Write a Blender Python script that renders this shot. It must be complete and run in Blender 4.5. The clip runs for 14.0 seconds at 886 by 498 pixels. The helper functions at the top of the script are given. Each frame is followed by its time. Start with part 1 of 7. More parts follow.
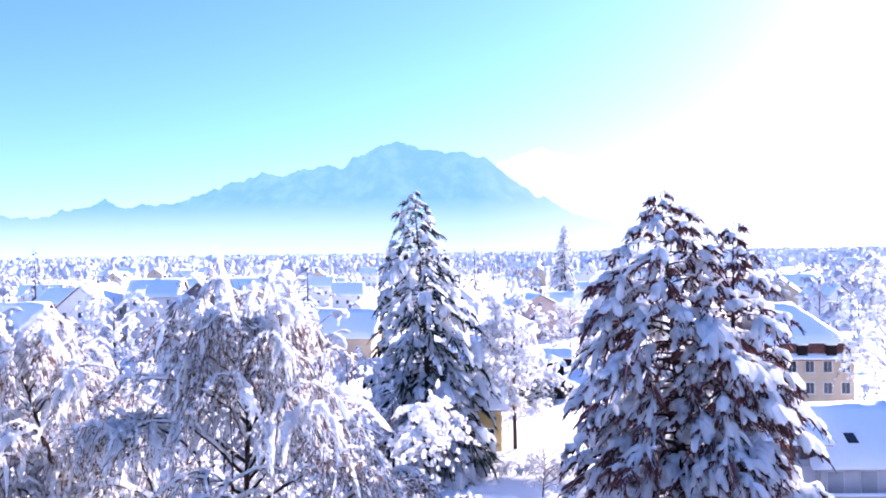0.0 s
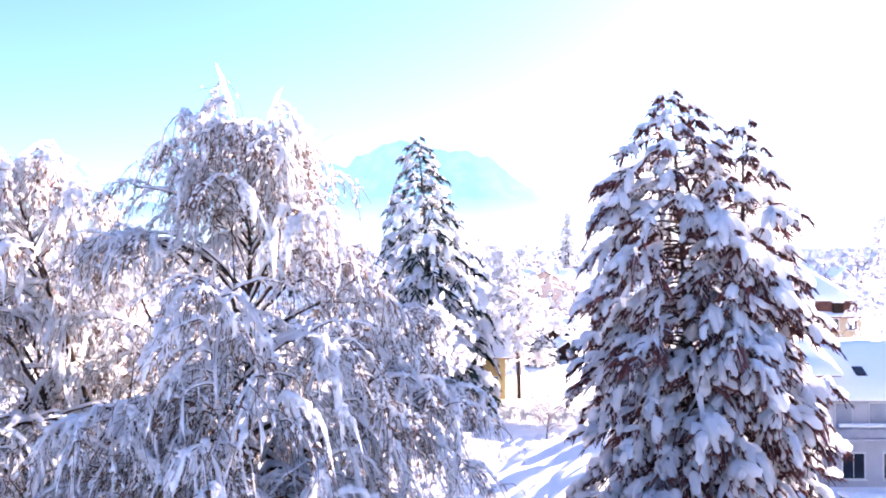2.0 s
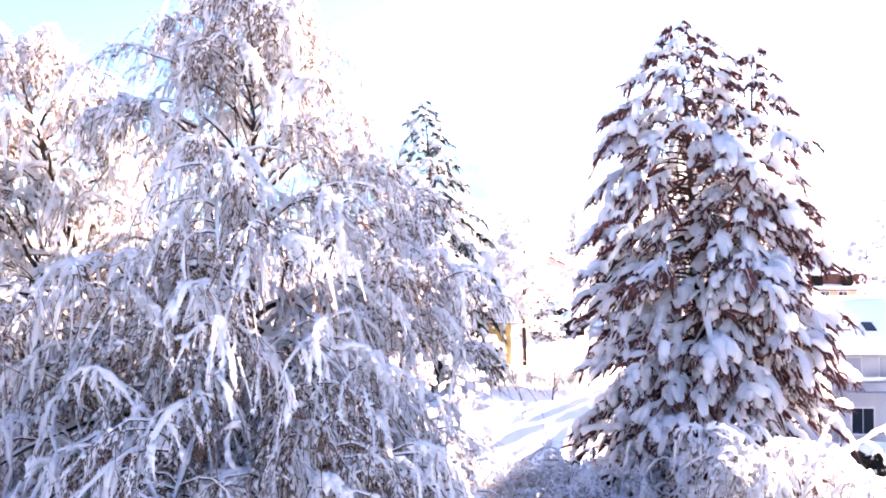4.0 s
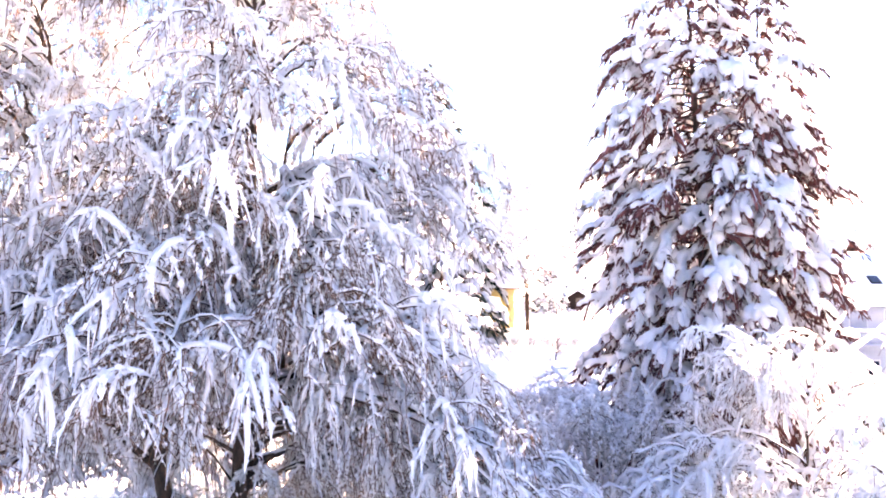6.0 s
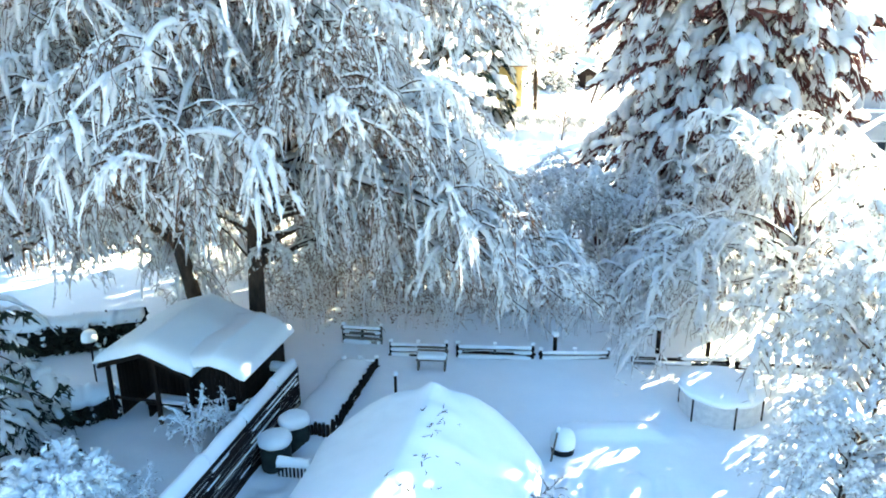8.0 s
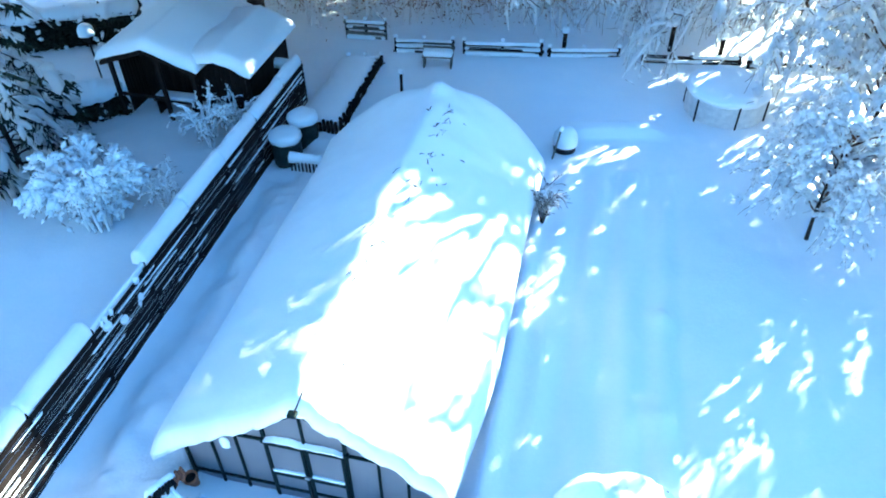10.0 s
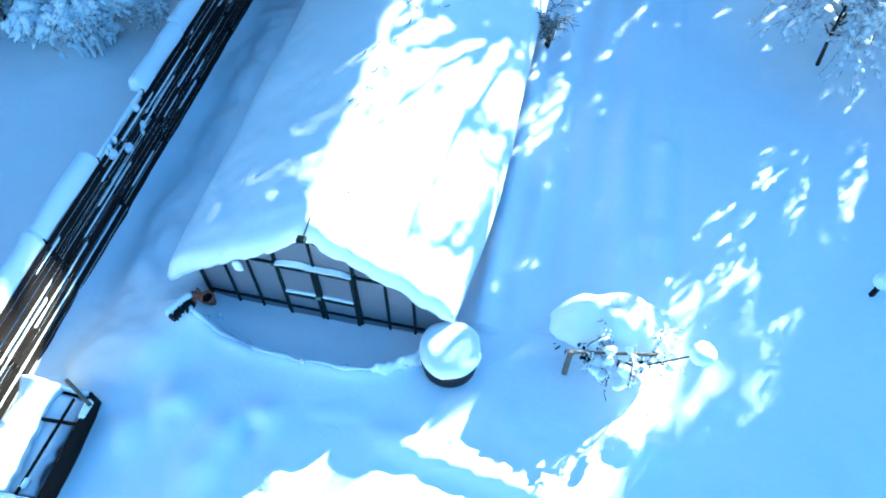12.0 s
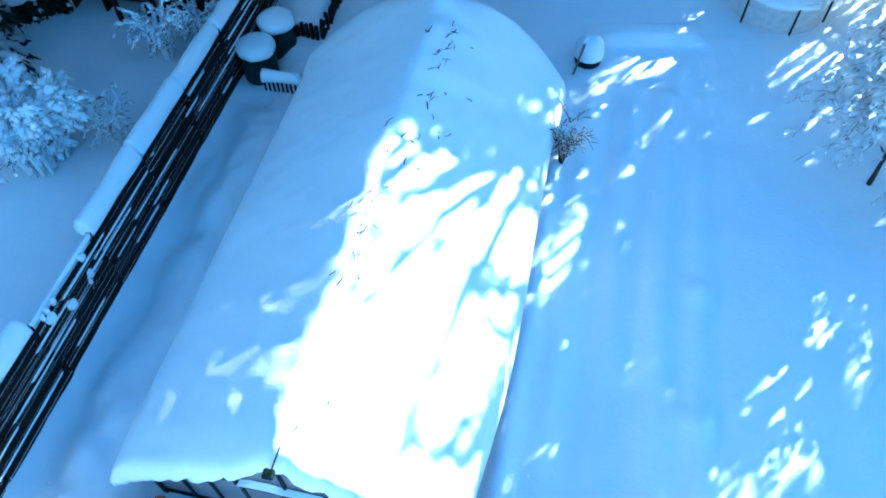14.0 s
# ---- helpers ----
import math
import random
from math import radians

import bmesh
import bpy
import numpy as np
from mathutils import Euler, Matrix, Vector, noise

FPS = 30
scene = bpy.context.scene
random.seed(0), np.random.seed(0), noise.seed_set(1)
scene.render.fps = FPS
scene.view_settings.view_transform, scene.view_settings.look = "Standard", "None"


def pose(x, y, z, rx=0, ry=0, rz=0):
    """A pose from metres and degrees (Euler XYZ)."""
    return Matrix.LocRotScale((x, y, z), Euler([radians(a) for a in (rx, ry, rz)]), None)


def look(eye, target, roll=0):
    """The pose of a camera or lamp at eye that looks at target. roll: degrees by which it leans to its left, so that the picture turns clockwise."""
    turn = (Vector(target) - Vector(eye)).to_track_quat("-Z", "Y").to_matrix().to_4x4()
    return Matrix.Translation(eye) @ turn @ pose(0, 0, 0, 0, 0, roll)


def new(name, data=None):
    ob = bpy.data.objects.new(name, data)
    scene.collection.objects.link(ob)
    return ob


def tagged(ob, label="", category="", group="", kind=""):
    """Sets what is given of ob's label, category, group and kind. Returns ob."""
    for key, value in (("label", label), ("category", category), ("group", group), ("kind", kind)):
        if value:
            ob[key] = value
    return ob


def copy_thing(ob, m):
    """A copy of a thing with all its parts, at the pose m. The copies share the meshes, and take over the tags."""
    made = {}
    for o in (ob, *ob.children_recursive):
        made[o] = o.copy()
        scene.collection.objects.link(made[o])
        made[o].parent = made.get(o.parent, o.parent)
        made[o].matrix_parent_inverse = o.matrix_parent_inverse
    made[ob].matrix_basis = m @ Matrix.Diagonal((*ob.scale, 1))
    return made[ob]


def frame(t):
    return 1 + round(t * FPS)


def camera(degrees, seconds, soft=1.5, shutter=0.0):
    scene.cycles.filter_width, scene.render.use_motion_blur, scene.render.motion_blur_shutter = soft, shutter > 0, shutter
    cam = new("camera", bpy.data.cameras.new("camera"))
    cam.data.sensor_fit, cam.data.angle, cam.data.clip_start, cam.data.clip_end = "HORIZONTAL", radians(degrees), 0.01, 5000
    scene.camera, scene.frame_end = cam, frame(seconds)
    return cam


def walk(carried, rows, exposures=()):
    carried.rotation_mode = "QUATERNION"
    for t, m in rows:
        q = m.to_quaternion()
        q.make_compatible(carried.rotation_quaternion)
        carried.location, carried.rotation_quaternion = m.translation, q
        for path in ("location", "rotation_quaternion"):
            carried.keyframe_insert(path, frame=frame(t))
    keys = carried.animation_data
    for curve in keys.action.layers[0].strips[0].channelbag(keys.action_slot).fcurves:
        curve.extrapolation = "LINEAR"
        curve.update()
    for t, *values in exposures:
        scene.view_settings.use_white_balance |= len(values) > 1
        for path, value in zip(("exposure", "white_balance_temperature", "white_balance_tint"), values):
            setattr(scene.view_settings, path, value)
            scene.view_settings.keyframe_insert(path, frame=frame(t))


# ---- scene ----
cam = camera(63.1, 14.0, 1.9)
PATH = [
    (0, (-0.12, -1.368, 24.361), (-0.122, 0.632, 24.362), -0.8),
    (0.5, (-0.116, -1.199, 22.462), (-0.119, 0.801, 22.464), -0.7),
    (1, (-0.149, -1.151, 20.948), (-0.156, 0.849, 20.95), -0.6),
    (1.5, (-0.238, -1.028, 19.824), (-0.247, 0.972, 19.825), -0.5),
    (2, (-0.284, -0.889, 18.937), (-0.295, 1.111, 18.938), -0.5),
    (2.5, (-0.282, -0.78, 18.036), (-0.296, 1.22, 18.039), -0.5),
    (5, (-0.271, -0.45, 13.327), (-0.304, 1.55, 13.335), -0.2),
    (5.5, (-0.323, -0.349, 12.382), (-0.355, 1.651, 12.391), -0.2),
    (6, (-0.332, -0.354, 11.653), (-0.366, 1.646, 11.66), -0.3),
    (6.5, (-0.38, -0.378, 11.753), (-0.416, 1.621, 11.759), -0.2),
    (7, (-0.353, -0.436, 11.755), (-0.394, 1.556, 11.578), -0.2),
    (9.5, (-0.175, -0.389, 12.023), (-0.244, 1.266, 10.901), -0.5),
    (10, (-0.245, -0.429, 12.031), (-0.306, 1.072, 10.711), -0.3),
    (10.5, (-0.3, -0.425, 12.034), (-0.35, 0.904, 10.541), -0.1),
    (11, (-0.226, -0.431, 12.015), (-0.277, 0.735, 10.391), -0.4),
    (11.5, (-0.285, -0.472, 12.01), (-0.334, 0.678, 10.375), -0.4),
    (12, (-0.274, -0.529, 12.15), (-0.326, 0.619, 10.513), -0.5),
    (12.5, (-0.315, 0.163, 12.211), (-0.361, 1.302, 10.567), -0.2),
    (13, (-0.352, 0.744, 12.253), (-0.396, 1.874, 10.603), -0.0),
    (13.5, (-0.41, 1.386, 12.239), (-0.447, 2.509, 10.584), 0.4),
    (13.7, (-0.441, 1.926, 12.137), (-0.479, 3.068, 10.495), 0.25),
    (14, (-0.511, 3.128, 11.91), (-0.551, 4.312, 10.298), -0.1),
]
EXPOSURES = [  # seconds, stops, kelvin, tint
    (0, 2.10, 5850, 33), (1.0, 2.42, 6300, 32), (2.5, 2.80, 7100, 32), (5.0, 3.55, 8400, 33), (6.5, 3.85, 8800, 33), (7.2, 3.42, 9000, -4),
    (9.3, 3.80, 6550, -9), (10.0, 3.2, 6050, -12), (11.5, 2.8, 5600, -16), (14.0, 2.74, 5250, -20)]
walk(cam, [(t, look(eye, target, roll)) for t, eye, target, roll in PATH], EXPOSURES)

# ---- sky and sun ----
SUN_AZ, SUN_EL = radians(43.0), radians(18.5)      # azimuth clockwise from +y
world = bpy.data.worlds.new("winter_sky")
scene.world = world
world.use_nodes = True
wn = world.node_tree.nodes
sky = wn.new("ShaderNodeTexSky")
sky.sky_type = 'NISHITA'
sky.sun_disc = False
sky.sun_elevation, sky.sun_rotation = SUN_EL, SUN_AZ
sky.altitude, sky.air_density, sky.dust_density, sky.ozone_density = 480, 1.0, 0.5, 7.0
wn["Background"].inputs["Strength"].default_value = 0.08
world.node_tree.links.new(sky.outputs[0], wn["Background"].inputs["Color"])
sun = new("sun", bpy.data.lights.new("sun", 'SUN'))
sun.data.energy, sun.data.angle, sun.data.color = 5.0, radians(0.6), (1.0, 0.93, 0.82)
sun.matrix_world = look((0, 0, 0), (-math.sin(SUN_AZ) * math.cos(SUN_EL), -math.cos(SUN_AZ) * math.cos(SUN_EL), -math.sin(SUN_EL)))


# ---- materials ----
def material(name, colour, rough=0.7, dark=None, scale=6.0, bump=0.0, bump_scale=30.0, metal=0.0, glow=0.0,
             stretch=(1, 1, 1), random_tone=0.0, island_tone=0.0, spec=0.15):
    """A surface with variation at two scales; glow: the share of light that passes through it (thin snow, petals)."""
    m = bpy.data.materials.new(name)
    m.use_nodes = True
    nt = m.node_tree
    n, ln = nt.nodes, nt.links
    b = n["Principled BSDF"]
    b.inputs["Roughness"].default_value = rough
    b.inputs["Metallic"].default_value = metal
    b.inputs["Specular IOR Level"].default_value = spec
    tc = n.new("ShaderNodeTexCoord")
    mp = n.new("ShaderNodeMapping")
    mp.inputs["Scale"].default_value = stretch
    ln.new(tc.outputs["Object"], mp.inputs["Vector"])
    big = n.new("ShaderNodeTexNoise")
    big.inputs["Scale"].default_value, big.inputs["Detail"].default_value = scale, 5
    fine = n.new("ShaderNodeTexNoise")
    fine.inputs["Scale"].default_value, fine.inputs["Detail"].default_value = scale * 7, 3
    ln.new(mp.outputs[0], big.inputs["Vector"])
    ln.new(mp.outputs[0], fine.inputs["Vector"])
    mean = n.new("ShaderNodeMath")
    mean.operation = 'MULTIPLY_ADD'
    mean.inputs[1].default_value = 0.35
    ln.new(fine.outputs["Fac"], mean.inputs[0])
    half = n.new("ShaderNodeMath")
    half.operation = 'MULTIPLY'
    half.inputs[1].default_value = 0.65
    ln.new(big.outputs["Fac"], half.inputs[0])
    ln.new(half.outputs[0], mean.inputs[2])
    ramp = n.new("ShaderNodeValToRGB")
    d = dark or tuple(c * 0.7 for c in colour)
    ramp.color_ramp.elements[0].position, ramp.color_ramp.elements[1].position = 0.36, 0.64
    ramp.color_ramp.elements[0].color, ramp.color_ramp.elements[1].color = (*d, 1), (*colour, 1)
    ln.new(mean.outputs[0], ramp.inputs[0])
    out = ramp.outputs[0]
    for amount, kind in ((random_tone, "ShaderNodeObjectInfo"), (island_tone, "ShaderNodeNewGeometry")):
        if amount:
            info = n.new(kind)
            hsv = n.new("ShaderNodeHueSaturation")
            mr = n.new("ShaderNodeMapRange")
            mr.inputs["To Min"].default_value, mr.inputs["To Max"].default_value = 1 - amount, 1 + amount
            ln.new(info.outputs["Random" if kind == "ShaderNodeObjectInfo" else "Random Per Island"], mr.inputs["Value"])
            ln.new(mr.outputs[0], hsv.inputs["Value"])
            ln.new(out, hsv.inputs["Color"])
            out = hsv.outputs[0]
    ln.new(out, b.inputs["Base Color"])
    if bump:
        bp = n.new("ShaderNodeBump")
        bp.inputs["Strength"].default_value, bp.inputs["Distance"].default_value = bump, 0.02
        tex = n.new("ShaderNodeTexNoise")
        tex.inputs["Scale"].default_value, tex.inputs["Detail"].default_value = bump_scale, 4
        ln.new(mp.outputs[0], tex.inputs["Vector"])
        ln.new(tex.outputs["Fac"], bp.inputs["Height"])
        ln.new(bp.outputs[0], b.inputs["Normal"])
    if glow:
        tr = n.new("ShaderNodeBsdfTranslucent")
        ln.new(out, tr.inputs["Color"])
        mx = n.new("ShaderNodeMixShader")
        mx.inputs[0].default_value = glow
        ln.new(b.outputs[0], mx.inputs[1])
        ln.new(tr.outputs[0], mx.inputs[2])
        ln.new(mx.outputs[0], n["Material Output"].inputs["Surface"])
    return m


SNOW = material("snow", (0.90, 0.92, 0.95), 0.55, (0.86, 0.89, 0.93), 0.9, 0.35, 14.0)
ROOF_SNOW = material("roof_snow", (0.90, 0.92, 0.95), 0.55, (0.87, 0.90, 0.93), 1.5, 0.25, 9.0)
TREE_SNOW = material("tree_snow", (0.955, 0.96, 0.97), 0.6, (0.91, 0.925, 0.95), 3.0, 0.4, 25.0, glow=0.71)
# frost dulled to blue-grey: haze over the far town and woods is painted in
FAR_FROST_HAZE = material("far_frost_haze", (0.66, 0.70, 0.77), 0.8, (0.44, 0.47, 0.54), 0.08, 0.0, glow=0.3, island_tone=0.25)
BARK = material("bark", (0.070, 0.045, 0.034), 0.9, (0.020, 0.014, 0.012), 5.0, 0.8, 30.0, stretch=(1, 1, 0.25))
TWIG = material("twig", (0.21, 0.11, 0.066), 0.85, (0.07, 0.038, 0.028), 6.0)
NEEDLE = material("needles", (0.030, 0.038, 0.026), 0.8, (0.010, 0.016, 0.011), 3.0, island_tone=0.5)
NEEDLE_RED = material("old_needles", (0.150, 0.052, 0.046), 0.85, (0.045, 0.018, 0.016), 2.0, island_tone=0.5)
HEDGE_LEAF = material("hedge_leaf", (0.030, 0.030, 0.020), 0.8, (0.010, 0.012, 0.010), 4.0, island_tone=0.5)
DRY_LEAF = material("dry_leaf", (0.30, 0.16, 0.09), 0.85, (0.15, 0.08, 0.05), 4.0, island_tone=0.5)
PLANK = material("dark_plank", (0.022, 0.013, 0.010), 0.8, (0.007, 0.004, 0.004), 4.0, 0.6, 24.0, stretch=(6, 0.7, 6), random_tone=0.35)
CABIN_WOOD = material("cabin_wood", (0.026, 0.014, 0.010), 0.8, (0.010, 0.006, 0.005), 4.0, 0.6, 22.0, stretch=(6, 6, 0.7), random_tone=0.25)
GREY_WOOD = material("grey_wood", (0.20, 0.17, 0.145), 0.85, (0.09, 0.075, 0.065), 5.0, 0.6, 26.0, stretch=(1, 5, 5), random_tone=0.3)
FRAME = material("green_metal", (0.008, 0.018, 0.018), 0.5, (0.004, 0.010, 0.010), 8.0, metal=0.3)
BARREL = material("barrel_plastic", (0.028, 0.040, 0.036), 0.5, (0.014, 0.020, 0.018), 3.0)
TUB = material("black_tub", (0.015, 0.015, 0.018), 0.6, (0.008, 0.008, 0.010), 3.0)
CLAY = material("terracotta", (0.36, 0.15, 0.09), 0.85, (0.22, 0.09, 0.06), 8.0)
YELLOW = material("yellow_plaster", (0.72, 0.52, 0.22), 0.9, (0.62, 0.44, 0.18), 1.2, 0.3, 40)
CREAM = material("cream_plaster", (0.54, 0.43, 0.30), 0.9, (0.46, 0.37, 0.26), 0.8, 0.3, 40)
PINKISH = material("rose_plaster", (0.58, 0.45, 0.38), 0.9, (0.50, 0.38, 0.32), 0.6, 0.3, 40)
WHITEWALL = material("white_plaster", (0.74, 0.73, 0.71), 0.9, (0.66, 0.65, 0.63), 0.8, 0.3, 40)
GREYWALL = material("grey_boards", (0.19, 0.17, 0.17), 0.85, (0.12, 0.11, 0.11), 1.0, 0.5, 20, stretch=(5, 5, 0.5))
DULLWALL = material("dull_white_plaster", (0.50, 0.51, 0.54), 0.9, (0.43, 0.44, 0.47), 0.8, 0.3, 40)
TILE = material("red_tile", (0.20, 0.080, 0.060), 0.85, (0.10, 0.045, 0.036), 2.0, 0.4, 20)
SHUTTER = material("grey_shutter", (0.36, 0.38, 0.42), 0.6, (0.30, 0.32, 0.36), 1.5)
TRIM = material("white_trim", (0.72, 0.72, 0.70), 0.6, (0.62, 0.62, 0.60), 2.0)
STEEL = material("galvanised_steel", (0.42, 0.43, 0.45), 0.4, (0.30, 0.31, 0.33), 6.0, metal=0.8)
NET = material("white_net", (0.80, 0.81, 0.84), 0.8, (0.62, 0.64, 0.68), 6.0, glow=0.4)

GLASS = bpy.data.materials.new("window_glass")
GLASS.use_nodes = True
_g = GLASS.node_tree.nodes["Principled BSDF"]
_g.inputs["Base Color"].default_value, _g.inputs["Roughness"].default_value = (0.03, 0.035, 0.045, 1), 0.08

# frosted greenhouse sheet: lets light through, milky
SHEET = bpy.data.materials.new("frosted_sheet")
SHEET.use_nodes = True
_n, _l = SHEET.node_tree.nodes, SHEET.node_tree.links
_b = _n["Principled BSDF"]
_b.inputs["Base Color"].default_value, _b.inputs["Roughness"].default_value = (0.33, 0.34, 0.40, 1), 0.25
_t, _m, _x = _n.new("ShaderNodeBsdfTranslucent"), _n.new("ShaderNodeMixShader"), _n.new("ShaderNodeTexNoise")
_t.inputs["Color"].default_value = (0.42, 0.43, 0.50, 1)
_x.inputs["Scale"].default_value = 2.5
_r = _n.new("ShaderNodeMapRange")
_r.inputs["To Min"].default_value, _r.inputs["To Max"].default_value = 0.25, 0.75
_l.new(_x.outputs["Fac"], _r.inputs["Value"])
_l.new(_r.outputs[0], _m.inputs[0])
_l.new(_b.outputs[0], _m.inputs[1])
_l.new(_t.outputs[0], _m.inputs[2])
_l.new(_m.outputs[0], _n["Material Output"].inputs["Surface"])


# ---- mesh helpers ----
def mesh_of(name, verts, quads=None, tris=None, smooth=True):
    """A mesh from arrays of vertices, four-cornered and three-cornered faces."""
    me = bpy.data.meshes.new(name)
    verts = np.asarray(verts, np.float32).reshape(-1, 3)
    quads = np.zeros((0, 4), np.int32) if quads is None else np.asarray(quads, np.int32).reshape(-1, 4)
    tris = np.zeros((0, 3), np.int32) if tris is None else np.asarray(tris, np.int32).reshape(-1, 3)
    me.vertices.add(len(verts))
    me.vertices.foreach_set("co", verts.ravel())
    loops = np.r_[quads.ravel(), tris.ravel()].astype(np.int32)
    me.loops.add(len(loops))
    me.loops.foreach_set("vertex_index", loops)
    starts = np.r_[np.arange(len(quads)) * 4, len(quads) * 4 + np.arange(len(tris)) * 3].astype(np.int32)
    me.polygons.add(len(starts))
    me.polygons.foreach_set("loop_start", starts)
    me.polygons.foreach_set("use_smooth", np.full(len(starts), smooth))
    me.update(calc_edges=True)
    me.validate()
    return me


def part(name, shape, mat, parent=None, label="", m=None):
    """Links a bmesh or mesh as one object, under a thing or a part."""
    me = shape
    if isinstance(shape, bmesh.types.BMesh):
        me = bpy.data.meshes.new(name)
        shape.to_mesh(me)
        shape.free()
    if not me.materials:
        me.materials.append(mat)
    ob = new(name, me)
    ob.parent = parent
    if m is not None:
        ob.matrix_basis = m
    if label:
        tagged(ob, label)
    return ob


def thing(name, label, category, m=None, group="", kind=""):
    ob = new(name)
    ob.empty_display_size = 0.2
    if m is not None:
        ob.matrix_basis = m
    return tagged(ob, label, category, group, kind)


BOXES = {}


def box(w, d, h, mat, bev=0.012):
    """A box with worn edges, standing on its base; alike boxes share one mesh."""
    key = (round(w, 3), round(d, 3), round(h, 3), mat.name, bev)
    if key not in BOXES:
        bm = bmesh.new()
        bmesh.ops.create_cube(bm, size=1.0)
        for v in bm.verts:
            v.co = (v.co.x * w, v.co.y * d, (v.co.z + 0.5) * h)
        if bev:
            bmesh.ops.bevel(bm, geom=bm.edges[:], offset=min(bev, min(w, d, h) * 0.3), segments=1, affect='EDGES')
        me = bpy.data.meshes.new("box")
        bm.to_mesh(me)
        bm.free()
        me.materials.append(mat)
        BOXES[key] = me
    return BOXES[key]


def tubes(P, R, sides=4, lump=0.0, rng=None, flat=1.0):
    """Tubes round the lines P (k, n, 3) with radii R (k, n). flat: squash along z. Vertices and quads."""
    P, R = np.asarray(P, float), np.asarray(R, float)
    k, n, _ = P.shape
    T = np.gradient(P, axis=1)
    T /= np.linalg.norm(T, axis=2, keepdims=True) + 1e-9
    ref = np.broadcast_to(np.array([0.21, 0.13, 0.97]), T.shape).copy()
    steep = np.abs((T * ref).sum(2)) > 0.93
    ref[steep] = (0.9, 0.4, 0.1)
    U = np.cross(T, ref)
    U /= np.linalg.norm(U, axis=2, keepdims=True) + 1e-9
    W = np.cross(U, T)
    a = np.arange(sides) * 2 * np.pi / sides
    rad = R[:, :, None] * np.ones(sides)
    if lump and rng is not None:
        rad = rad * (1 + lump * (rng.random(rad.shape) * 2 - 1))
    V = P[:, :, None, :] + rad[..., None] * (np.cos(a)[:, None] * U[:, :, None, :] + flat * np.sin(a)[:, None] * W[:, :, None, :])
    i = np.arange(k)[:, None, None] * n * sides + np.arange(n - 1)[None, :, None] * sides
    j = np.arange(sides)[None, None, :]
    q = np.stack([i + j, i + (j + 1) % sides, i + sides + (j + 1) % sides, i + sides + j], -1)
    return V.reshape(-1, 3), q.reshape(-1, 4)


def join(*pieces):
    """Several (vertices, quads) as one."""
    V, Q, at = [], [], 0
    for v, q in pieces:
        V.append(v)
        Q.append(q + at)
        at += len(v)
    return np.concatenate(V), np.concatenate(Q)


NOISE_TABLE = np.random.default_rng(5).random((256, 256))


def vnoise(x, y, scale=1.0, seed=0):
    """Smooth noise from 0 to 1 on arrays."""
    x, y = np.asarray(x, float) / scale + seed * 17.3, np.asarray(y, float) / scale + seed * 5.7
    i, j = np.floor(x).astype(int), np.floor(y).astype(int)
    u, v = x - i, y - j
    u, v = u * u * (3 - 2 * u), v * v * (3 - 2 * v)
    t = lambda a, b: NOISE_TABLE[a % 256, b % 256]
    return (t(i, j) * (1 - u) + t(i + 1, j) * u) * (1 - v) + (t(i, j + 1) * (1 - u) + t(i + 1, j + 1) * u) * v


def along(P, s):
    """Points at the share s (k,) of the lines P (k, n, 3)."""
    n = P.shape[1]
    f = np.clip(s, 0, 1) * (n - 1)
    i = np.minimum(f.astype(int), n - 2)
    r = np.arange(len(P))
    return P[r, i] + (P[r, i + 1] - P[r, i]) * (f - i)[:, None], P[r, i + 1] - P[r, i]


# ---- ground: one sheet of snow ----
GH_AXIS = radians(-10.4)                            # greenhouse, fence and cabin share one turn
GH = (-2.86, 6.36)


def local(x, y):
    """Place in the greenhouse's own axes: across, along."""
    dx, dy = x - GH[0], y - GH[1]
    c, s = math.cos(GH_AXIS), math.sin(GH_AXIS)
    return c * dx + s * dy, -s * dx + c * dy


# where the bank before the greenhouse breaks off
BANK = [local(*p) for p in ((-5.6, 6.4), (-5.24, 6.12), (-4.58, 5.72), (-3.9, 5.46), (-3.25, 5.28), (-2.5, 5.16), (-1.9, 5.11), (-1.4, 5.26), (-1.05, 5.45), (-0.6, 5.8))]


def hump(x, y, cx, cy, r, h):
    d = np.hypot(x - cx, y - cy) / r
    return h * np.exp(-d ** 2 * 2.2)


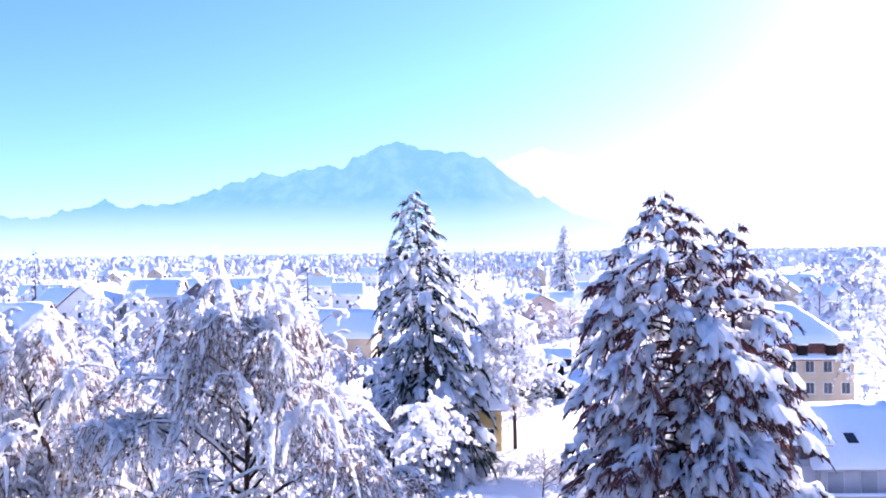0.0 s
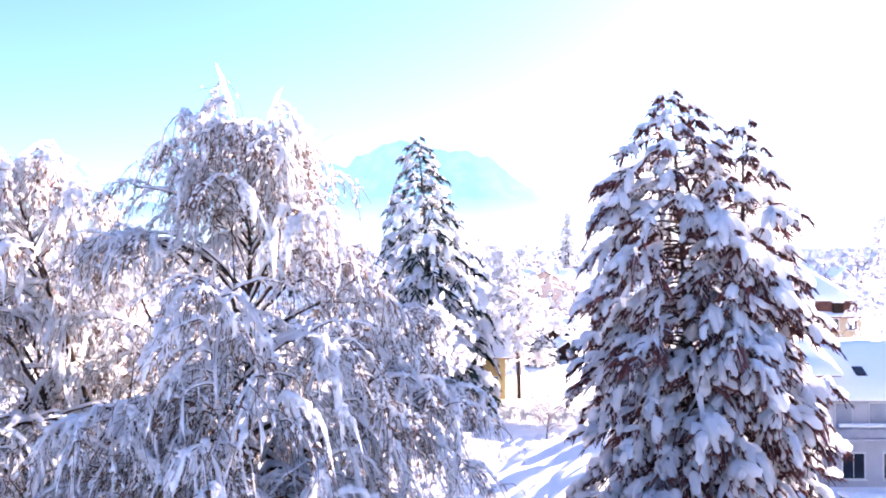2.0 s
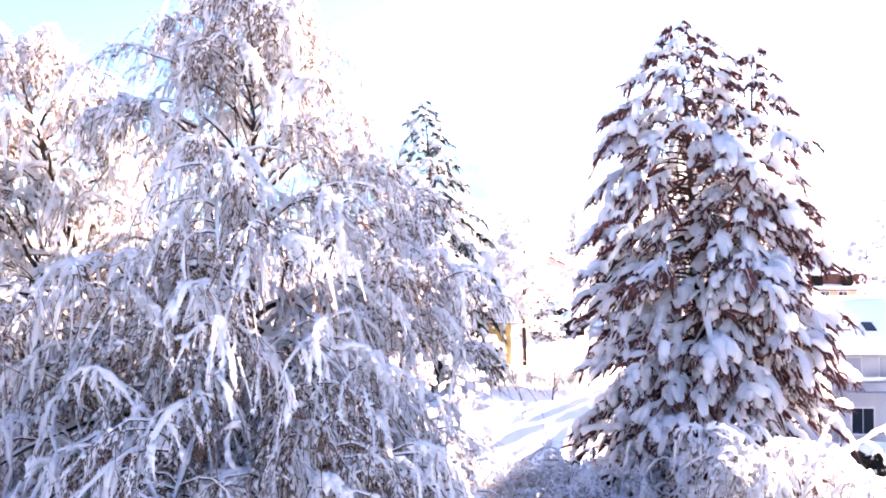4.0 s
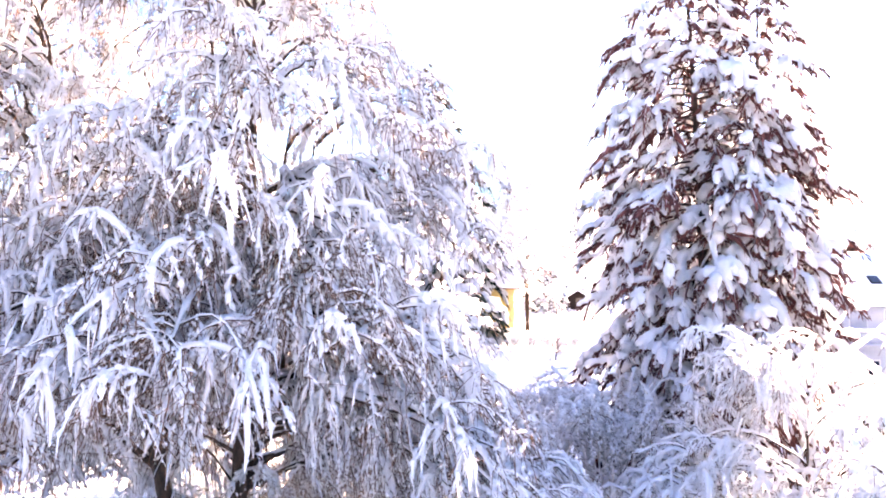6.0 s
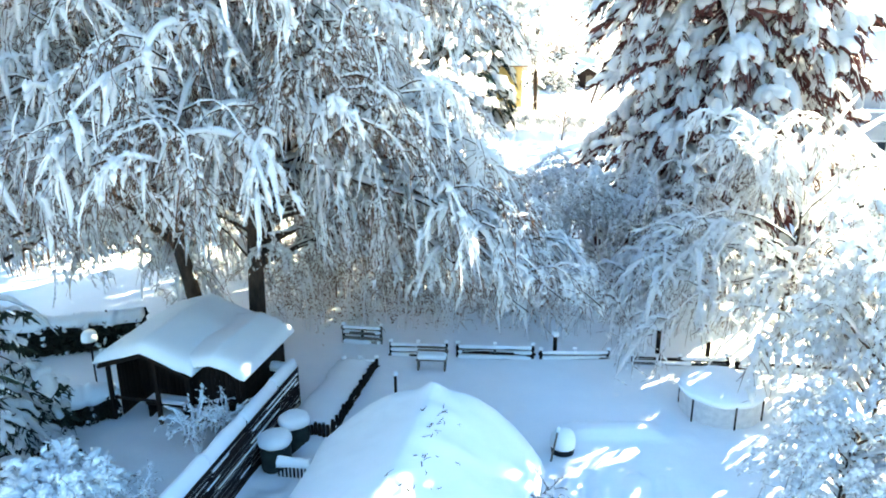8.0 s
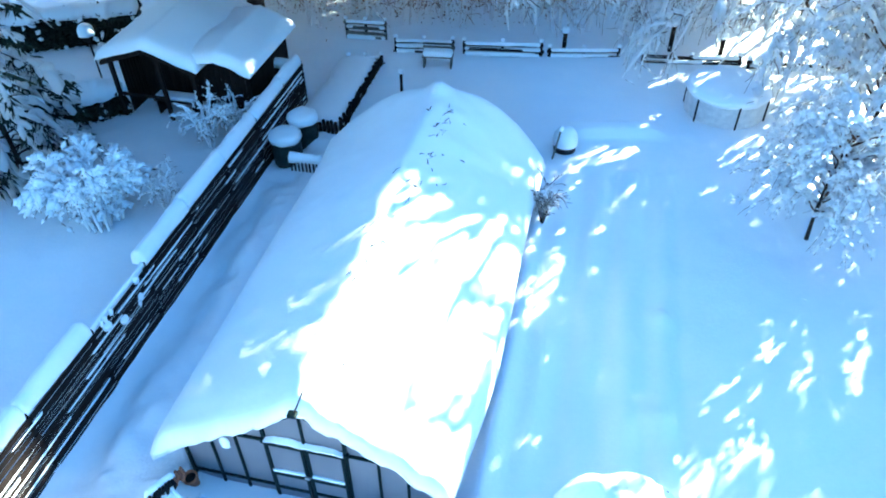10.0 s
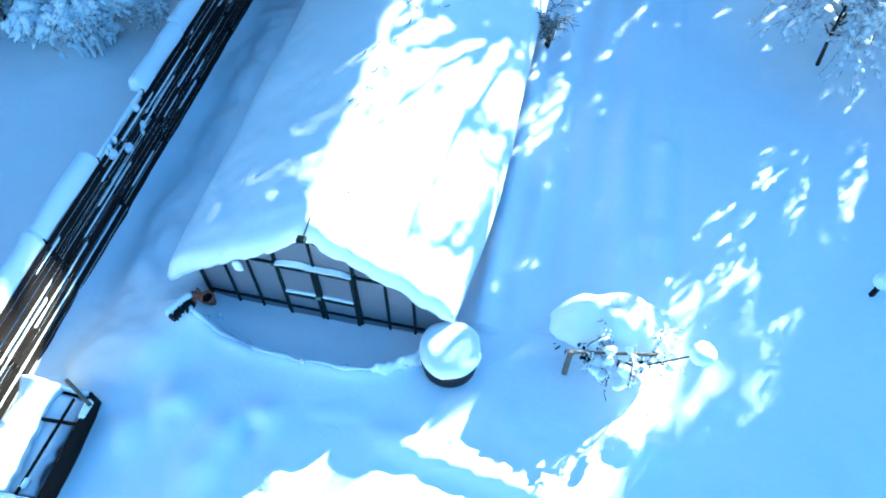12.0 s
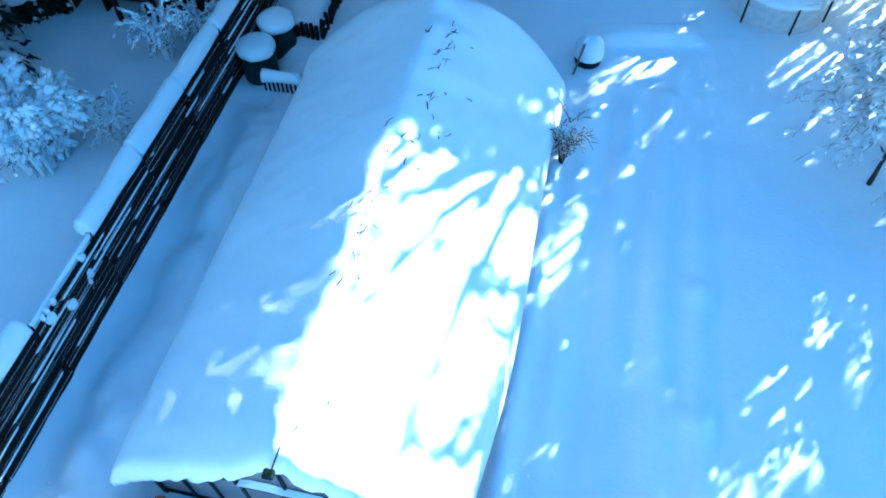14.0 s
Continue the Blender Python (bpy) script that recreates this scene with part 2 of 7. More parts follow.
def ground_height(x, y):
    x, y = np.asarray(x, float), np.asarray(y, float)
    near = np.exp(-(np.hypot(x, y - 12) / 38) ** 4)
    z = near * (0.16 * (vnoise(x, y, 4.5) - 0.5) + 0.07 * (vnoise(x, y, 1.4, 1) - 0.5) + 0.028 * (vnoise(x, y, 0.45, 2) - 0.5) + 0.03 * (x < -4) * (vnoise(x, y, 0.7, 26) - 0.5))
    z = z + (1 - near) * 0.9 * (vnoise(x, y, 60, 3) - 0.5)
    u, v = local(x, y)
    # trodden way before the greenhouse door; the bank on its near side breaks off in a crisp, wavy edge
    inside = 1 / (1 + np.exp(np.clip((np.abs(u + 0.1) - 2.45) * 6, -40, 40)))
    edge = np.interp(u, [p[0] for p in BANK], [p[1] for p in BANK]) + 0.08 * (vnoise(u, u * 0, 0.35, 21) - 0.5)
    bank = 1 / (1 + np.exp(np.clip((v - edge) * 90, -40, 40)))
    z = z - 0.10 * inside * (1 - bank) * (v < 0.6) + 0.26 * inside * bank * np.exp(-np.clip(edge - v, 0, 9) / 0.8)
    z = z + 0.05 * inside * np.exp(-((v - edge + 0.10) / 0.12) ** 2) * (0.4 + vnoise(u, v, 0.3, 22))
    # lumps where snow has dropped from the trees
    z = z + near * 0.05 * np.clip(vnoise(x, y, 0.55, 23) - 0.62, 0, 1) * 4 * np.clip(1 - np.abs(y - 4.2) / 2.2, 0, 1)
    # trough along the fence
    fx_ = (x + 9.3) * math.cos(radians(10)) - (y + 0.6) * math.sin(radians(10))
    z = z - 0.20 * np.exp(-((fx_ - 0.55 - 0.25 * vnoise(y, y * 0, 1.3, 24)) / 0.4) ** 2) * (y > 2) * (y < 19) + near * np.exp(-((fx_ - 0.9) / 0.7) ** 2) * (0.30 * (vnoise(x, y, 0.6, 25) - 0.5) + 0.14 * (vnoise(x, y, 0.24, 33) - 0.5)) * (y > 2) * (y < 19)
    z = z - 0.30 * np.exp(-((fx_ - 0.15) / 0.55) ** 2) * (y > 2) * (y < 20)
    # furrows of the vegetable rows beside the greenhouse
    rows = 1 / (1 + np.exp(np.clip((np.abs(u - 4.7) - 1.9) * 9, -40, 40))) * (v > 0.5) * (v < 11.5)
    z = z + rows * (0.055 * np.sin(u * 7.3 + 0.6 * vnoise(u, v, 1.5, 31)) + 0.05 * np.sin(u * 2.6) + 0.05 * (vnoise(u * 3, v, 0.9, 32) - 0.5))
    # snow slid off the roof along both sides
    z = z + 0.16 * np.exp(-((np.abs(u) - 2.95) / 0.3) ** 2) * (v > 0.3) * (v < 10.3)
    z = z + hump(x, y, -5.5, 6.25, 0.75, 0.34) + hump(x, y, -5.9, 5.5, 0.9, 0.30) + hump(x, y, -5.25, 4.4, 0.6, 0.26) - hump(x, y, -5.2, 4.15, 0.25, 0.12) + hump(x, y, -4.35, 3.9, 0.5, 0.22) + hump(x, y, -3.65, 4.2, 0.45, 0.24) - hump(x, y, -3.85, 4.0, 0.32, 0.2) + hump(x, y, -4.6, 3.3, 0.5, 0.2) + hump(x, y, -6.1, 3.9, 0.6, 0.2) + hump(x, y, -3.3, 3.2, 0.4, 0.12)
    z = z + hump(x, y, 3.64, 8.35, 0.5, 0.2) - hump(x, y, 3.72, 8.5, 0.2, 0.08) + hump(x, y, 2.7, 4.1, 0.62, 0.26) - hump(x, y, 2.8, 4.4, 0.42, 0.2) + hump(x, y, 4.25, 11.0, 0.35, 0.16)
    # a covered bed behind the rows
    bx, by = (x - 4.3) / 1.3, (y - 18.9) / 0.35
    z = z + 0.26 / (1 + np.exp(np.clip((np.maximum(np.abs(bx), np.abs(by)) - 1) * 9, -40, 40)))
    # the gardens behind climb gently towards the village
    ease = lambda t: t * t * (3 - 2 * t)
    z = z + (2.1 * ease(np.clip((y - 44) / 18, 0, 1)) + 1.7 * ease(np.clip((y - 62) / 16, 0, 1))) * ease(np.clip((330 - y) / 150, 0, 1)) * ease(np.clip((70 - np.abs(x - 8)) / 40, 0, 1))
    # low wall of cleared snow in front
    e = (x * 0.32 + y - 3.45)
    z = z + 0.20 * np.exp(-(e / 0.28) ** 2) * np.exp(-(np.abs(x) / 1.75) ** 8)
    return z


def spaced(lo, hi, step, far):
    mid = np.arange(lo, hi + step / 2, step)
    out, d, s = [], 0.0, step
    while d < far:
        s *= 1.16
        d += s
        out.append(d)
    out = np.array(out)
    return np.r_[lo - out[::-1], mid, hi + out]


gx, gy = spaced(-12, 10, 0.10, 5200), spaced(1.0, 27, 0.14, 5200)
gy = np.r_[gy[gy < 4.0], np.arange(4.0, 6.8, 0.045), gy[gy > 6.8]]
X, Y = np.meshgrid(gx, gy)
Z = ground_height(X, Y)
nx, ny = len(gx), len(gy)
i = (np.arange(ny - 1)[:, None] * nx + np.arange(nx - 1)[None, :]).ravel()
ground = part("ground", mesh_of("ground", np.stack([X, Y, Z], -1), np.stack([i, i + 1, i + nx + 1, i + nx], 1)), SNOW)
tagged(ground, "deep fresh snow covering gardens and the plain", "snow ground", kind="structure")


def gz(x, y):
    return float(ground_height(np.array([x]), np.array([y]))[0])


# ---- trees ----
def arcs(start, way, length, lift, droop, n, rng, wobble=0.05):
    """Lines that set off along way (k, 3), rise by lift and bend down by droop, as shares of their length (k,)."""
    k = len(start)
    s = np.linspace(0, 1, n)[None, :, None]
    L = length[:, None, None]
    P = start[:, None, :] + way[:, None, :] * L * s
    P[:, :, 2] += length[:, None] * (lift[:, None] * s[..., 0] - droop[:, None] * s[..., 0] ** 2.2)
    w = np.cumsum(rng.normal(0, wobble, (k, n, 3)), 1) * L / n ** 0.5
    w -= w[:, :1]
    return P + w * np.array([1, 1, 0.6])


def level(angle, up=0.0):
    return np.stack([np.cos(angle), np.sin(angle), np.full(len(angle), 0.0) + up], -1)


def snow_on(P, R, rng, cover, thick, lump=0.35, sides=5, gaps=0.0, beads=False):
    """Snow that lies along the lines: thick (k,) is its radius; gaps: the share of bare stretches."""
    k, n, _ = P.shape
    env = np.sin(np.linspace(0.12, 1, n) * np.pi) ** 0.5
    env[-1] = 0.12
    wave = 0.62 + 0.75 * rng.random((k, n))
    if beads:                                        # clumps along a twig
        wave = 0.22 + 1.35 * rng.random((k, n)) ** 1.3
    r = thick[:, None] * env[None] * wave
    if gaps:
        r = np.where(rng.random((k, n)) < gaps, 0.25 * r, r)
    C = P.copy()
    C[:, :, 2] += R + r * cover
    return tubes(C, r, sides, lump, rng)


def blobs(C, D, r, rng, long=1.7):
    """Small rounded clumps of snow at C, drawn out along D."""
    k = len(C)
    D = D / (np.linalg.norm(D, axis=1, keepdims=True) + 1e-9)
    U = np.cross(D, rng.normal(0, 1, (k, 3)))
    U /= np.linalg.norm(U, axis=1, keepdims=True) + 1e-9
    W = np.cross(D, U)
    j = 0.75 + 0.5 * rng.random((k, 6))
    R = r[:, None]
    V = np.stack([C + D * R * long * j[:, :1], C - D * R * long * j[:, 1:2], C + U * R * j[:, 2:3], C + W * R * j[:, 3:4], C - U * R * j[:, 4:5], C - W * R * j[:, 5:6]], 1)
    # each side is two triangles folded into one quad pair over the poles
    f = np.array([(0, 2, 3), (0, 3, 4), (0, 4, 5), (0, 5, 2), (1, 3, 2), (1, 4, 3), (1, 5, 4), (1, 2, 5)])
    return V.reshape(-1, 3), (np.arange(k)[:, None, None] * 6 + f[None]).reshape(-1, 3)


def clumps_on(P, per, thick, rng, long=1.7, bare=0.2, up=0.4, shrink=0.35):
    """Clumps strung along the lines P: per of them on each, thick (k,) their size; the share bare is missing."""
    k = len(P)
    i = np.repeat(np.arange(k), per)
    s = (np.tile(np.arange(per), k) + rng.random(k * per)) / per
    c, d = along(P[i], s)
    r = thick[i] * (0.55 + 0.8 * rng.random(len(i))) * (1.05 - shrink * s)
    ok = rng.random(len(i)) > bare
    c, d, r = c[ok], d[ok], r[ok]
    c = c + np.array([0, 0, 1.0]) * (r * up)[:, None] + rng.normal(0, 0.25, c.shape) * r[:, None]
    return blobs(c, d + rng.normal(0, 0.25, d.shape) * np.linalg.norm(d, axis=1, keepdims=True), r, rng, long)


def join_tris(*pieces):
    V, F, at = [], [], 0
    for v, f in pieces:
        V.append(v)
        F.append(f + at)
        at += len(v)
    return np.concatenate(V), np.concatenate(F)


def snow_mesh(quads, tris):
    """Tubes and clumps of snow as one mesh."""
    return mesh_of("snow_load", np.concatenate([quads[0], tris[0]]), quads[1], tris[1] + len(quads[0]))


def weeping_tree(name, label, x, y, H, R, seed, stems=8, limbs=60, second=8, strands=10, heavy=1.0, keep=None, low=0.20, extra=(), coat=0.5, rods=0.008, bunch=0.4, hang=1.0, stout=1.0, dome=0.6, lean=(0.0, 0.0), rise=1.25):
    """A tall tree: stems that fan upwards, arching limbs, and twigs that hang in bunches under a load of snow.
    bunch: the share of branches whose twigs carry thick fingers of snow; hang: how long the twigs are."""
    rng = np.random.default_rng(seed)
    t = thing(name, label, "tree", pose(x, y, gz(x, y) - 0.1))
    n = 14
    s = np.linspace(0, 1, n)
    trunk = np.stack([0 * s, 0 * s, s * H * 0.95], -1)
    trunk[:, :2] += np.cumsum(rng.normal(0, 0.05, (n, 2)), 0) * (s[:, None] > 0.1)
    trunk[:, :2] += np.outer(s ** 1.3, lean)
    L, tall = [trunk], [H * 0.95]
    for a in range(stems):
        az = a * 2.39996 + rng.normal(0, 0.3)
        foot = 0.10 + 0.42 * rng.random()
        top = (0.90 - 0.30 * rng.random() ** 0.8) * H
        out = R * (0.22 + 0.36 * rng.random()) * (1.3 - 0.7 * (top / H - 0.65) / 0.35)
        top = min(top, H * (1 - dome * (out / R) ** 2) - 0.06 * H)
        b0, _ = along(trunk[None], np.array([foot]))
        line = b0 + np.stack([np.cos(az) * out * s ** 0.9, np.sin(az) * out * s ** 0.9, s * (top - b0[0, 2]) ], -1)
        line[:, :2] += np.outer(s * (top / H - foot), lean)
        line += np.cumsum(rng.normal(0, 0.06, (n, 3)), 0) * (s > 0)[:, None]
        L.append(line)
        tall.append(top)
    L = np.array(L)
    rad = np.r_[0.34, 0.10 + 0.07 * rng.random(stems)][:, None] * (1 - 0.92 * s[None]) * (H / 25)
    rad[0, 0] *= 1.35
    for q0, r0 in zip(L, rad):
        part("trunk" if q0 is L[0] or r0[0] > 0.3 else "stem", mesh_of("trunk", *tubes(q0[None], r0[None], 8, 0.08, rng)), BARK, t)
    # limbs, each from the stem and height that it draws
    k = limbs
    h = low + (0.97 - low) * (np.arange(k) / k) ** 1.15
    az = np.arange(k) * 2.39996 + rng.normal(0, 0.35, k)
    h = np.where((np.sin(az) < -0.1) & (np.cos(az) < 0.75), np.maximum(h, 0.30 + 0.1 * rng.random(k)), h)
    lead = rng.integers(0, stems + 1, k)
    base = L[lead, 0, 2] / H
    lead = np.where((h < base + 0.06) | (h > np.array(tall)[lead] / H), 0, lead)
    share = (h * H - L[lead, 0, 2]) / (L[lead, -1, 2] - L[lead, 0, 2])
    start, sway = along(L[lead], np.clip(share, 0, 0.99))
    core, _ = along(np.repeat(L[:1], k, 0), np.clip(h / 0.95, 0, 1))
    core = start - core
    off = np.hypot(core[:, 0], core[:, 1])
    az = np.where((off > 1.0) & (rng.random(k) < 0.65), np.arctan2(core[:, 1], core[:, 0]) + rng.normal(0, 0.8, k), az)
    room = R * np.clip(1.08 - 0.80 * (np.maximum(h - 0.38, 0) / 0.58) ** 1.5, 0.16, 1.1)
    length = np.maximum(room - 0.75 * off, 0.22 * R * (1.15 - 0.6 * h)) * (0.65 + 0.5 * rng.random(k))
    lift = 0.35 + rise * h ** 1.4 + 0.25 * rng.random(k)
    droop = 0.50 + 0.35 * rng.random(k) + 0.55 * h
    droop = np.where(h > 0.80, 0.25 + 0.45 * rng.random(k), droop)      # the top points upwards
    if extra:                                        # great low limbs: share of height, bearing, length, lift, droop
        E = np.array(extra, float)
        es, _ = along(np.repeat(L[:1], len(E), 0), E[:, 0] * H / L[0, -1, 2])
        start, az = np.concatenate([start, es]), np.r_[az, np.radians(E[:, 1])]
        length, lift, droop, h = np.r_[length, E[:, 2]], np.r_[lift, E[:, 3]], np.r_[droop, E[:, 4]], np.r_[h, E[:, 0]]
        k = len(az)
    P1 = arcs(start, level(az), length, lift, droop, 14, rng, 0.05)
    if dome:                                         # limbs that would stand out of the rounded crown bend lower
        for _ in range(5):
            out = np.hypot(P1[..., 0] - 0.8 * lean[0], P1[..., 1] - 0.8 * lean[1])
            high = (P1[..., 2] - H * (1 - dome * (out / R) ** 2)).max(1) > 0
            if extra:
                high[-len(extra):] = False
            up = P1[high, :, 2] - P1[high, :1, 2]
            P1[high, :, 2] = P1[high, :1, 2] + np.where(up > 0, 0.80, 1.05) * up
            P1[high, :, :2] = P1[high, :1, :2] + 0.89 * (P1[high, :, :2] - P1[high, :1, :2])
            length = np.where(high, 0.89 * length, length)
    if keep is not None and dome:                    # limbs stop short of the neighbour's roof and the rails
        for _ in range(8):
            hit = ~keep(P1[:, -1] + np.array([x, y, 0]), P1[:, 9] + np.array([x, y, 0]))
            P1[hit] = P1[hit, :1] + 0.86 * (P1[hit] - P1[hit, :1])
            length = np.where(hit, 0.86 * length, length)
    R1 = (stout * (0.022 + 0.010 * length))[:, None] * (1 - 0.85 * np.linspace(0, 1, 14)[None])
    # side branches
    idx = np.repeat(np.arange(k), np.clip(np.round(second * (0.35 + length / (0.55 * R))), 3, None).astype(int))     # longer limbs bear more
    s2 = 0.12 + 0.88 * rng.random(len(idx)) ** 0.85
    st, wy = along(P1[idx], s2)
    a2 = np.arctan2(wy[:, 1], wy[:, 0]) + rng.normal(0, 0.95, len(idx))
    len2 = (0.20 + 0.22 * rng.random(len(idx))) * np.minimum(length[idx], 6.5) * (1.15 - 0.5 * s2) + 0.45
    P2 = arcs(st, level(a2), len2, 0.35 + 0.55 * rng.random(len(idx)), 0.7 + 0.8 * rng.random(len(idx)), 11, rng, 0.08)
    R2 = (0.010 + 0.008 * len2)[:, None] * (1 - 0.8 * np.linspace(0, 1, 11)[None])
    place = np.array([x, y, 0])
    if keep is not None:
        ok2 = keep(P2[:, -1] + place, P2[:, 5] + place)
        P2, R2, idx, len2 = P2[ok2], R2[ok2], idx[ok2], len2[ok2]
    # hanging twigs: bunches of fingers, or loose fine ones
    full = rng.random(len(idx)) < bunch * np.where(idx >= limbs, 1.5, 1.0)
    j = np.repeat(np.arange(len(idx)), strands)
    s3 = rng.random(len(j)) ** 0.7
    st3, w3 = along(P2[j], s3)
    a3 = np.arctan2(w3[:, 1], w3[:, 0]) + rng.normal(0, 0.9, len(j))
    len3 = hang * (0.45 + 1.5 * rng.random(len(j)) ** 1.5) * np.where(full[j], 1.15, 1.0)
    sideways = np.where(full[j], 0.22 + 0.32 * rng.random(len(j)), 0.35 + 0.55 * rng.random(len(j)))
    P3 = arcs(st3, level(a3) * sideways[:, None], len3, 0.10 * rng.random(len(j)), 0.75 + 0.45 * rng.random(len(j)), 8, rng, 0.10)
    R3 = np.full((len(j), 8), 0.012) * np.linspace(1.2, 0.5, 8)
    # fine sprays off the hanging twigs
    q = np.repeat(np.arange(len(j)), 2)
    st4, w4 = along(P3[q], 0.1 + 0.9 * rng.random(len(q)))
    d4 = w4 / (np.linalg.norm(w4, axis=1, keepdims=True) + 1e-9) * 0.7 + rng.normal(0, 0.42, (len(q), 3))
    len4 = 0.20 + 0.36 * rng.random(len(q))
    P4 = arcs(st4, d4, len4, np.zeros(len(q)), 0.25 * np.ones(len(q)), 4, rng, 0.08)
    f3 = full[j]
    if keep is not None:                             # nothing grows through the neighbour's roof
        ok3, ok4 = [keep(p[:, -1] + place, p[:, len(p[0]) // 2] + place) for p in (P3, P4)]
        P3, R3, f3, P4 = P3[ok3], R3[ok3], f3[ok3], P4[ok4]
    for q1, r1 in zip(P1, R1):
        part("limb", mesh_of("limb", *tubes(q1[None], r1[None], 6, 0.1, rng)), BARK, t)
    tagged(part("branching", mesh_of("branching", *tubes(P2[:, ::2], R2[:, ::2], 4, 0.1, rng)), BARK, t), kind="stuff")
    tagged(part("twigwork", mesh_of("twigwork", *join(tubes(P3[:, [0, 2, 4, 7]], R3[:, [0, 2, 4, 7]], 3), tubes(P4[:, ::3], np.full((len(P4), 2), rods), 3))), TWIG, t), kind="stuff")
    r2 = (0.034 + 0.03 * rng.random(len(P2))) * heavy * np.where(full, 1.45, 0.85)
    nf = f3.sum()
    r3 = (0.036 + 0.046 * rng.random(nf) ** 1.4) * heavy
    r3b = (0.026 + 0.022 * rng.random(len(P3) - nf)) * heavy
    white = rng.random(len(P4)) < coat
    r4 = (0.022 + 0.024 * rng.random(white.sum())) * heavy
    sn = join(snow_on(P1, R1, rng, 0.5, (0.05 + 0.05 * rng.random(k)) * heavy, 0.3), snow_on(P2[:, ::2], R2[:, ::2], rng, 0.5, r2 * 0.8, 0.25, 4),
              snow_on(P3[f3][:, [0, 2, 4, 6, 7]], 0.0, rng, 0.15, r3, 0.45, 4, 0.12, True))
    cl = join_tris(clumps_on(P2, 5, r2 * 1.15, rng, 1.8, 0.3, 0.5), clumps_on(P3[f3], 4, r3 * 1.08, rng, 2.1, 0.2, 0.2, 0.2), clumps_on(P3[~f3], 3, r3b * 1.15, rng, 2.3, 0.25), clumps_on(P4[white], 1, r4, rng, 2.3, 0.0))
    tagged(part("snow_load", snow_mesh(sn, cl), TREE_SNOW, t), kind="stuff")
    return t


def conifer_meshes(H, R, seed, whorls=34, per=7, lets=11, low=0.10, needle=NEEDLE, bare=0.0, snow=1.0, lean=(0, 0), sprigs=14, body=1.0):
    """The meshes of a snow-laden conifer: trunk, boughs, needles and snow."""
    rng = np.random.default_rng(seed)
    n = 12
    s = np.linspace(0, 1, n)
    T = np.stack([lean[0] * s ** 2, lean[1] * s ** 2, s * H], -1)[None]
    trunk = tubes(T, (0.016 * H * (1 - 0.96 * s))[None], 8, 0.08, rng)
    k = whorls * per
    w = np.repeat(np.arange(whorls) / whorls, per) + rng.random(k) / whorls
    h = low + (0.985 - low) * w ** 1.05
    az = rng.random(k) * 2 * np.pi
    q = 1 - (h - low) / (1 - low)
    length = R * (q ** 0.78) * (0.55 + 0.62 * rng.random(k)) + 0.25
    st = np.stack([lean[0] * h ** 2, lean[1] * h ** 2, h * H], -1)
    lift = 0.30 - 0.45 * q + 0.12 * rng.normal(0, 1, k)
    P1 = arcs(st, level(az), length, lift, 0.22 + 0.30 * q + 0.12 * rng.random(k), 9, rng, 0.03)
    P1[:, -2:, 2] += (0.05 * length)[:, None] * np.array([0.4, 1.0])
    R1 = (0.015 + 0.010 * length)[:, None] * np.linspace(1, 0.2, 9)[None]
    idx = np.repeat(np.arange(k), lets)
    s2 = np.tile(np.linspace(0.22, 1.0, lets), k) + rng.normal(0, 0.03, k * lets)
    b, wy = along(P1[idx], s2)
    side = np.tile(np.where(np.arange(lets) % 2 == 0, 1.0, -1.0), k)
    side[np.tile(np.arange(lets) == lets - 1, k)] = 0.0
    a2 = np.arctan2(wy[:, 1], wy[:, 0]) + side * (0.75 + 0.35 * rng.random(len(idx)))
    len2 = length[idx] * (0.40 - 0.20 * np.clip(s2, 0, 1)) * (0.7 + 0.6 * rng.random(len(idx))) + 0.22
    P2 = arcs(b, level(a2), len2, 0.02 + 0.16 * rng.normal(0, 1, len(idx)), 0.45 + 0.75 * rng.random(len(idx)), 7, rng, 0.07)
    rn = body * (0.030 + 0.040 * len2)[:, None] * np.array([0.5, 0.9, 1.0, 1.0, 0.85, 0.6, 0.12])[None]
    C = P2.copy()
    C[:, :, 2] -= rn * 0.6
    green = tubes(C, rn, 4, 0.65, rng)
    # sprigs: small pointed blades hanging off the boughs
    m = len(idx) * sprigs
    jj = np.repeat(np.arange(len(idx)), sprigs)
    p, d = along(P2[jj], rng.random(m))
    ang = rng.random(m) * 2 * np.pi
    out = np.stack([np.cos(ang), np.sin(ang), -0.9 * rng.random(m) - 0.15], -1) + d / (np.linalg.norm(d, axis=1, keepdims=True) + 1e-9) * 0.8
    ln = (0.14 + 0.16 * rng.random(m)) * (0.8 + 0.35 * len2[jj])
    tip = p + out * ln[:, None]
    sideways = np.cross(out, rng.normal(0, 1, (m, 3)))
    sideways /= np.linalg.norm(sideways, axis=1, keepdims=True) + 1e-9
    wd = body * (0.018 + 0.022 * rng.random(m))[:, None]
    blades = np.stack([p - sideways * wd * 0.5, p + (tip - p) * 0.55 - sideways * wd, tip, p + (tip - p) * 0.55 + sideways * wd], 1)
    bladeq = (np.arange(m)[:, None] * 4 + np.arange(4)[None])
    # snow lies on the outer two thirds, thicker where a bough is long; the odd bough has shed it
    thick = (0.050 + 0.055 * len2) * (0.6 + 0.8 * rng.random(len(idx))) * snow * np.clip(rng.lognormal(0, 0.4, k), 0.35, 1.9)[idx] * np.clip(0.95 + 4 * q, 0, 1)[idx]
    shed = rng.random(k)[idx] < bare
    thick = np.where(shed | (rng.random(len(idx)) < 0.10 + bare * 0.3), 0.02, thick)
    cl = clumps_on(P2, 6, thick * 0.9, rng, 2.2, 0.10, 0.55, -0.15)
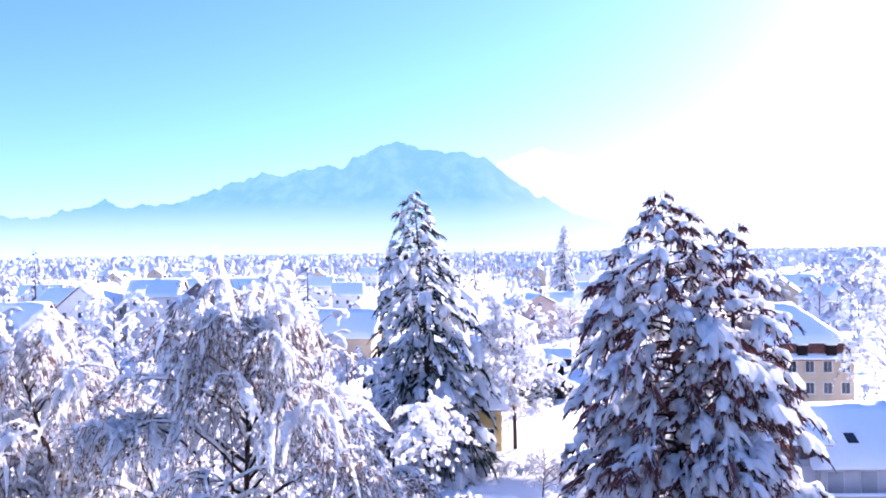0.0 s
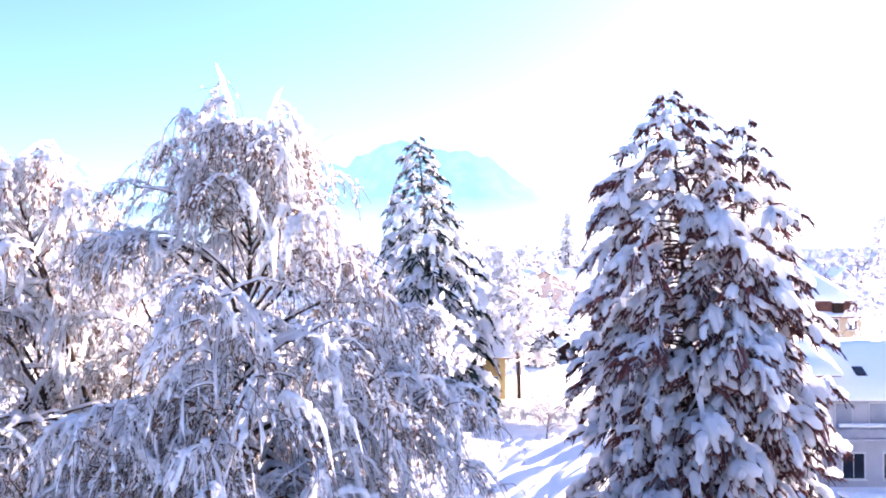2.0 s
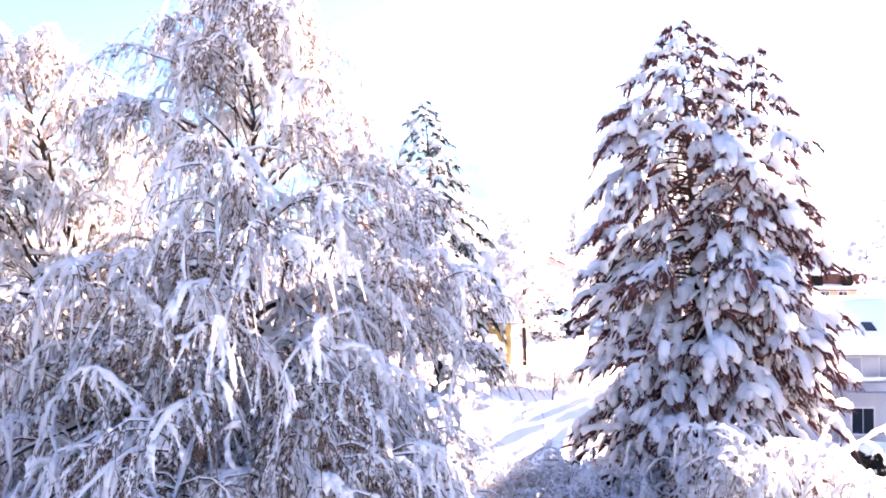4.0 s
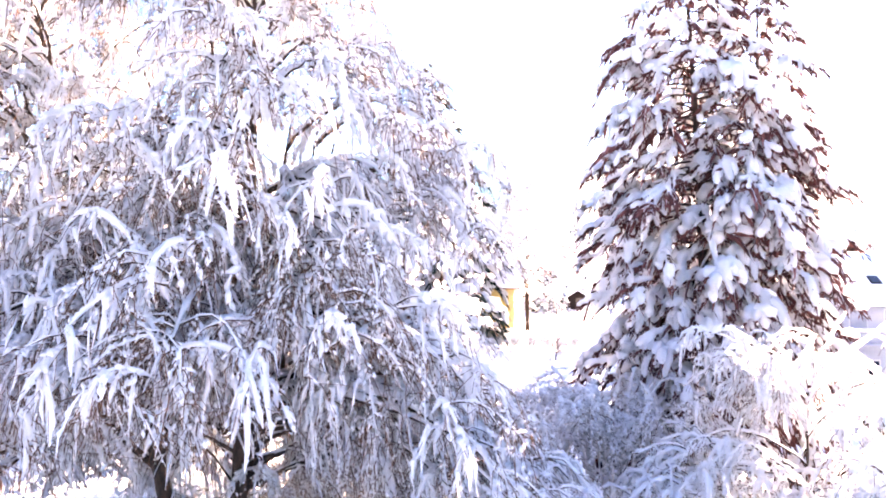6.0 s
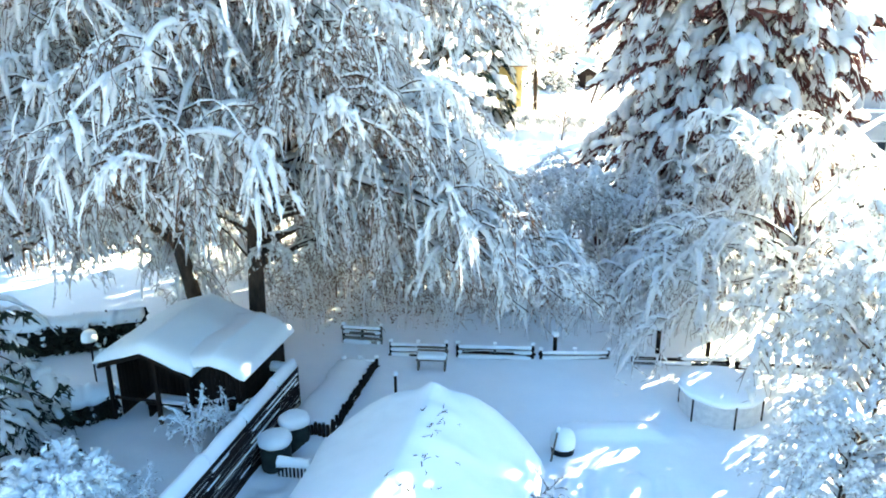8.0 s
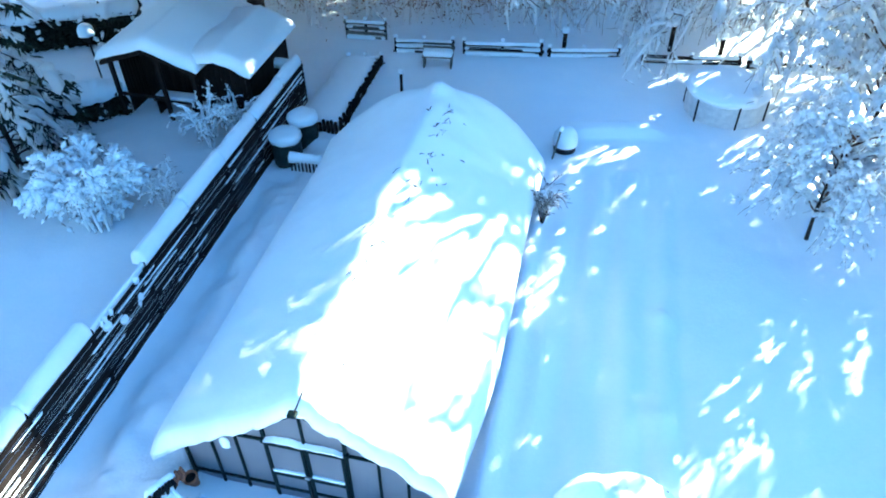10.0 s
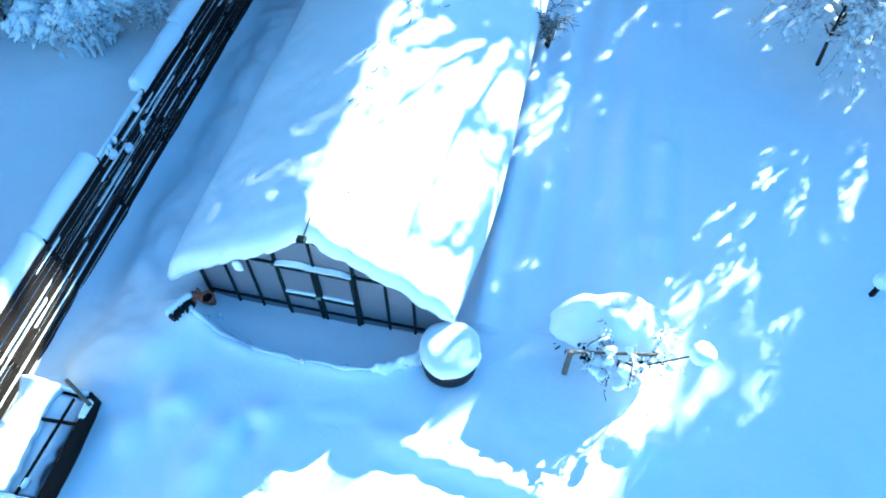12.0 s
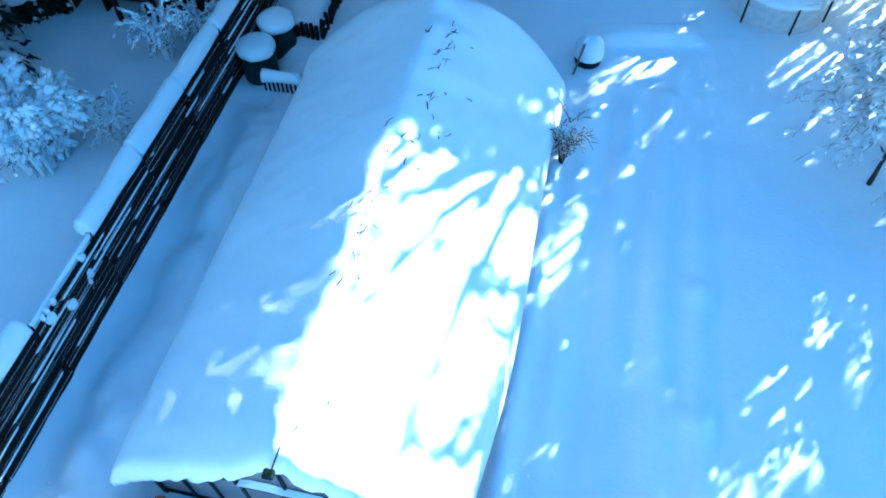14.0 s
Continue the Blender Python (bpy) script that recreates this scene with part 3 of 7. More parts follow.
    sn1 = snow_on(P1, R1, rng, 0.4, (0.04 + 0.020 * length) * np.where(rng.random(k) < bare, 0.2, 1) * snow * np.clip(0.4 + 4 * q, 0, 1), 0.3, 5)
    return (mesh_of("trunk", *trunk), mesh_of("boughs", *tubes(P1, R1, 4)), mesh_of("needles", *join(green, (blades.reshape(-1, 3), bladeq)), smooth=False),
            snow_mesh(sn1, cl), needle)


def paw_fir_meshes(H, R, seed, boughs=150, hands=4, fingers=6, low=0.10, tau=4.2, needle=NEEDLE, bare=0.15, snow=1.0, lean=(0, 0), blades=12, size=1.0):
    """The meshes of an old fir whose boughs hang in fringes, each twig under a rounded paw of snow.
    tau: how many metres below the tip the crown reaches most of its width."""
    rng = np.random.default_rng(seed)
    s = np.linspace(0, 1, 14)
    T = np.stack([lean[0] * s ** 2, lean[1] * s ** 2, s * H], -1)[None]
    trunk = tubes(T, (0.016 * H * (1 - 0.97 * s))[None], 8, 0.08, rng)
    k = boughs
    deep = (1 - low) * H * ((np.arange(k) + 0.3) / k) ** 0.88
    h = 1 - deep / H
    az = np.arange(k) * 2.39996 + rng.normal(0, 0.25, k)
    reach = R * (1 - np.exp(-deep / tau))
    length = reach * (0.66 + 0.42 * rng.random(k)) + 0.22
    st = np.stack([lean[0] * h ** 2, lean[1] * h ** 2, h * H], -1)
    age = np.clip(deep / (0.5 * H), 0, 1)
    lift = 0.45 - 0.35 * age + 0.12 * rng.normal(0, 1, k)
    P1 = arcs(st, level(az), length, lift, 0.45 + 0.30 * age + 0.12 * rng.random(k), 10, rng, 0.03)
    R1 = (0.016 + 0.011 * length)[:, None] * np.linspace(1, 0.2, 10)[None]
    # hands: short side boughs in the outer part, each spreading into fingers that hang
    nh = np.clip(np.round(hands * length / R), 1, None).astype(int) + 1
    own = np.repeat(np.arange(k), nh)
    rank = np.arange(len(own)) - np.repeat(np.cumsum(nh) - nh, nh)
    sh = np.where(rank == 0, 0.93, 0.16 + 0.74 * rng.random(len(own)) ** 0.6)
    hb, hw = along(P1[own], sh)
    turn = np.where(rank == 0, 0, np.where(rank % 2 == 0, 1, -1) * (0.45 + 0.5 * rng.random(len(own))))
    ah = np.arctan2(hw[:, 1], hw[:, 0]) + turn
    lh = (0.18 + 0.16 * rng.random(len(own))) * length[own] * (1.2 - 0.6 * sh) + 0.10
    PH = arcs(hb, level(ah), lh, np.full(len(own), -0.05), 0.35 + 0.3 * rng.random(len(own)), 5, rng, 0.04)
    RH = np.full((len(own), 5), 0.018) * np.linspace(1.2, 0.5, 5)
    hi = np.repeat(np.arange(len(own)), fingers)
    idx = own[hi]
    spread = np.tile(np.linspace(-1, 1, fingers), len(own)) + rng.normal(0, 0.22, len(hi))
    b, wy = along(PH[hi], 1.0 - 0.85 * np.abs(spread) * (0.6 + 0.4 * rng.random(len(hi))))
    a2 = np.arctan2(wy[:, 1], wy[:, 0]) + 0.95 * spread
    len2 = size * (0.50 + 0.55 * rng.random(len(hi))) * (1.1 - 0.35 * np.abs(spread)) * np.clip(0.30 + 0.95 * length[idx] / R, 0.3, 1.1)
    P2 = arcs(b, level(a2) * 0.8, len2, 0.10 * rng.normal(0, 1, len(hi)) + 0.12, 0.45 + 0.85 * rng.random(len(hi)), 7, rng, 0.06)
    rn = (0.045 + 0.055 * len2)[:, None] * np.array([0.6, 0.9, 1.0, 1.0, 0.85, 0.6, 0.10])[None]
    C = P2.copy()
    C[:, :, 2] -= rn * 0.9
    C += (P2[:, -1:] - P2[:, -2:-1]) * np.linspace(0, 0.55, 7)[None, :, None]
    pick = [0, 1, 3, 5, 6]
    green = tubes(C[:, pick], rn[:, pick], 4, 0.6, rng)
    m = len(idx) * blades
    jj = np.repeat(np.arange(len(idx)), blades)
    p, d = along(C[jj], 0.1 + 0.9 * rng.random(m))
    ang = rng.random(m) * 2 * np.pi
    out = np.stack([np.cos(ang), np.sin(ang), -0.9 * rng.random(m) - 0.2], -1) + d / (np.linalg.norm(d, axis=1, keepdims=True) + 1e-9) * 0.9
    ln = (0.13 + 0.15 * rng.random(m)) * (0.7 + 0.4 * len2[jj])
    tip = p + out * ln[:, None]
    across = np.cross(out, rng.normal(0, 1, (m, 3)))
    across /= np.linalg.norm(across, axis=1, keepdims=True) + 1e-9
    wd = (0.020 + 0.022 * rng.random(m))[:, None]
    leaf = np.stack([p - across * wd * 0.5, p + (tip - p) * 0.55 - across * wd, tip, p + (tip - p) * 0.55 + across * wd], 1)
    leafq = np.arange(m)[:, None] * 4 + np.arange(4)[None]
    # paws: the snow lies on the fingers, joined along the bough; some have shed it
    load = (0.085 + 0.095 * len2) * (0.6 + 0.7 * rng.random(len(idx))) * snow * np.clip(rng.lognormal(0, 0.25, k), 0.5, 1.5)[idx] * np.clip(0.55 + 0.12 * deep, 0, 1)[idx]
    load = np.where((rng.random(len(own))[hi] < bare) | (rng.random(len(idx)) < bare * 0.4), 0.012, load)
    w = np.array([0.7, 0.95, 1.05, 1.12, 1.12, 1.0, 0.62])[None] * (0.82 + 0.36 * rng.random((len(idx), 7)))
    r2 = load[:, None] * w
    S = P2.copy()
    S[:, :, 2] += 0.45 * r2
    S[:, -1] = S[:, -2] + 0.45 * (S[:, -1] - S[:, -2])
    paws = tubes(S[:, pick], r2[:, pick], 6, 0.12, rng)
    ends = blobs(S[:, -1], S[:, -1] - S[:, -2], r2[:, -1] * 1.0, rng, 0.8)
    palm = snow_on(PH, RH, rng, 0.4, (0.10 + 0.05 * rng.random(len(own))) * snow * np.clip(length[own] / R + 0.3, 0, 1) * np.where(rng.random(len(own)) < bare, 0.1, 1), 0.2, 6)
    along_bough = snow_on(P1[:, 3:], R1[:, 3:], rng, 0.45, (0.04 + 0.022 * length) * np.where(rng.random(k) < bare, 0.2, 1) * snow * np.clip(0.4 + 0.2 * deep, 0, 1), 0.25, 6)
    return (mesh_of("trunk", *trunk), mesh_of("boughs", *join(tubes(P1, R1, 4), tubes(PH, RH, 4))), mesh_of("needles", *join(green, (leaf.reshape(-1, 3), leafq)), smooth=False),
            snow_mesh(join(paws, palm, along_bough), ends), needle)


def conifer(name, label, meshes, m):
    t = thing(name, label, "tree", m)
    trunk, boughs, needles, snow, mat = meshes
    part("trunk", trunk, BARK, t)
    tagged(part("boughwork", boughs, BARK, t), kind="stuff")
    tagged(part("needle_cover", needles, mat, t), kind="stuff")
    tagged(part("snow_load", snow, TREE_SNOW, t), kind="stuff")
    return t


def shrub_meshes(H, R, seed, stems=26, side=9, fine=4, arch=0.9, snow=1.0, thick=0.03, spread=0.12, twig_r=0.007, shoot=0.22, tip=0.09):
    """A bush of arching stems with side shoots, under snow."""
    rng = np.random.default_rng(seed)
    az = np.arange(stems) * 2.39996 + rng.normal(0, 0.3, stems)
    st = level(az) * (spread * R * rng.random(stems) ** 0.5)[:, None]
    outward = R * (0.35 + 0.65 * rng.random(stems))
    tall = H * (0.65 + 0.4 * rng.random(stems))
    s = np.linspace(0, 1, 12)
    P1 = np.zeros((stems, 12, 3))
    P1[:, :, :2] = st[:, None, :2] + level(az)[:, None, :2] * (outward[:, None] * s[None] ** 1.35)[..., None]
    P1[:, :, 2] = tall[:, None] * np.sin(np.minimum(s[None] * (1.5 + arch * 0.75 * (outward / R)[:, None]), 2.75)) ** 0.9
    P1 += np.cumsum(rng.normal(0, 0.02 * H / 3, P1.shape), 1) * (s > 0)[None, :, None]
    R1 = thick * (H / 3) * (0.6 + 0.6 * rng.random(stems))[:, None] * np.linspace(1, 0.2, 12)[None]
    idx = np.repeat(np.arange(stems), side)
    s2 = 0.10 + 0.90 * rng.random(len(idx))
    b, w = along(P1[idx], s2)
    w = w / (np.linalg.norm(w, axis=1, keepdims=True) + 1e-9)
    d = w * 0.8 + rng.normal(0, 0.45, (len(idx), 3))
    len2 = H * shoot * (0.6 + 0.8 * rng.random(len(idx)))
    P2 = arcs(b, d, len2, 0.1 * np.ones(len(idx)), 0.35 + 0.4 * rng.random(len(idx)) * arch, 8, rng, 0.06)
    j = np.repeat(np.arange(len(idx)), fine)
    b3, w3 = along(P2[j], 0.15 + 0.85 * rng.random(len(j)))
    w3 = w3 / (np.linalg.norm(w3, axis=1, keepdims=True) + 1e-9)
    len3 = H * tip * (0.55 + 0.9 * rng.random(len(j)))
    P3 = arcs(b3, w3 * 0.7 + rng.normal(0, 0.5, (len(j), 3)), len3, np.zeros(len(j)), 0.3 * np.ones(len(j)), 5, rng, 0.06)
    for P in (P2, P3):
        P[:, :, 2] = np.maximum(P[:, :, 2], 0.03)
    stemsm = join(tubes(P1, R1, 5, 0.1, rng), tubes(P2[:, [0, 2, 5, 7]], np.full((len(idx), 4), twig_r * 1.6) * np.linspace(1.3, 0.5, 4), 3), tubes(P3[:, ::4], np.full((len(j), 2), twig_r), 3))
    f = (H / 3) ** 0.4 * snow
    sn = snow_on(P1, R1, rng, 0.5, (0.024 + 0.02 * rng.random(stems)) * f, 0.3)
    cl = join_tris(clumps_on(P2, 6, (0.028 + 0.026 * rng.random(len(idx))) * f, rng, 1.7, 0.2), clumps_on(P3, 2, (0.022 + 0.022 * rng.random(len(j))) * f, rng, 1.8, 0.15))
    return mesh_of("stemwork", *stemsm), snow_mesh(sn, cl)


def shrub(name, label, meshes, m, category="bush", stem_mat=None, snow_mat=None, group=""):
    t = thing(name, label, category, m, group)
    tagged(part("stemwork", meshes[0], stem_mat or TWIG, t), kind="stuff")
    tagged(part("snow_load", meshes[1], snow_mat or TREE_SNOW, t), kind="stuff")
    return t


def crown_tree_meshes(H, R, seed, limbs=22, side=8, fine=5, snow=1.0, plain=False):
    """A round-crowned bare tree white with snow, for the middle distance."""
    rng = np.random.default_rng(seed)
    s = np.linspace(0, 1, 10)
    T = np.stack([0.15 * np.sin(s * 3 + seed), 0.15 * np.cos(s * 2 + seed), s * H * 0.85], -1)[None]
    trunk = tubes(T, (0.014 * H * (1 - 0.9 * s))[None], 7, 0.1, rng)
    h = 0.16 + 0.66 * np.arange(limbs) / limbs
    az = np.arange(limbs) * 2.39996 + rng.normal(0, 0.3, limbs)
    st = np.stack([0 * h, 0 * h, h * H], -1)
    prof = np.sqrt(np.clip(1 - ((h - 0.45) / 0.55) ** 2, 0.1, 1))
    length = R * prof * (0.8 + 0.35 * rng.random(limbs))
    P1 = arcs(st, level(az), length, 0.75 + 0.5 * rng.random(limbs), 0.35 + 0.3 * rng.random(limbs), 10, rng, 0.05)
    R1 = (0.02 + 0.012 * length)[:, None] * np.linspace(1, 0.15, 10)[None]
    idx = np.repeat(np.arange(limbs), side)
    b, w = along(P1[idx], 0.3 + 0.7 * rng.random(len(idx)))
    w /= np.linalg.norm(w, axis=1, keepdims=True) + 1e-9
    len2 = length[idx] * (0.22 + 0.25 * rng.random(len(idx))) + 0.3
    P2 = arcs(b, w * 0.6 + rng.normal(0, 0.5, (len(idx), 3)), len2, 0.15 * np.ones(len(idx)), 0.5 + 0.5 * rng.random(len(idx)), 7, rng, 0.06)
    j = np.repeat(np.arange(len(idx)), fine)
    b3, w3 = along(P2[j], 0.1 + 0.9 * rng.random(len(j)))
    w3 /= np.linalg.norm(w3, axis=1, keepdims=True) + 1e-9
    len3 = H * (0.035 + 0.06 * rng.random(len(j)))
    P3 = arcs(b3, w3 * 0.5 + rng.normal(0, 0.55, (len(j), 3)), len3, np.zeros(len(j)), 0.4 * np.ones(len(j)), 5, rng, 0.08)
    fat = H / 14 * snow
    wood = join(tubes(P1, R1, 4), tubes(P2, np.full((len(idx), 7), 0.02 * H / 14), 3), tubes(P3, np.full((len(j), 5), 0.012 * H / 14), 3))
    if not plain:
        cl = join_tris(clumps_on(P1, 9, (0.08 + 0.05 * rng.random(limbs)) * fat, rng, 1.5, 0.25), clumps_on(P2, 5, (0.075 + 0.06 * rng.random(len(idx))) * fat, rng, 1.5, 0.15), clumps_on(P3, 2, (0.055 + 0.05 * rng.random(len(j))) * fat, rng, 1.6, 0.1))
        sn = snow_on(P1, R1, rng, 0.5, (0.05 + 0.04 * rng.random(limbs)) * fat, 0.3)
        return mesh_of("trunk", *trunk), mesh_of("crown_wood", *wood), snow_mesh(sn, cl)
    sn = join(snow_on(P1, R1, rng, 0.5, (0.07 + 0.05 * rng.random(limbs)) * fat), snow_on(P2, 0.01, rng, 0.4, (0.06 + 0.06 * rng.random(len(idx))) * fat, 0.4, 4),
              snow_on(P3, 0.01, rng, 0.3, (0.04 + 0.06 * rng.random(len(j))) * fat, 0.45, 3, 0.1))
    if plain:                                        # for far off: few sides, no single twigs
        wood = tubes(P1[:, ::3], R1[:, ::3], 3)
        sn = join(tubes(P2[:, ::2], (0.16 + 0.16 * rng.random((len(idx), 4))) * fat * np.array([0.5, 1, 1, 0.1]), 3, 0.4, rng),
                  tubes(P3[:, ::2], (0.12 + 0.16 * rng.random((len(j), 3))) * fat * np.array([0.6, 1, 0.1]), 3, 0.4, rng))
    return mesh_of("trunk", *trunk), mesh_of("crown_wood", *wood), mesh_of("snow_load", *sn)


def crown_tree(name, label, meshes, m, group="", snow_mat=None):
    t = thing(name, label, "tree", m, group)
    part("trunk", meshes[0], BARK, t)
    tagged(part("crown", meshes[1], TWIG, t), kind="stuff")
    tagged(part("snow_load", meshes[2], snow_mat or TREE_SNOW, t), kind="stuff")
    return t


# ---- mountains far behind: a plain backdrop ----
def backdrop_material(name, low, high, snow, base_z, top_z, strength):
    """Distant slopes that glow, haze painted into their colour, palest at the foot."""
    m = bpy.data.materials.new(name)
    m.use_nodes = True
    n, ln = m.node_tree.nodes, m.node_tree.links
    tc, sep = n.new("ShaderNodeTexCoord"), n.new("ShaderNodeSeparateXYZ")
    ln.new(tc.outputs["Object"], sep.inputs[0])
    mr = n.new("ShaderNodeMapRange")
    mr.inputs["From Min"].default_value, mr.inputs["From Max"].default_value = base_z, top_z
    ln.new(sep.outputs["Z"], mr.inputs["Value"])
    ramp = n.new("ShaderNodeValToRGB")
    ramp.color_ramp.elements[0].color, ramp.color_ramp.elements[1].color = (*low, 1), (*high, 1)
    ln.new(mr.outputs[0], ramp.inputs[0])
    noise_ = n.new("ShaderNodeTexNoise")
    noise_.inputs["Scale"].default_value, noise_.inputs["Detail"].default_value = 0.010, 9
    noise_.inputs["Roughness"].default_value = 0.62
    ln.new(tc.outputs["Object"], noise_.inputs["Vector"])
    add = n.new("ShaderNodeMath")
    add.operation = 'MULTIPLY_ADD'
    add.inputs[1].default_value = 0.45
    ln.new(mr.outputs[0], add.inputs[0])
    ln.new(noise_.outputs["Fac"], add.inputs[2])
    cut = n.new("ShaderNodeMapRange")
    cut.inputs["From Min"].default_value, cut.inputs["From Max"].default_value = 0.86, 1.25
    ln.new(add.outputs[0], cut.inputs["Value"])
    mix = n.new("ShaderNodeMix")
    mix.data_type = 'RGBA'
    mix.inputs["B"].default_value = (*snow, 1)
    mix.inputs[7].default_value = (*snow, 1)
    ln.new(cut.outputs[0], mix.inputs[0])
    ln.new(ramp.outputs[0], mix.inputs[6])
    veil = n.new("ShaderNodeMapRange")               # painted haze, thicker towards the sun's side
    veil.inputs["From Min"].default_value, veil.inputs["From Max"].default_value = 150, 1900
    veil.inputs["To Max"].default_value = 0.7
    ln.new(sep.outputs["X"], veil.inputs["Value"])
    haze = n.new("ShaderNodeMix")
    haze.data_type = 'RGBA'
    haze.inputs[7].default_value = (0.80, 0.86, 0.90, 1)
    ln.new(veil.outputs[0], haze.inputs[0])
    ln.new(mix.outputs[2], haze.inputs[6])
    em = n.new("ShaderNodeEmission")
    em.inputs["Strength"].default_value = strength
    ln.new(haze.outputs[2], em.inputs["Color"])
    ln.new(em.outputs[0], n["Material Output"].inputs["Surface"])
    return m


def ridge_line(name, dist, peaks, rough, mat, label, seed):
    """A range at dist metres: peaks are (bearing tangent, height tangent) of its skyline."""
    t = np.linspace(peaks[0][0], peaks[-1][0], 420)
    sky_ = np.interp(t, [p[0] for p in peaks], [p[1] for p in peaks])
    sky_ = sky_ + rough * (vnoise(t * 400, t * 0, 4.0, seed) - 0.5) + rough * 0.6 * (vnoise(t * 400, t * 0, 1.6, seed + 1) - 0.5)
    rows = []
    for d, f in ((0.86, 0.0), (0.89, 0.18), (0.92, 0.42), (0.95, 0.66), (0.98, 0.88), (1.0, 1.0), (1.05, 0.6), (1.08, 0.0)):
        wob = 1 + 0.02 * (vnoise(t * 300, t * 0 + d * 40, 5.0, seed + 2) - 0.5) * (f > 0) * (f < 1)
        rows.append(np.stack([t * dist * d * wob, np.full(len(t), dist * d) * wob, 20 + (dist * sky_) * f * d - 40 * (f == 0)], -1))
    V = np.concatenate(rows)
    n = len(t)
    i = (np.arange(len(rows) - 1)[:, None] * n + np.arange(n - 1)[None]).ravel()
    ob = part(name, mesh_of(name, V, np.stack([i, i + 1, i + n + 1, i + n], 1)), mat)
    tagged(ob, label, "mountains", kind="structure")
    return ob


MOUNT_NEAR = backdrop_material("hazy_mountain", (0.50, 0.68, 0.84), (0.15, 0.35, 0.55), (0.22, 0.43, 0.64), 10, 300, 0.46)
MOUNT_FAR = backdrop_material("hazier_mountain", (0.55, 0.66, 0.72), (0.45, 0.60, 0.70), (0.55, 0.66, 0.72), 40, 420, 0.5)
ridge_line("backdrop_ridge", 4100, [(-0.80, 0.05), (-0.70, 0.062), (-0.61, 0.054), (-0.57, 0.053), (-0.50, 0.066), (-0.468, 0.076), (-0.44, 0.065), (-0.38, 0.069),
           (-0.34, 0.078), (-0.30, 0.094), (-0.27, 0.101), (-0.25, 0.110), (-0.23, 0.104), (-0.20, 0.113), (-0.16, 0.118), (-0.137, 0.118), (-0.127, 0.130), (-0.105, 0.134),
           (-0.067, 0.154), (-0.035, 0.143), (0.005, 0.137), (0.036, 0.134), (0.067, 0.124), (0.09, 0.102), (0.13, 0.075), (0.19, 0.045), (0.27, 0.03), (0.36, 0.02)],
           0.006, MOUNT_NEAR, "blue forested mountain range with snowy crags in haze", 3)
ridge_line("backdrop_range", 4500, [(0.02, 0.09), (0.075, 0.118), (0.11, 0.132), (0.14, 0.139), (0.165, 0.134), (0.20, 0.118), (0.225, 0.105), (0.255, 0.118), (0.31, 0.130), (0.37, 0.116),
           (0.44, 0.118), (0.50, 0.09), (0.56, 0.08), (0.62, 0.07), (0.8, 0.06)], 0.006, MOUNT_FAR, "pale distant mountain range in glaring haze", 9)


# ---- houses ----
def gable_mesh(w, d, h, rise, hip=0.0):
    """A house's walls with gables (ridge along x); hip: how far the ridge ends draw in."""
    x, y = w / 2, d / 2
    V = [(-x, -y, 0), (x, -y, 0), (x, y, 0), (-x, y, 0), (-x, -y, h), (x, -y, h), (x, y, h), (-x, y, h)]
    Q = [(0, 1, 5, 4), (1, 2, 6, 5), (2, 3, 7, 6), (3, 0, 4, 7)]
    T = []
    if hip == 0:
        V += [(-x, 0, h + rise), (x, 0, h + rise)]
        T = [(5, 6, 9), (7, 4, 8)]
        Q += [(4, 5, 9, 8), (6, 7, 8, 9)]
    else:
        Q += [(4, 5, 6, 7)]
    return mesh_of("wall", V, Q, T, smooth=False)


def roof_mesh(w, d, h, rise, over, thick, hip=0.0, lift=0.0, soft=0.0, seed=0):
    """A pitched slab over the walls, as roof or as the snow on it."""
    x, y = w / 2 + over, d / 2 + over
    drop = rise * over / (d / 2)
    n, k = 14, 7
    us = np.linspace(-1, 1, n)
    vs = np.r_[np.linspace(-1, 0, k), np.linspace(0, 1, k)[1:]]
    U, W = np.meshgrid(us, vs)
    top_half = x - hip
    edge = np.abs(W)
    XX = U * (top_half + (x - top_half) * edge)
    YY = W * y
    ZZ = h - drop + (rise + drop) * (1 - edge) + lift
    if soft:
        rng = np.random.default_rng(seed)
        rim = np.clip(1 - np.maximum(np.abs(U) ** 8, edge ** 10), 0, 1) ** 0.5
        up = ZZ + thick * (0.35 + 0.65 * rim) + soft * (vnoise(XX, YY, 1.6, seed) - 0.5) * 2
        YY = YY + soft * 0.8 * (vnoise(XX, XX * 0, 0.9, seed + 3) - 0.5) * np.sign(W) * (edge > 0.95)
    else:
        up = ZZ + thick
    m = n * len(vs)
    V = np.concatenate([np.stack([XX, YY, up], -1).reshape(-1, 3), np.stack([XX, YY, ZZ], -1).reshape(-1, 3)])
    i = (np.arange(len(vs) - 1)[:, None] * n + np.arange(n - 1)[None]).ravel()
    Q = [np.stack([i, i + 1, i + n + 1, i + n], 1), np.stack([i, i + n, i + n + 1, i + 1], 1) + m]
    ring = np.r_[np.arange(n), np.arange(2, len(vs) + 1) * n - 1, (len(vs) - 1) * n + np.arange(n - 2, -1, -1), np.arange(len(vs) - 2, 0, -1) * n]
    nxt = np.roll(ring, -1)
    Q.append(np.stack([ring, ring + m, nxt + m, nxt], 1))
    return mesh_of("roof", V, np.concatenate(Q), smooth=bool(soft))


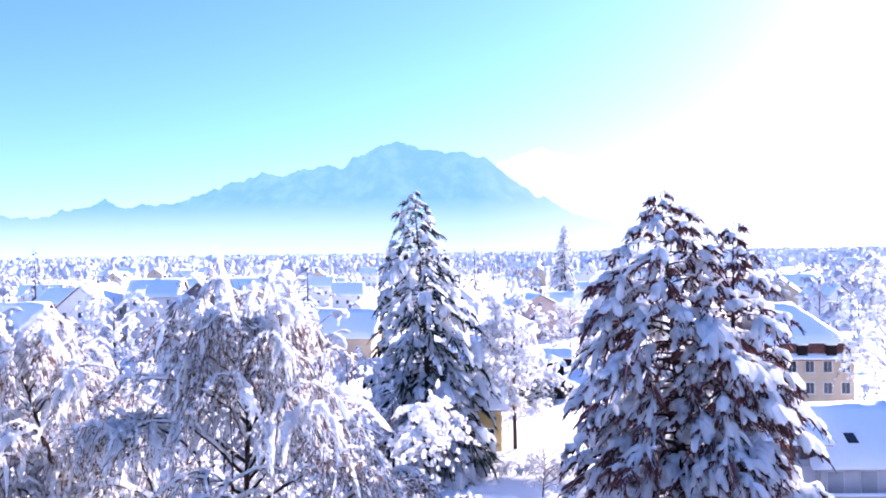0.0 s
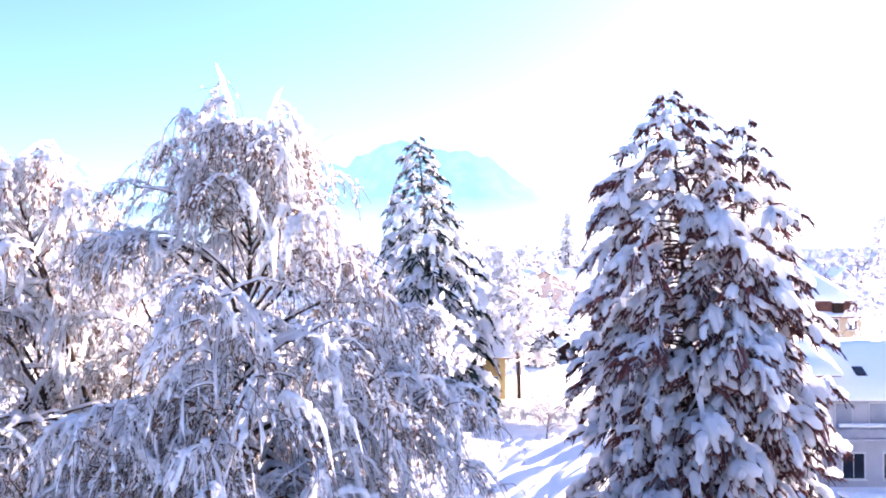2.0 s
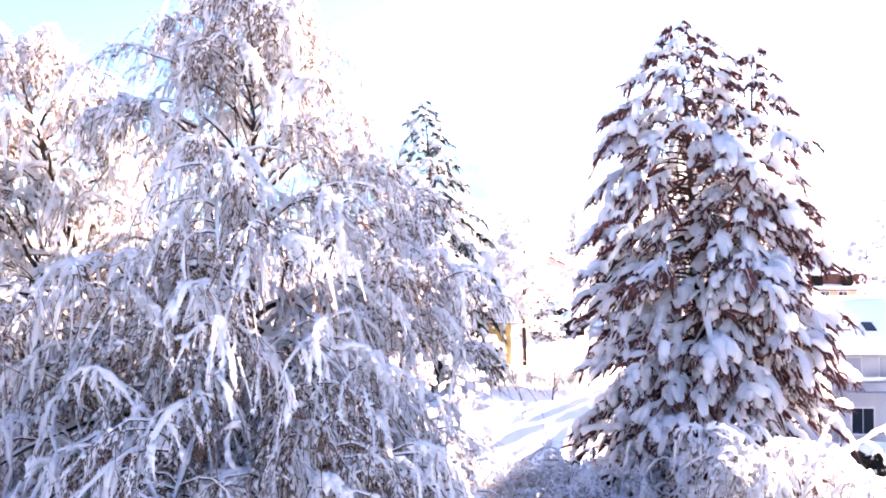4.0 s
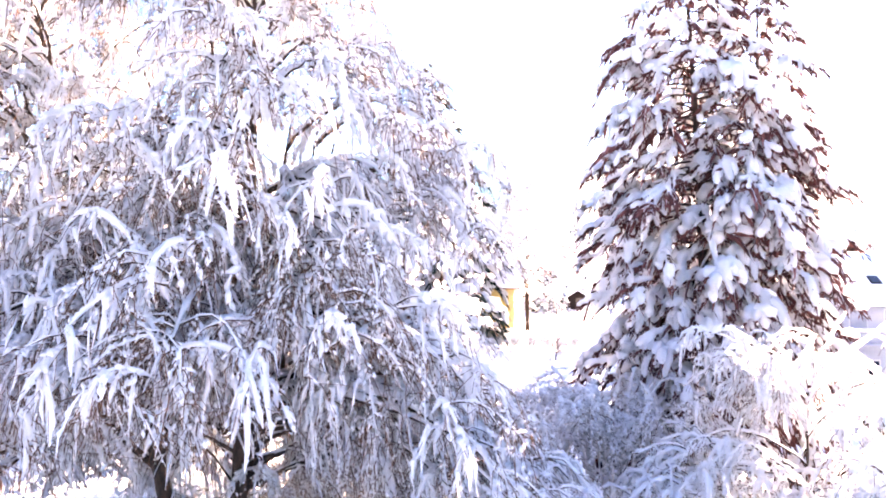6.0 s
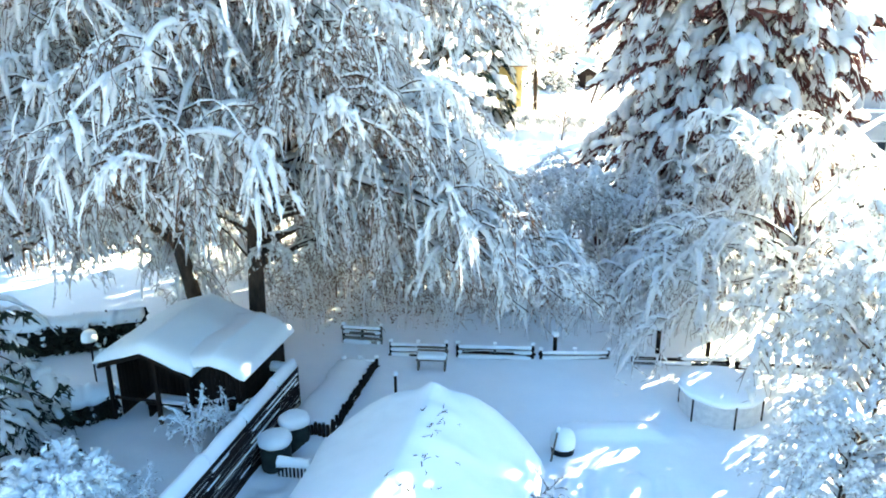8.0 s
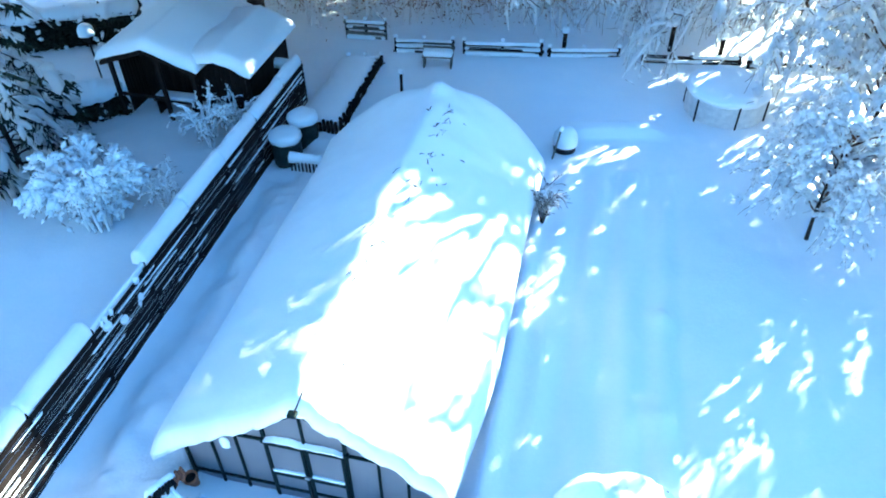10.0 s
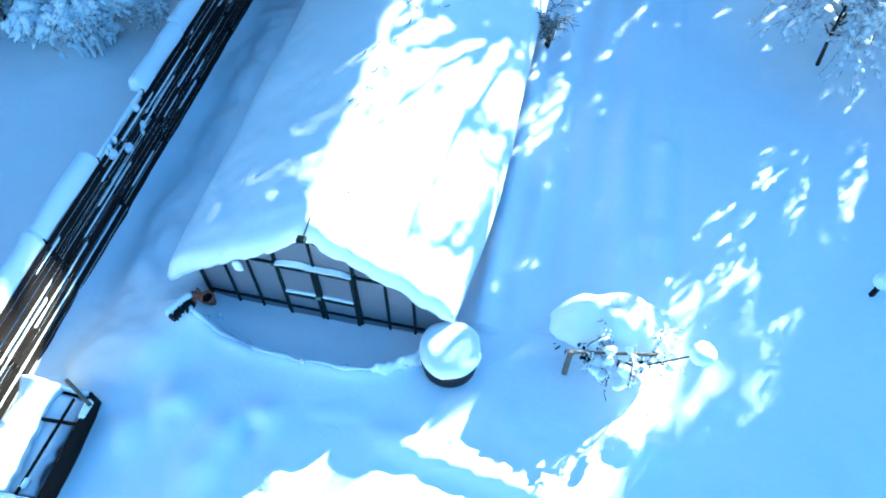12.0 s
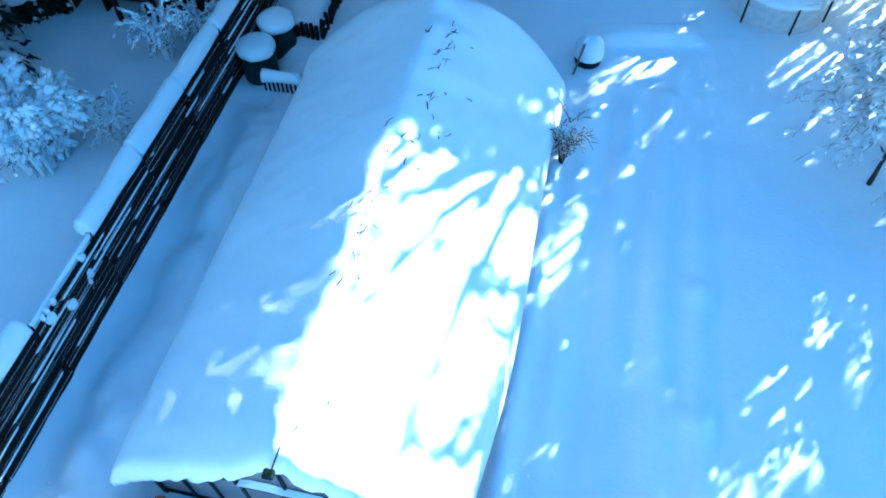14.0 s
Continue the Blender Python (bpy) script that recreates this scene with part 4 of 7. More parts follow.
def window_at(house_ob, cx, cy, z, w, h, yaw, sill=True, frame_mat=None, simple=False):
    """A window with a frame that stands in the wall, its pane and sill."""
    win = part("window", box(w + 0.16, 0.10, h + 0.16, frame_mat or TRIM, 0.01), TRIM, house_ob, "", pose(cx, cy, z - 0.08, 0, 0, yaw))
    if simple:
        part("pane", box(w - 0.05, 0.03, h - 0.06, GLASS, 0), GLASS, win, "", pose(0, -0.04, 0.11))
        return win
    for sx in (-1, 1):
        part("pane", box(w / 2 - 0.05, 0.03, h - 0.06, GLASS, 0), GLASS, win, "", pose(sx * w / 4, -0.04, 0.11))
    if sill:
        part("sill", box(w + 0.3, 0.22, 0.06, TRIM, 0.01), TRIM, win, "", pose(0, -0.1, -0.02))
    return win


def chimney(house_ob, x, y, z, h=1.3):
    c = part("chimney", box(0.6, 0.6, h, GREYWALL, 0.02), GREYWALL, house_ob, "", pose(x, y, z))
    part("snow_cap", box(0.66, 0.66, 0.22, ROOF_SNOW, 0.07), ROOF_SNOW, c, "", pose(0, 0, h))


def house(name, label, x, y, yaw, w, d, h, rise, wall_mat, floors=2, bays=4, side_bays=3, hip=0.0, over=0.6, stacks=1, base=0.0, seed=0, windows=True, group="", simple=False):
    t = thing(name, label, "house", pose(x, y, base, 0, 0, yaw), group)
    part("wall", gable_mesh(w, d, h, rise, hip), wall_mat, t)
    part("roof", roof_mesh(w, d, h, rise, over, 0.16, hip, 0.01), TILE, t)
    part("roof_snow", roof_mesh(w, d, h, rise, over + 0.1, 0.42, hip, 0.18, 0.06, seed), ROOF_SNOW, t)
    for i in range(stacks):
        cx = (i - (stacks - 1) / 2) * w * 0.35 + w * 0.12
        chimney(t, cx, d * 0.08, h + rise * 0.72, rise * 0.28 + 1.3)
    if windows:
        for f in range(floors):
            z = 1.0 + f * (h / floors)
            for b in range(bays):
                window_at(t, (b - (bays - 1) / 2) * w / bays, -d / 2 - 0.0, z, 1.0, 1.35, 0, simple=simple)
            for b in range(side_bays):
                for sgn, yw in ((1, 90), (-1, -90))[:1 if simple else 2]:
                    window_at(t, sgn * w / 2, (b - (side_bays - 1) / 2) * d / side_bays, z, 1.0, 1.35, yw, simple=simple)
        if hip == 0 and rise > 2.4:
            for sgn, yw in ((1, 90), (-1, -90)):
                window_at(t, sgn * w / 2, 0, h + 0.5, 0.9, 1.1, yw, simple=simple)
    return t


# cream villa with hipped roof beyond the large fir
villa = house("villa", "cream plastered villa with a snowy hipped roof over a red mansard", 43.6, 93.0, -4, 12.6, 13.0, 10.4, 0.9, CREAM, 4, 6, 4, hip=0.4, over=0.75, stacks=0, seed=1)
mans = part("mansard", gable_mesh(12.0, 12.4, 1.9, 0.2, 1.0), TILE, villa, "steep red tiled lower roof", pose(0, 0, 10.6))
part("upper_roof_snow", roof_mesh(12.0, 12.4, 12.5, 3.9, 0.35, 0.45, 4.6, 0.02, 0.06, 2), ROOF_SNOW, villa, "deep snow on the hipped roof")
for dx in (-3.2, 0.2, 3.6):
    dormer = part("dormer", box(1.1, 0.9, 1.25, CABIN_WOOD, 0.02), CABIN_WOOD, mans, "", pose(dx, -6.3, 0.25))
    part("dormer_snow", box(1.3, 1.1, 0.3, ROOF_SNOW, 0.1), ROOF_SNOW, mans, "", pose(dx, -6.3, 1.5))
for cx, cy in ((-3.4, 1.0), (2.2, 1.4)):
    chimney(villa, cx, cy, 14.4, 2.0)

# white house with a balcony, close behind the fir
wh = thing("balcony_house", "white plastered house with shuttered windows, balcony and deep roof snow", "house", pose(36.0, 57.6, 0, 0, 0, -2))
part("wall", gable_mesh(16.0, 9.6, 7.7, 3.1), DULLWALL, wh)
part("roof", roof_mesh(16.0, 9.6, 7.7, 3.1, 0.45, 0.16, 0, 0.01), TILE, wh)
part("roof_snow", roof_mesh(16.0, 9.6, 7.7, 3.1, 0.6, 0.5, 0, 0.18, 0.07, 4), ROOF_SNOW, wh)
for wx in (-6.7, -4.2, -1.2, 1.8, 4.8):
    w_ = window_at(wh, wx, -4.8, 5.3, 1.15, 1.9, 0)
    part("shutter", box(1.15, 0.06, 1.9, SHUTTER, 0.01), SHUTTER, w_, "closed grey shutter", pose(0, -0.09, 0.08))
for wx in (-6.0, -3.0, 0.0):
    window_at(wh, wx, -4.8, 1.6, 1.6, 1.9, 0)
part("downpipe", box(0.1, 0.1, 7.4, STEEL, 0.02), STEEL, wh, "", pose(-7.85, -4.9, 0))
part("gutter", box(16.6, 0.14, 0.12, STEEL, 0.03), STEEL, wh, "", pose(0, -5.3, 7.42))
sk = part("skylight", box(0.8, 1.0, 0.14, CABIN_WOOD, 0.02), CABIN_WOOD, wh, "dark roof window", pose(-4.75, -3.3, 9.28, 33, 0, 0))
part("pane", box(0.6, 0.8, 0.03, GLASS, 0), GLASS, sk, "", pose(0, 0, 0.13))
bal = part("balcony", box(9.5, 1.3, 0.16, DULLWALL, 0.02), DULLWALL, wh, "", pose(-2.9, -5.45, 4.7))
part("rail", box(9.5, 0.06, 0.08, TRIM, 0.01), TRIM, bal, "", pose(0, -0.6, 1.0))
part("panel", box(9.4, 0.04, 0.62, SHUTTER, 0.01), SHUTTER, bal, "", pose(0, -0.6, 0.26))
part("rail_snow", box(9.5, 0.26, 0.2, ROOF_SNOW, 0.07), ROOF_SNOW, bal, "", pose(0, -0.6, 1.08))
wing = thing("house_wing", "white house wing with a dark loggia under thick roof snow", "house", pose(25.6, 57.2, 0, 0, 0, -2))
part("wall", gable_mesh(5.0, 7.6, 9.6, 1.6), DULLWALL, wing)
part("roof", roof_mesh(5.0, 7.6, 9.6, 1.6, 0.8, 0.12, 0, 0.01), TILE, wing)
part("roof_snow", roof_mesh(5.0, 7.6, 9.6, 1.6, 0.9, 0.5, 0, 0.14, 0.07, 6), ROOF_SNOW, wing)
for wx in (-1.5, 0.2, 1.75):
    w_ = window_at(wing, wx, -3.8, 8.1, 1.2, 1.3, 0, frame_mat=GREYWALL)
part("rail", box(4.8, 0.06, 0.5, SHUTTER, 0.01), SHUTTER, wing, "", pose(0, -4.0, 7.6))
for wx in (-1.2, 1.2):
    window_at(wing, wx, -3.8, 4.5, 1.2, 1.5, 0)

house("yellow_house", "yellow plastered house half hidden behind snowy trees", -0.5, 77.2, -3, 12.6, 9.0, 4.7, 3.4, YELLOW, 1, 5, 3, seed=2, base=3.6)
house("gabled_house", "rose plastered farmhouse with a wide snowy roof", 20.4, 167.5, -84, 15.0, 12.6, 6.9, 3.3, PINKISH, 2, 4, 4, stacks=2, seed=3, over=1.1, base=3.6)
house("rose_annex", "rose plastered annex with a dormer and snowy roof", 29.6, 170.5, -4, 8.0, 9.0, 6.6, 3.2, PINKISH, 2, 3, 3, seed=4, base=3.6)
house("balcony_farmhouse", "farmhouse with dark timber balcony and snow-heavy roof", 12.6, 148.0, 80, 9.0, 9.5, 5.0, 2.4, PINKISH, 2, 3, 3, seed=5, over=1.3, base=3.4)
house("barn", "grey boarded barn with a steep snowy gable roof", -60.5, 178.0, -76, 20.0, 13.0, 11.6, 5.6, GREYWALL, 1, 3, 2, stacks=0, seed=6, over=0.8)
house("white_house", "white town house with rows of dark windows", -78.0, 195.0, 6, 13.0, 12.0, 13.0, 4.0, WHITEWALL, 4, 3, 3, seed=7)
house("town_house", "white town house with a blue-shaded snowy roof", -92.0, 190.0, 88, 18.0, 12.0, 11.0, 5.0, WHITEWALL, 3, 3, 3, seed=8)
house("town_house", "low town house with a broad snowy roof", -104.0, 165.0, 4, 24.0, 12.0, 8.0, 5.0, PINKISH, 2, 4, 3, seed=9)
house("long_house", "long house under flat snow cover", -78.0, 250.0, 3, 34.0, 13.0, 11.0, 4.0, CREAM, 3, 6, 3, seed=10, stacks=3)

for (sx, sy, syaw, sw, sd, sh_) in ((15.8, 98.6, -82, 3.0, 3.0, 1.7), (19.6, 126.0, -8, 5.0, 3.4, 1.6), (17.4, 117.0, 84, 5.0, 3.6, 1.5)):
    sh = thing("garden_shed", "small dark red timber shed with snow on its roof", "shed", pose(sx, sy, gz(sx, sy), 0, 0, syaw), "far sheds")
    part("wall", gable_mesh(sw, sd, sh_, 0.9), CABIN_WOOD, sh)
    part("roof_snow", roof_mesh(sw, sd, sh_, 0.9, 0.55, 0.45, 0, 0.02, 0.06, 3), ROOF_SNOW, sh)
    part("door", box(0.9, 0.06, 1.5, GREY_WOOD, 0.01), GREY_WOOD, sh, "", pose(sw / 2 + 0.04, 0.3, 0.05, 0, 0, 90))

# the town: five kinds of houses, copied over the plain
rng = np.random.default_rng(21)
KINDS = [house("town_house", "small snow-covered house among white trees", 60 + 30 * i, 300, 0, w, d, h, r, m, min(f, 2), 3, 1, seed=30 + i, group="town houses", simple=True)
         for i, (w, d, h, r, m, f) in enumerate(((12, 10, 6.0, 3.6, WHITEWALL, 2), (15, 11, 8.4, 4.2, CREAM, 3), (18, 11, 6.2, 4.4, WHITEWALL, 2), (11, 10, 8.6, 3.8, WHITEWALL, 3)))]
taken = [(20, 167), (31, 172), (12, 150), (-60, 178), (-78, 195), (-92, 190), (-104, 165), (-78, 250), (46, 93), (36, 57), (0, 88), (15, 91), (45, 270), (60, 300), (90, 300), (120, 300), (150, 300)]
town = 0
while town < 78:
    ty = 120 + 700 * rng.random() ** 1.3
    tx = (rng.random() * 1.5 - 0.75) * ty
    if min(math.hypot(tx - a, ty - b) for a, b in taken) > 21 and not (-0.05 < tx / ty < 0.2 and ty < 240) and not (tx / ty > 0.42 and ty < 200):
        taken.append((tx, ty))
        copy_thing(KINDS[town % 4], pose(tx, ty, 0, 0, 0, rng.choice([0, 90]) + rng.normal(0, 14)))
        town += 1

# beyond it the houses and woods run together
FV, FQ, at = [], [], 0
far_rng = np.random.default_rng(8)
for i in range(900):
    ty = 800 + 2600 * far_rng.random() ** 1.4
    tx = (far_rng.random() * 1.7 - 0.85) * ty
    w, d, h, r = 10 + 12 * far_rng.random(), 9 + 4 * far_rng.random(), 5 + 5 * far_rng.random(), 3 + 2 * far_rng.random()
    a = far_rng.random() * 3.14
    v = np.array([(-w / 2, -d / 2, 0), (w / 2, -d / 2, 0), (w / 2, d / 2, 0), (-w / 2, d / 2, 0), (-w / 2, -d / 2, h), (w / 2, -d / 2, h), (w / 2, d / 2, h), (-w / 2, d / 2, h), (-w / 2, 0, h + r), (w / 2, 0, h + r)])
    c, s = math.cos(a), math.sin(a)
    v = v @ np.array([[c, s, 0], [-s, c, 0], [0, 0, 1]]) + (tx, ty, 0)
    FV.append(v)
    FQ.append(np.array([(0, 1, 5, 4), (1, 2, 6, 5), (2, 3, 7, 6), (3, 0, 4, 7), (4, 5, 9, 8), (6, 7, 8, 9), (5, 6, 9, 9), (7, 4, 8, 8)])[:6] + at)
    at += 10
tagged(part("far_town", mesh_of("far_town", np.concatenate(FV), np.concatenate(FQ), smooth=False), FAR_FROST_HAZE), "far snow-covered town on the plain", "town", kind="stuff")


# ---- trees of the place ----
def clear_of_cabin(tip, mid):
    """Keeps the birch's twigs out of the cabin and above the snow."""
    ok = (tip[:, 2] > 1.0) & (mid[:, 2] > 1.0)
    for p in (tip, mid):
        ok &= ~((p[:, 0] < -3.2) & (p[:, 1] < 23.8) & (p[:, 2] < 3.2 + 0.40 * (23.8 - p[:, 1])))
    ok &= ~((tip[:, 1] < 20.0) & (tip[:, 2] < 3.4 + 0.42 * (20.0 - tip[:, 1])))
    return ok


weeping_tree("birch", "tall weeping birch bowed under heavy snow", -7.8, 24.0, 23.4, 8.3, 11, stems=12, limbs=132, second=6, strands=10, heavy=1.08, keep=clear_of_cabin, low=0.16, bunch=0.34, hang=0.74, coat=0.50, rods=0.007, lean=(1.5, -3.0), rise=1.1,
             extra=((0.24, -8, 9.6, 0.35, 0.50), (0.27, -18, 10.6, 0.35, 0.55), (0.30, -30, 9.6, 0.40, 0.60), (0.22, 5, 9.2, 0.35, 0.45), (0.25, -24, 11.4, 0.30, 0.48), (0.27, -20, 11.8, 0.42, 0.66), (0.27, -27, 10.8, 0.38, 0.52), (0.31, -13, 11.2, 0.45, 0.70),
                    (0.36, -70, 9.8, 0.50, 0.45), (0.47, -84, 8.2, 0.55, 0.60), (0.33, -102, 8.4, 0.45, 0.40), (0.55, -58, 7.6, 0.60, 0.65), (0.38, -46, 8.8, 0.45, 0.6), (0.42, -120, 9.0, 0.5, 0.6), (0.50, -100, 6.0, 0.7, 0.85), (0.58, -75, 5.4, 0.8, 0.95), (0.62, -112, 5.0, 0.8, 0.95),
                    (0.45, -60, 6.4, 0.6, 0.75), (0.55, -132, 6.0, 0.7, 0.85), (0.67, -92, 4.2, 0.9, 1.05), (0.48, -86, 5.2, 0.7, 0.9), (0.80, 20, 1.5, 2.6, 0.3), (0.80, 170, 1.7, 2.3, 0.3), (0.84, -70, 1.1, 3.2, 0.3), (0.78, -130, 2.0, 2.0, 0.4),
                    (0.91, 190, 0.9, 3.9, 0.15), (0.90, 30, 1.0, 3.2, 0.2)))
weeping_tree("birch", "leaning birch with hanging snowy twigs behind the cabin", -9.9, 24.4, 22.8, 6.8, 24, stems=8, limbs=78, second=6, strands=9, heavy=1.15, keep=clear_of_cabin, low=0.30, bunch=0.3, hang=0.8, stout=1.1, lean=(-4.2, -2.6))
weeping_tree("birch", "birch with dark spreading limbs and hanging snowy twigs", -17.6, 23.0, 21.6, 7.6, 23, stems=7, limbs=68, second=5, strands=8, heavy=1.2, keep=clear_of_cabin, low=0.12, bunch=0.3, hang=0.8, stout=1.1, coat=0.45,
             extra=((0.33, -20, 7.2, 0.35, 0.30), (0.40, 0, 7.8, 0.35, 0.30), (0.46, -28, 6.8, 0.40, 0.35), (0.52, 10, 7.0, 0.40, 0.40), (0.58, -14, 6.6, 0.5, 0.45), (0.65, 4, 6.0, 0.6, 0.5)))

fir_main = paw_fir_meshes(27.3, 5.7, 5, boughs=205, hands=4, fingers=6, low=0.12, tau=4.8, needle=NEEDLE_RED, bare=0.24, lean=(-1.2, 0.0), size=1.15, blades=8)
conifer("fir", "huge old fir with brownish needles and paws of snow", fir_main, pose(12.7, 37.2, 0))
fir_side = paw_fir_meshes(25.6, 4.3, 6, boughs=95, hands=3, fingers=6, low=0.30, tau=6.5, needle=NEEDLE_RED, bare=0.24, lean=(0.3, 0.3), size=1.1, blades=8)
conifer("fir", "second fir stem grown close beside the larger one", fir_side, pose(14.7, 36.0, 0))
spruce_meshes = paw_fir_meshes(30.2, 6.0, 7, boughs=200, hands=3, fingers=5, low=0.10, tau=9.0, bare=0.36, snow=1.15, lean=(-1.4, 0.0), blades=8, size=1.45)
conifer("spruce", "slender dark green spruce with snow-laden boughs", spruce_meshes, pose(-1.7, 70.4, 0))
small_conifer = paw_fir_meshes(6.4, 2.4, 9, boughs=56, hands=3, fingers=4, low=0.03, tau=3.2, bare=0.2, snow=0.85, blades=7, size=0.55)
conifer("young_spruce", "young dark spruce with snow on its boughs", small_conifer, pose(-13.1, 16.3, gz(-13.1, 16.3)))
poplar = conifer_meshes(33.0, 6.6, 14, whorls=26, per=7, lets=4, low=0.05, snow=1.9, bare=0.05, sprigs=2, body=2.2)
conifer("far_conifer", "slim frosted conifer standing among the houses", poplar, pose(45.2, 270, 0))
# broad spruces out of view, added to edge the sunlit wedge with shade
for bx, by, br in ((15.6, 16.6, 0), (16.4, 13.4, 100)):
    conifer("broad_spruce", "unseen broad spruce added beyond the garden beds for its shade", small_conifer, pose(bx, by, gz(bx, by), 0, 0, br) @ Matrix.Diagonal((1.3, 1.3, 1.05, 1.0)))
# tall firs out of view, added round the garden to keep it in shade
shade_fir = conifer_meshes(22.0, 5.2, 15, whorls=16, per=5, lets=5, low=0.08, snow=1.3, sprigs=0)
for sx, sy, sz in ((-19.5, 4.0, 30), (-20.5, 10.0, 160), (-18.0, -3.5, 250), (37.4, 38.2, 0), (31.5, 29.3, 120), (29.5, 24.5, 40), (24.0, 13.0, 200)):
    conifer("garden_fir", "unseen tall fir added outside the garden to cast shade", shade_fir, pose(sx, sy, 0, 0, 0, sz))

def clear_of_rails_and_sun(tip, mid):
    """Twigs end above rails and trampoline; the crown is cut to sun the greenhouse."""
    ok = (tip[:, 2] > 0.2) & ~((tip[:, 1] < 24.3) & (tip[:, 2] < 1.25)) & ~((mid[:, 1] < 24.3) & (mid[:, 2] < 1.25))
    c_, s_ = math.cos(GH_AXIS), math.sin(GH_AXIS)
    for p in (tip, mid):
        way = (p[:, 2] - 2.2) / math.tan(SUN_EL)
        dx, dy = p[:, 0] - way * math.sin(SUN_AZ) - GH[0], p[:, 1] - way * math.cos(SUN_AZ) - GH[1]
        across, back = c_ * dx + s_ * dy, c_ * dy - s_ * dx
        ok &= ~((across > -0.1) & (across < 2.9) & (back > -0.5) & (back < 3.9 - 0.2 * across - 1.5 * (across > 1.5)))
    return ok


# its short steep limbs are added to dapple the greenhouse roof with shade
weeping_tree("willow", "broad arching willow bush wholly coated in sunlit snow", 11.6, 25.0, 7.8, 6.4, 31, stems=7, limbs=30, second=6, strands=6, heavy=1.2, low=0.10, keep=clear_of_rails_and_sun, coat=0.95, rods=0.006, bunch=0.4, hang=0.7, dome=0, stout=0.55,
             extra=((0.45, -158, 7.4, 0.6, 0.75), (0.5, -175, 7.0, 0.65, 0.8), (0.70, -170, 2.7, 1.7, 0.6), (0.75, 165, 3.2, 1.6, 0.65), (0.72, -140, 2.6, 1.7, 0.6), (0.78, 140, 2.8, 1.6, 0.6), (0.7, 190, 1.6, 2.2, 0.6), (0.35, -150, 6.8, 0.5, 0.55), (0.30, -165, 6.2, 0.4, 0.5), (0.4, -120, 6.0, 0.55, 0.6), (0.4, -60, 6.0, 0.55, 0.6), (0.3, 170, 5.5, 0.5, 0.5), (0.15, -110, 4.6, 0.5, 0.5), (0.15, -75, 4.4, 0.5, 0.5), (0.2, -140, 5.2, 0.5, 0.6), (0.15, -45, 4.6, 0.5, 0.5), (0.25, -95, 5.0, 0.5, 0.6)))
# snowy bushes out of view, added to keep sun off the garden beds
shade_bush = shrub_meshes(8.6, 4.6, 35, stems=24, side=10, fine=3, arch=0.8, snow=1.9, thick=0.028, shoot=0.16, tip=0.07, spread=0.4)
for wx, wy, wr, ws in ((13.0, 17.5, 0, 0.40), (20.6, 13.5, 130, 1.0), (12.4, 10.2, 200, 0.42)):
    shrub("unseen_bush", "unseen snowy bush added at the garden's sunny side for shade", shade_bush, pose(wx, wy, gz(wx, wy), 0, 0, wr) @ Matrix.Scale(ws, 4))
mid_bush = shrub_meshes(6.2, 3.6, 33, stems=28, side=11, fine=3, arch=1.1, snow=1.7, thick=0.014, shoot=0.16, tip=0.07, spread=0.3)
for bx, by, bs, br in ((3.6, 31.5, 0.85, 0), (6.6, 32.5, 0.95, 80), (9.2, 31.2, 0.85, 150), (1.0, 34.0, 0.8, 220), (-11.0, 33.5, 1.2, 40), (-7.2, 35.0, 1.25, 100), (-14.8, 35.5, 1.2, 190), (-3.4, 33.5, 1.1, 270)):
    shrub("hazel_bush", "brown twiggy bush dusted with snow", mid_bush, pose(bx, by, gz(bx, by), 0, 0, br) @ Matrix.Scale(bs, 4), group="bushes along the garden end")

thicket = shrub_meshes(5.0, 3.2, 37, stems=26, side=7, fine=2, arch=0.9, snow=0.8, thick=0.025, shoot=0.2, tip=0.1, spread=0.5)
for i, (bx, by, bs) in enumerate(((-6.0, 31.5, 1.0), (-2.6, 30.0, 0.8), (-10.0, 39.0, 0.9), (-4.5, 36.0, 1.1), (-0.5, 36.5, 1.0), (-22.5, 34.0, 0.8))):
    shrub("thicket_bush", "brown twiggy thicket under the birches with some snow", thicket, pose(bx, by, gz(bx, by), 0, 0, 77 * i) @ Matrix.Scale(bs, 4), group="thicket behind the cabin")

fruit = crown_tree_meshes(3.9, 1.6, 41, limbs=28, side=8, fine=5, snow=2.8)
crown_tree("fruit_tree", "small bent fruit tree thick with sunlit snow", fruit, pose(8.5, 14.1, gz(8.5, 14.1), 0, 4, 0))
crown_tree("fruit_tree", "old fruit tree white with sunlit snow", fruit, pose(11.4, 18.3, gz(11.4, 18.3), 0, 0, 130) @ Matrix.Diagonal((1.25, 1.25, 1.7, 1.0)))
white_a, white_b, white_c = (crown_tree_meshes(H_, R_, s_, 15, 6, 3, 2.0) for H_, R_, s_ in ((17, 5.2, 51), (13, 4.6, 52), (20, 6.0, 53)))
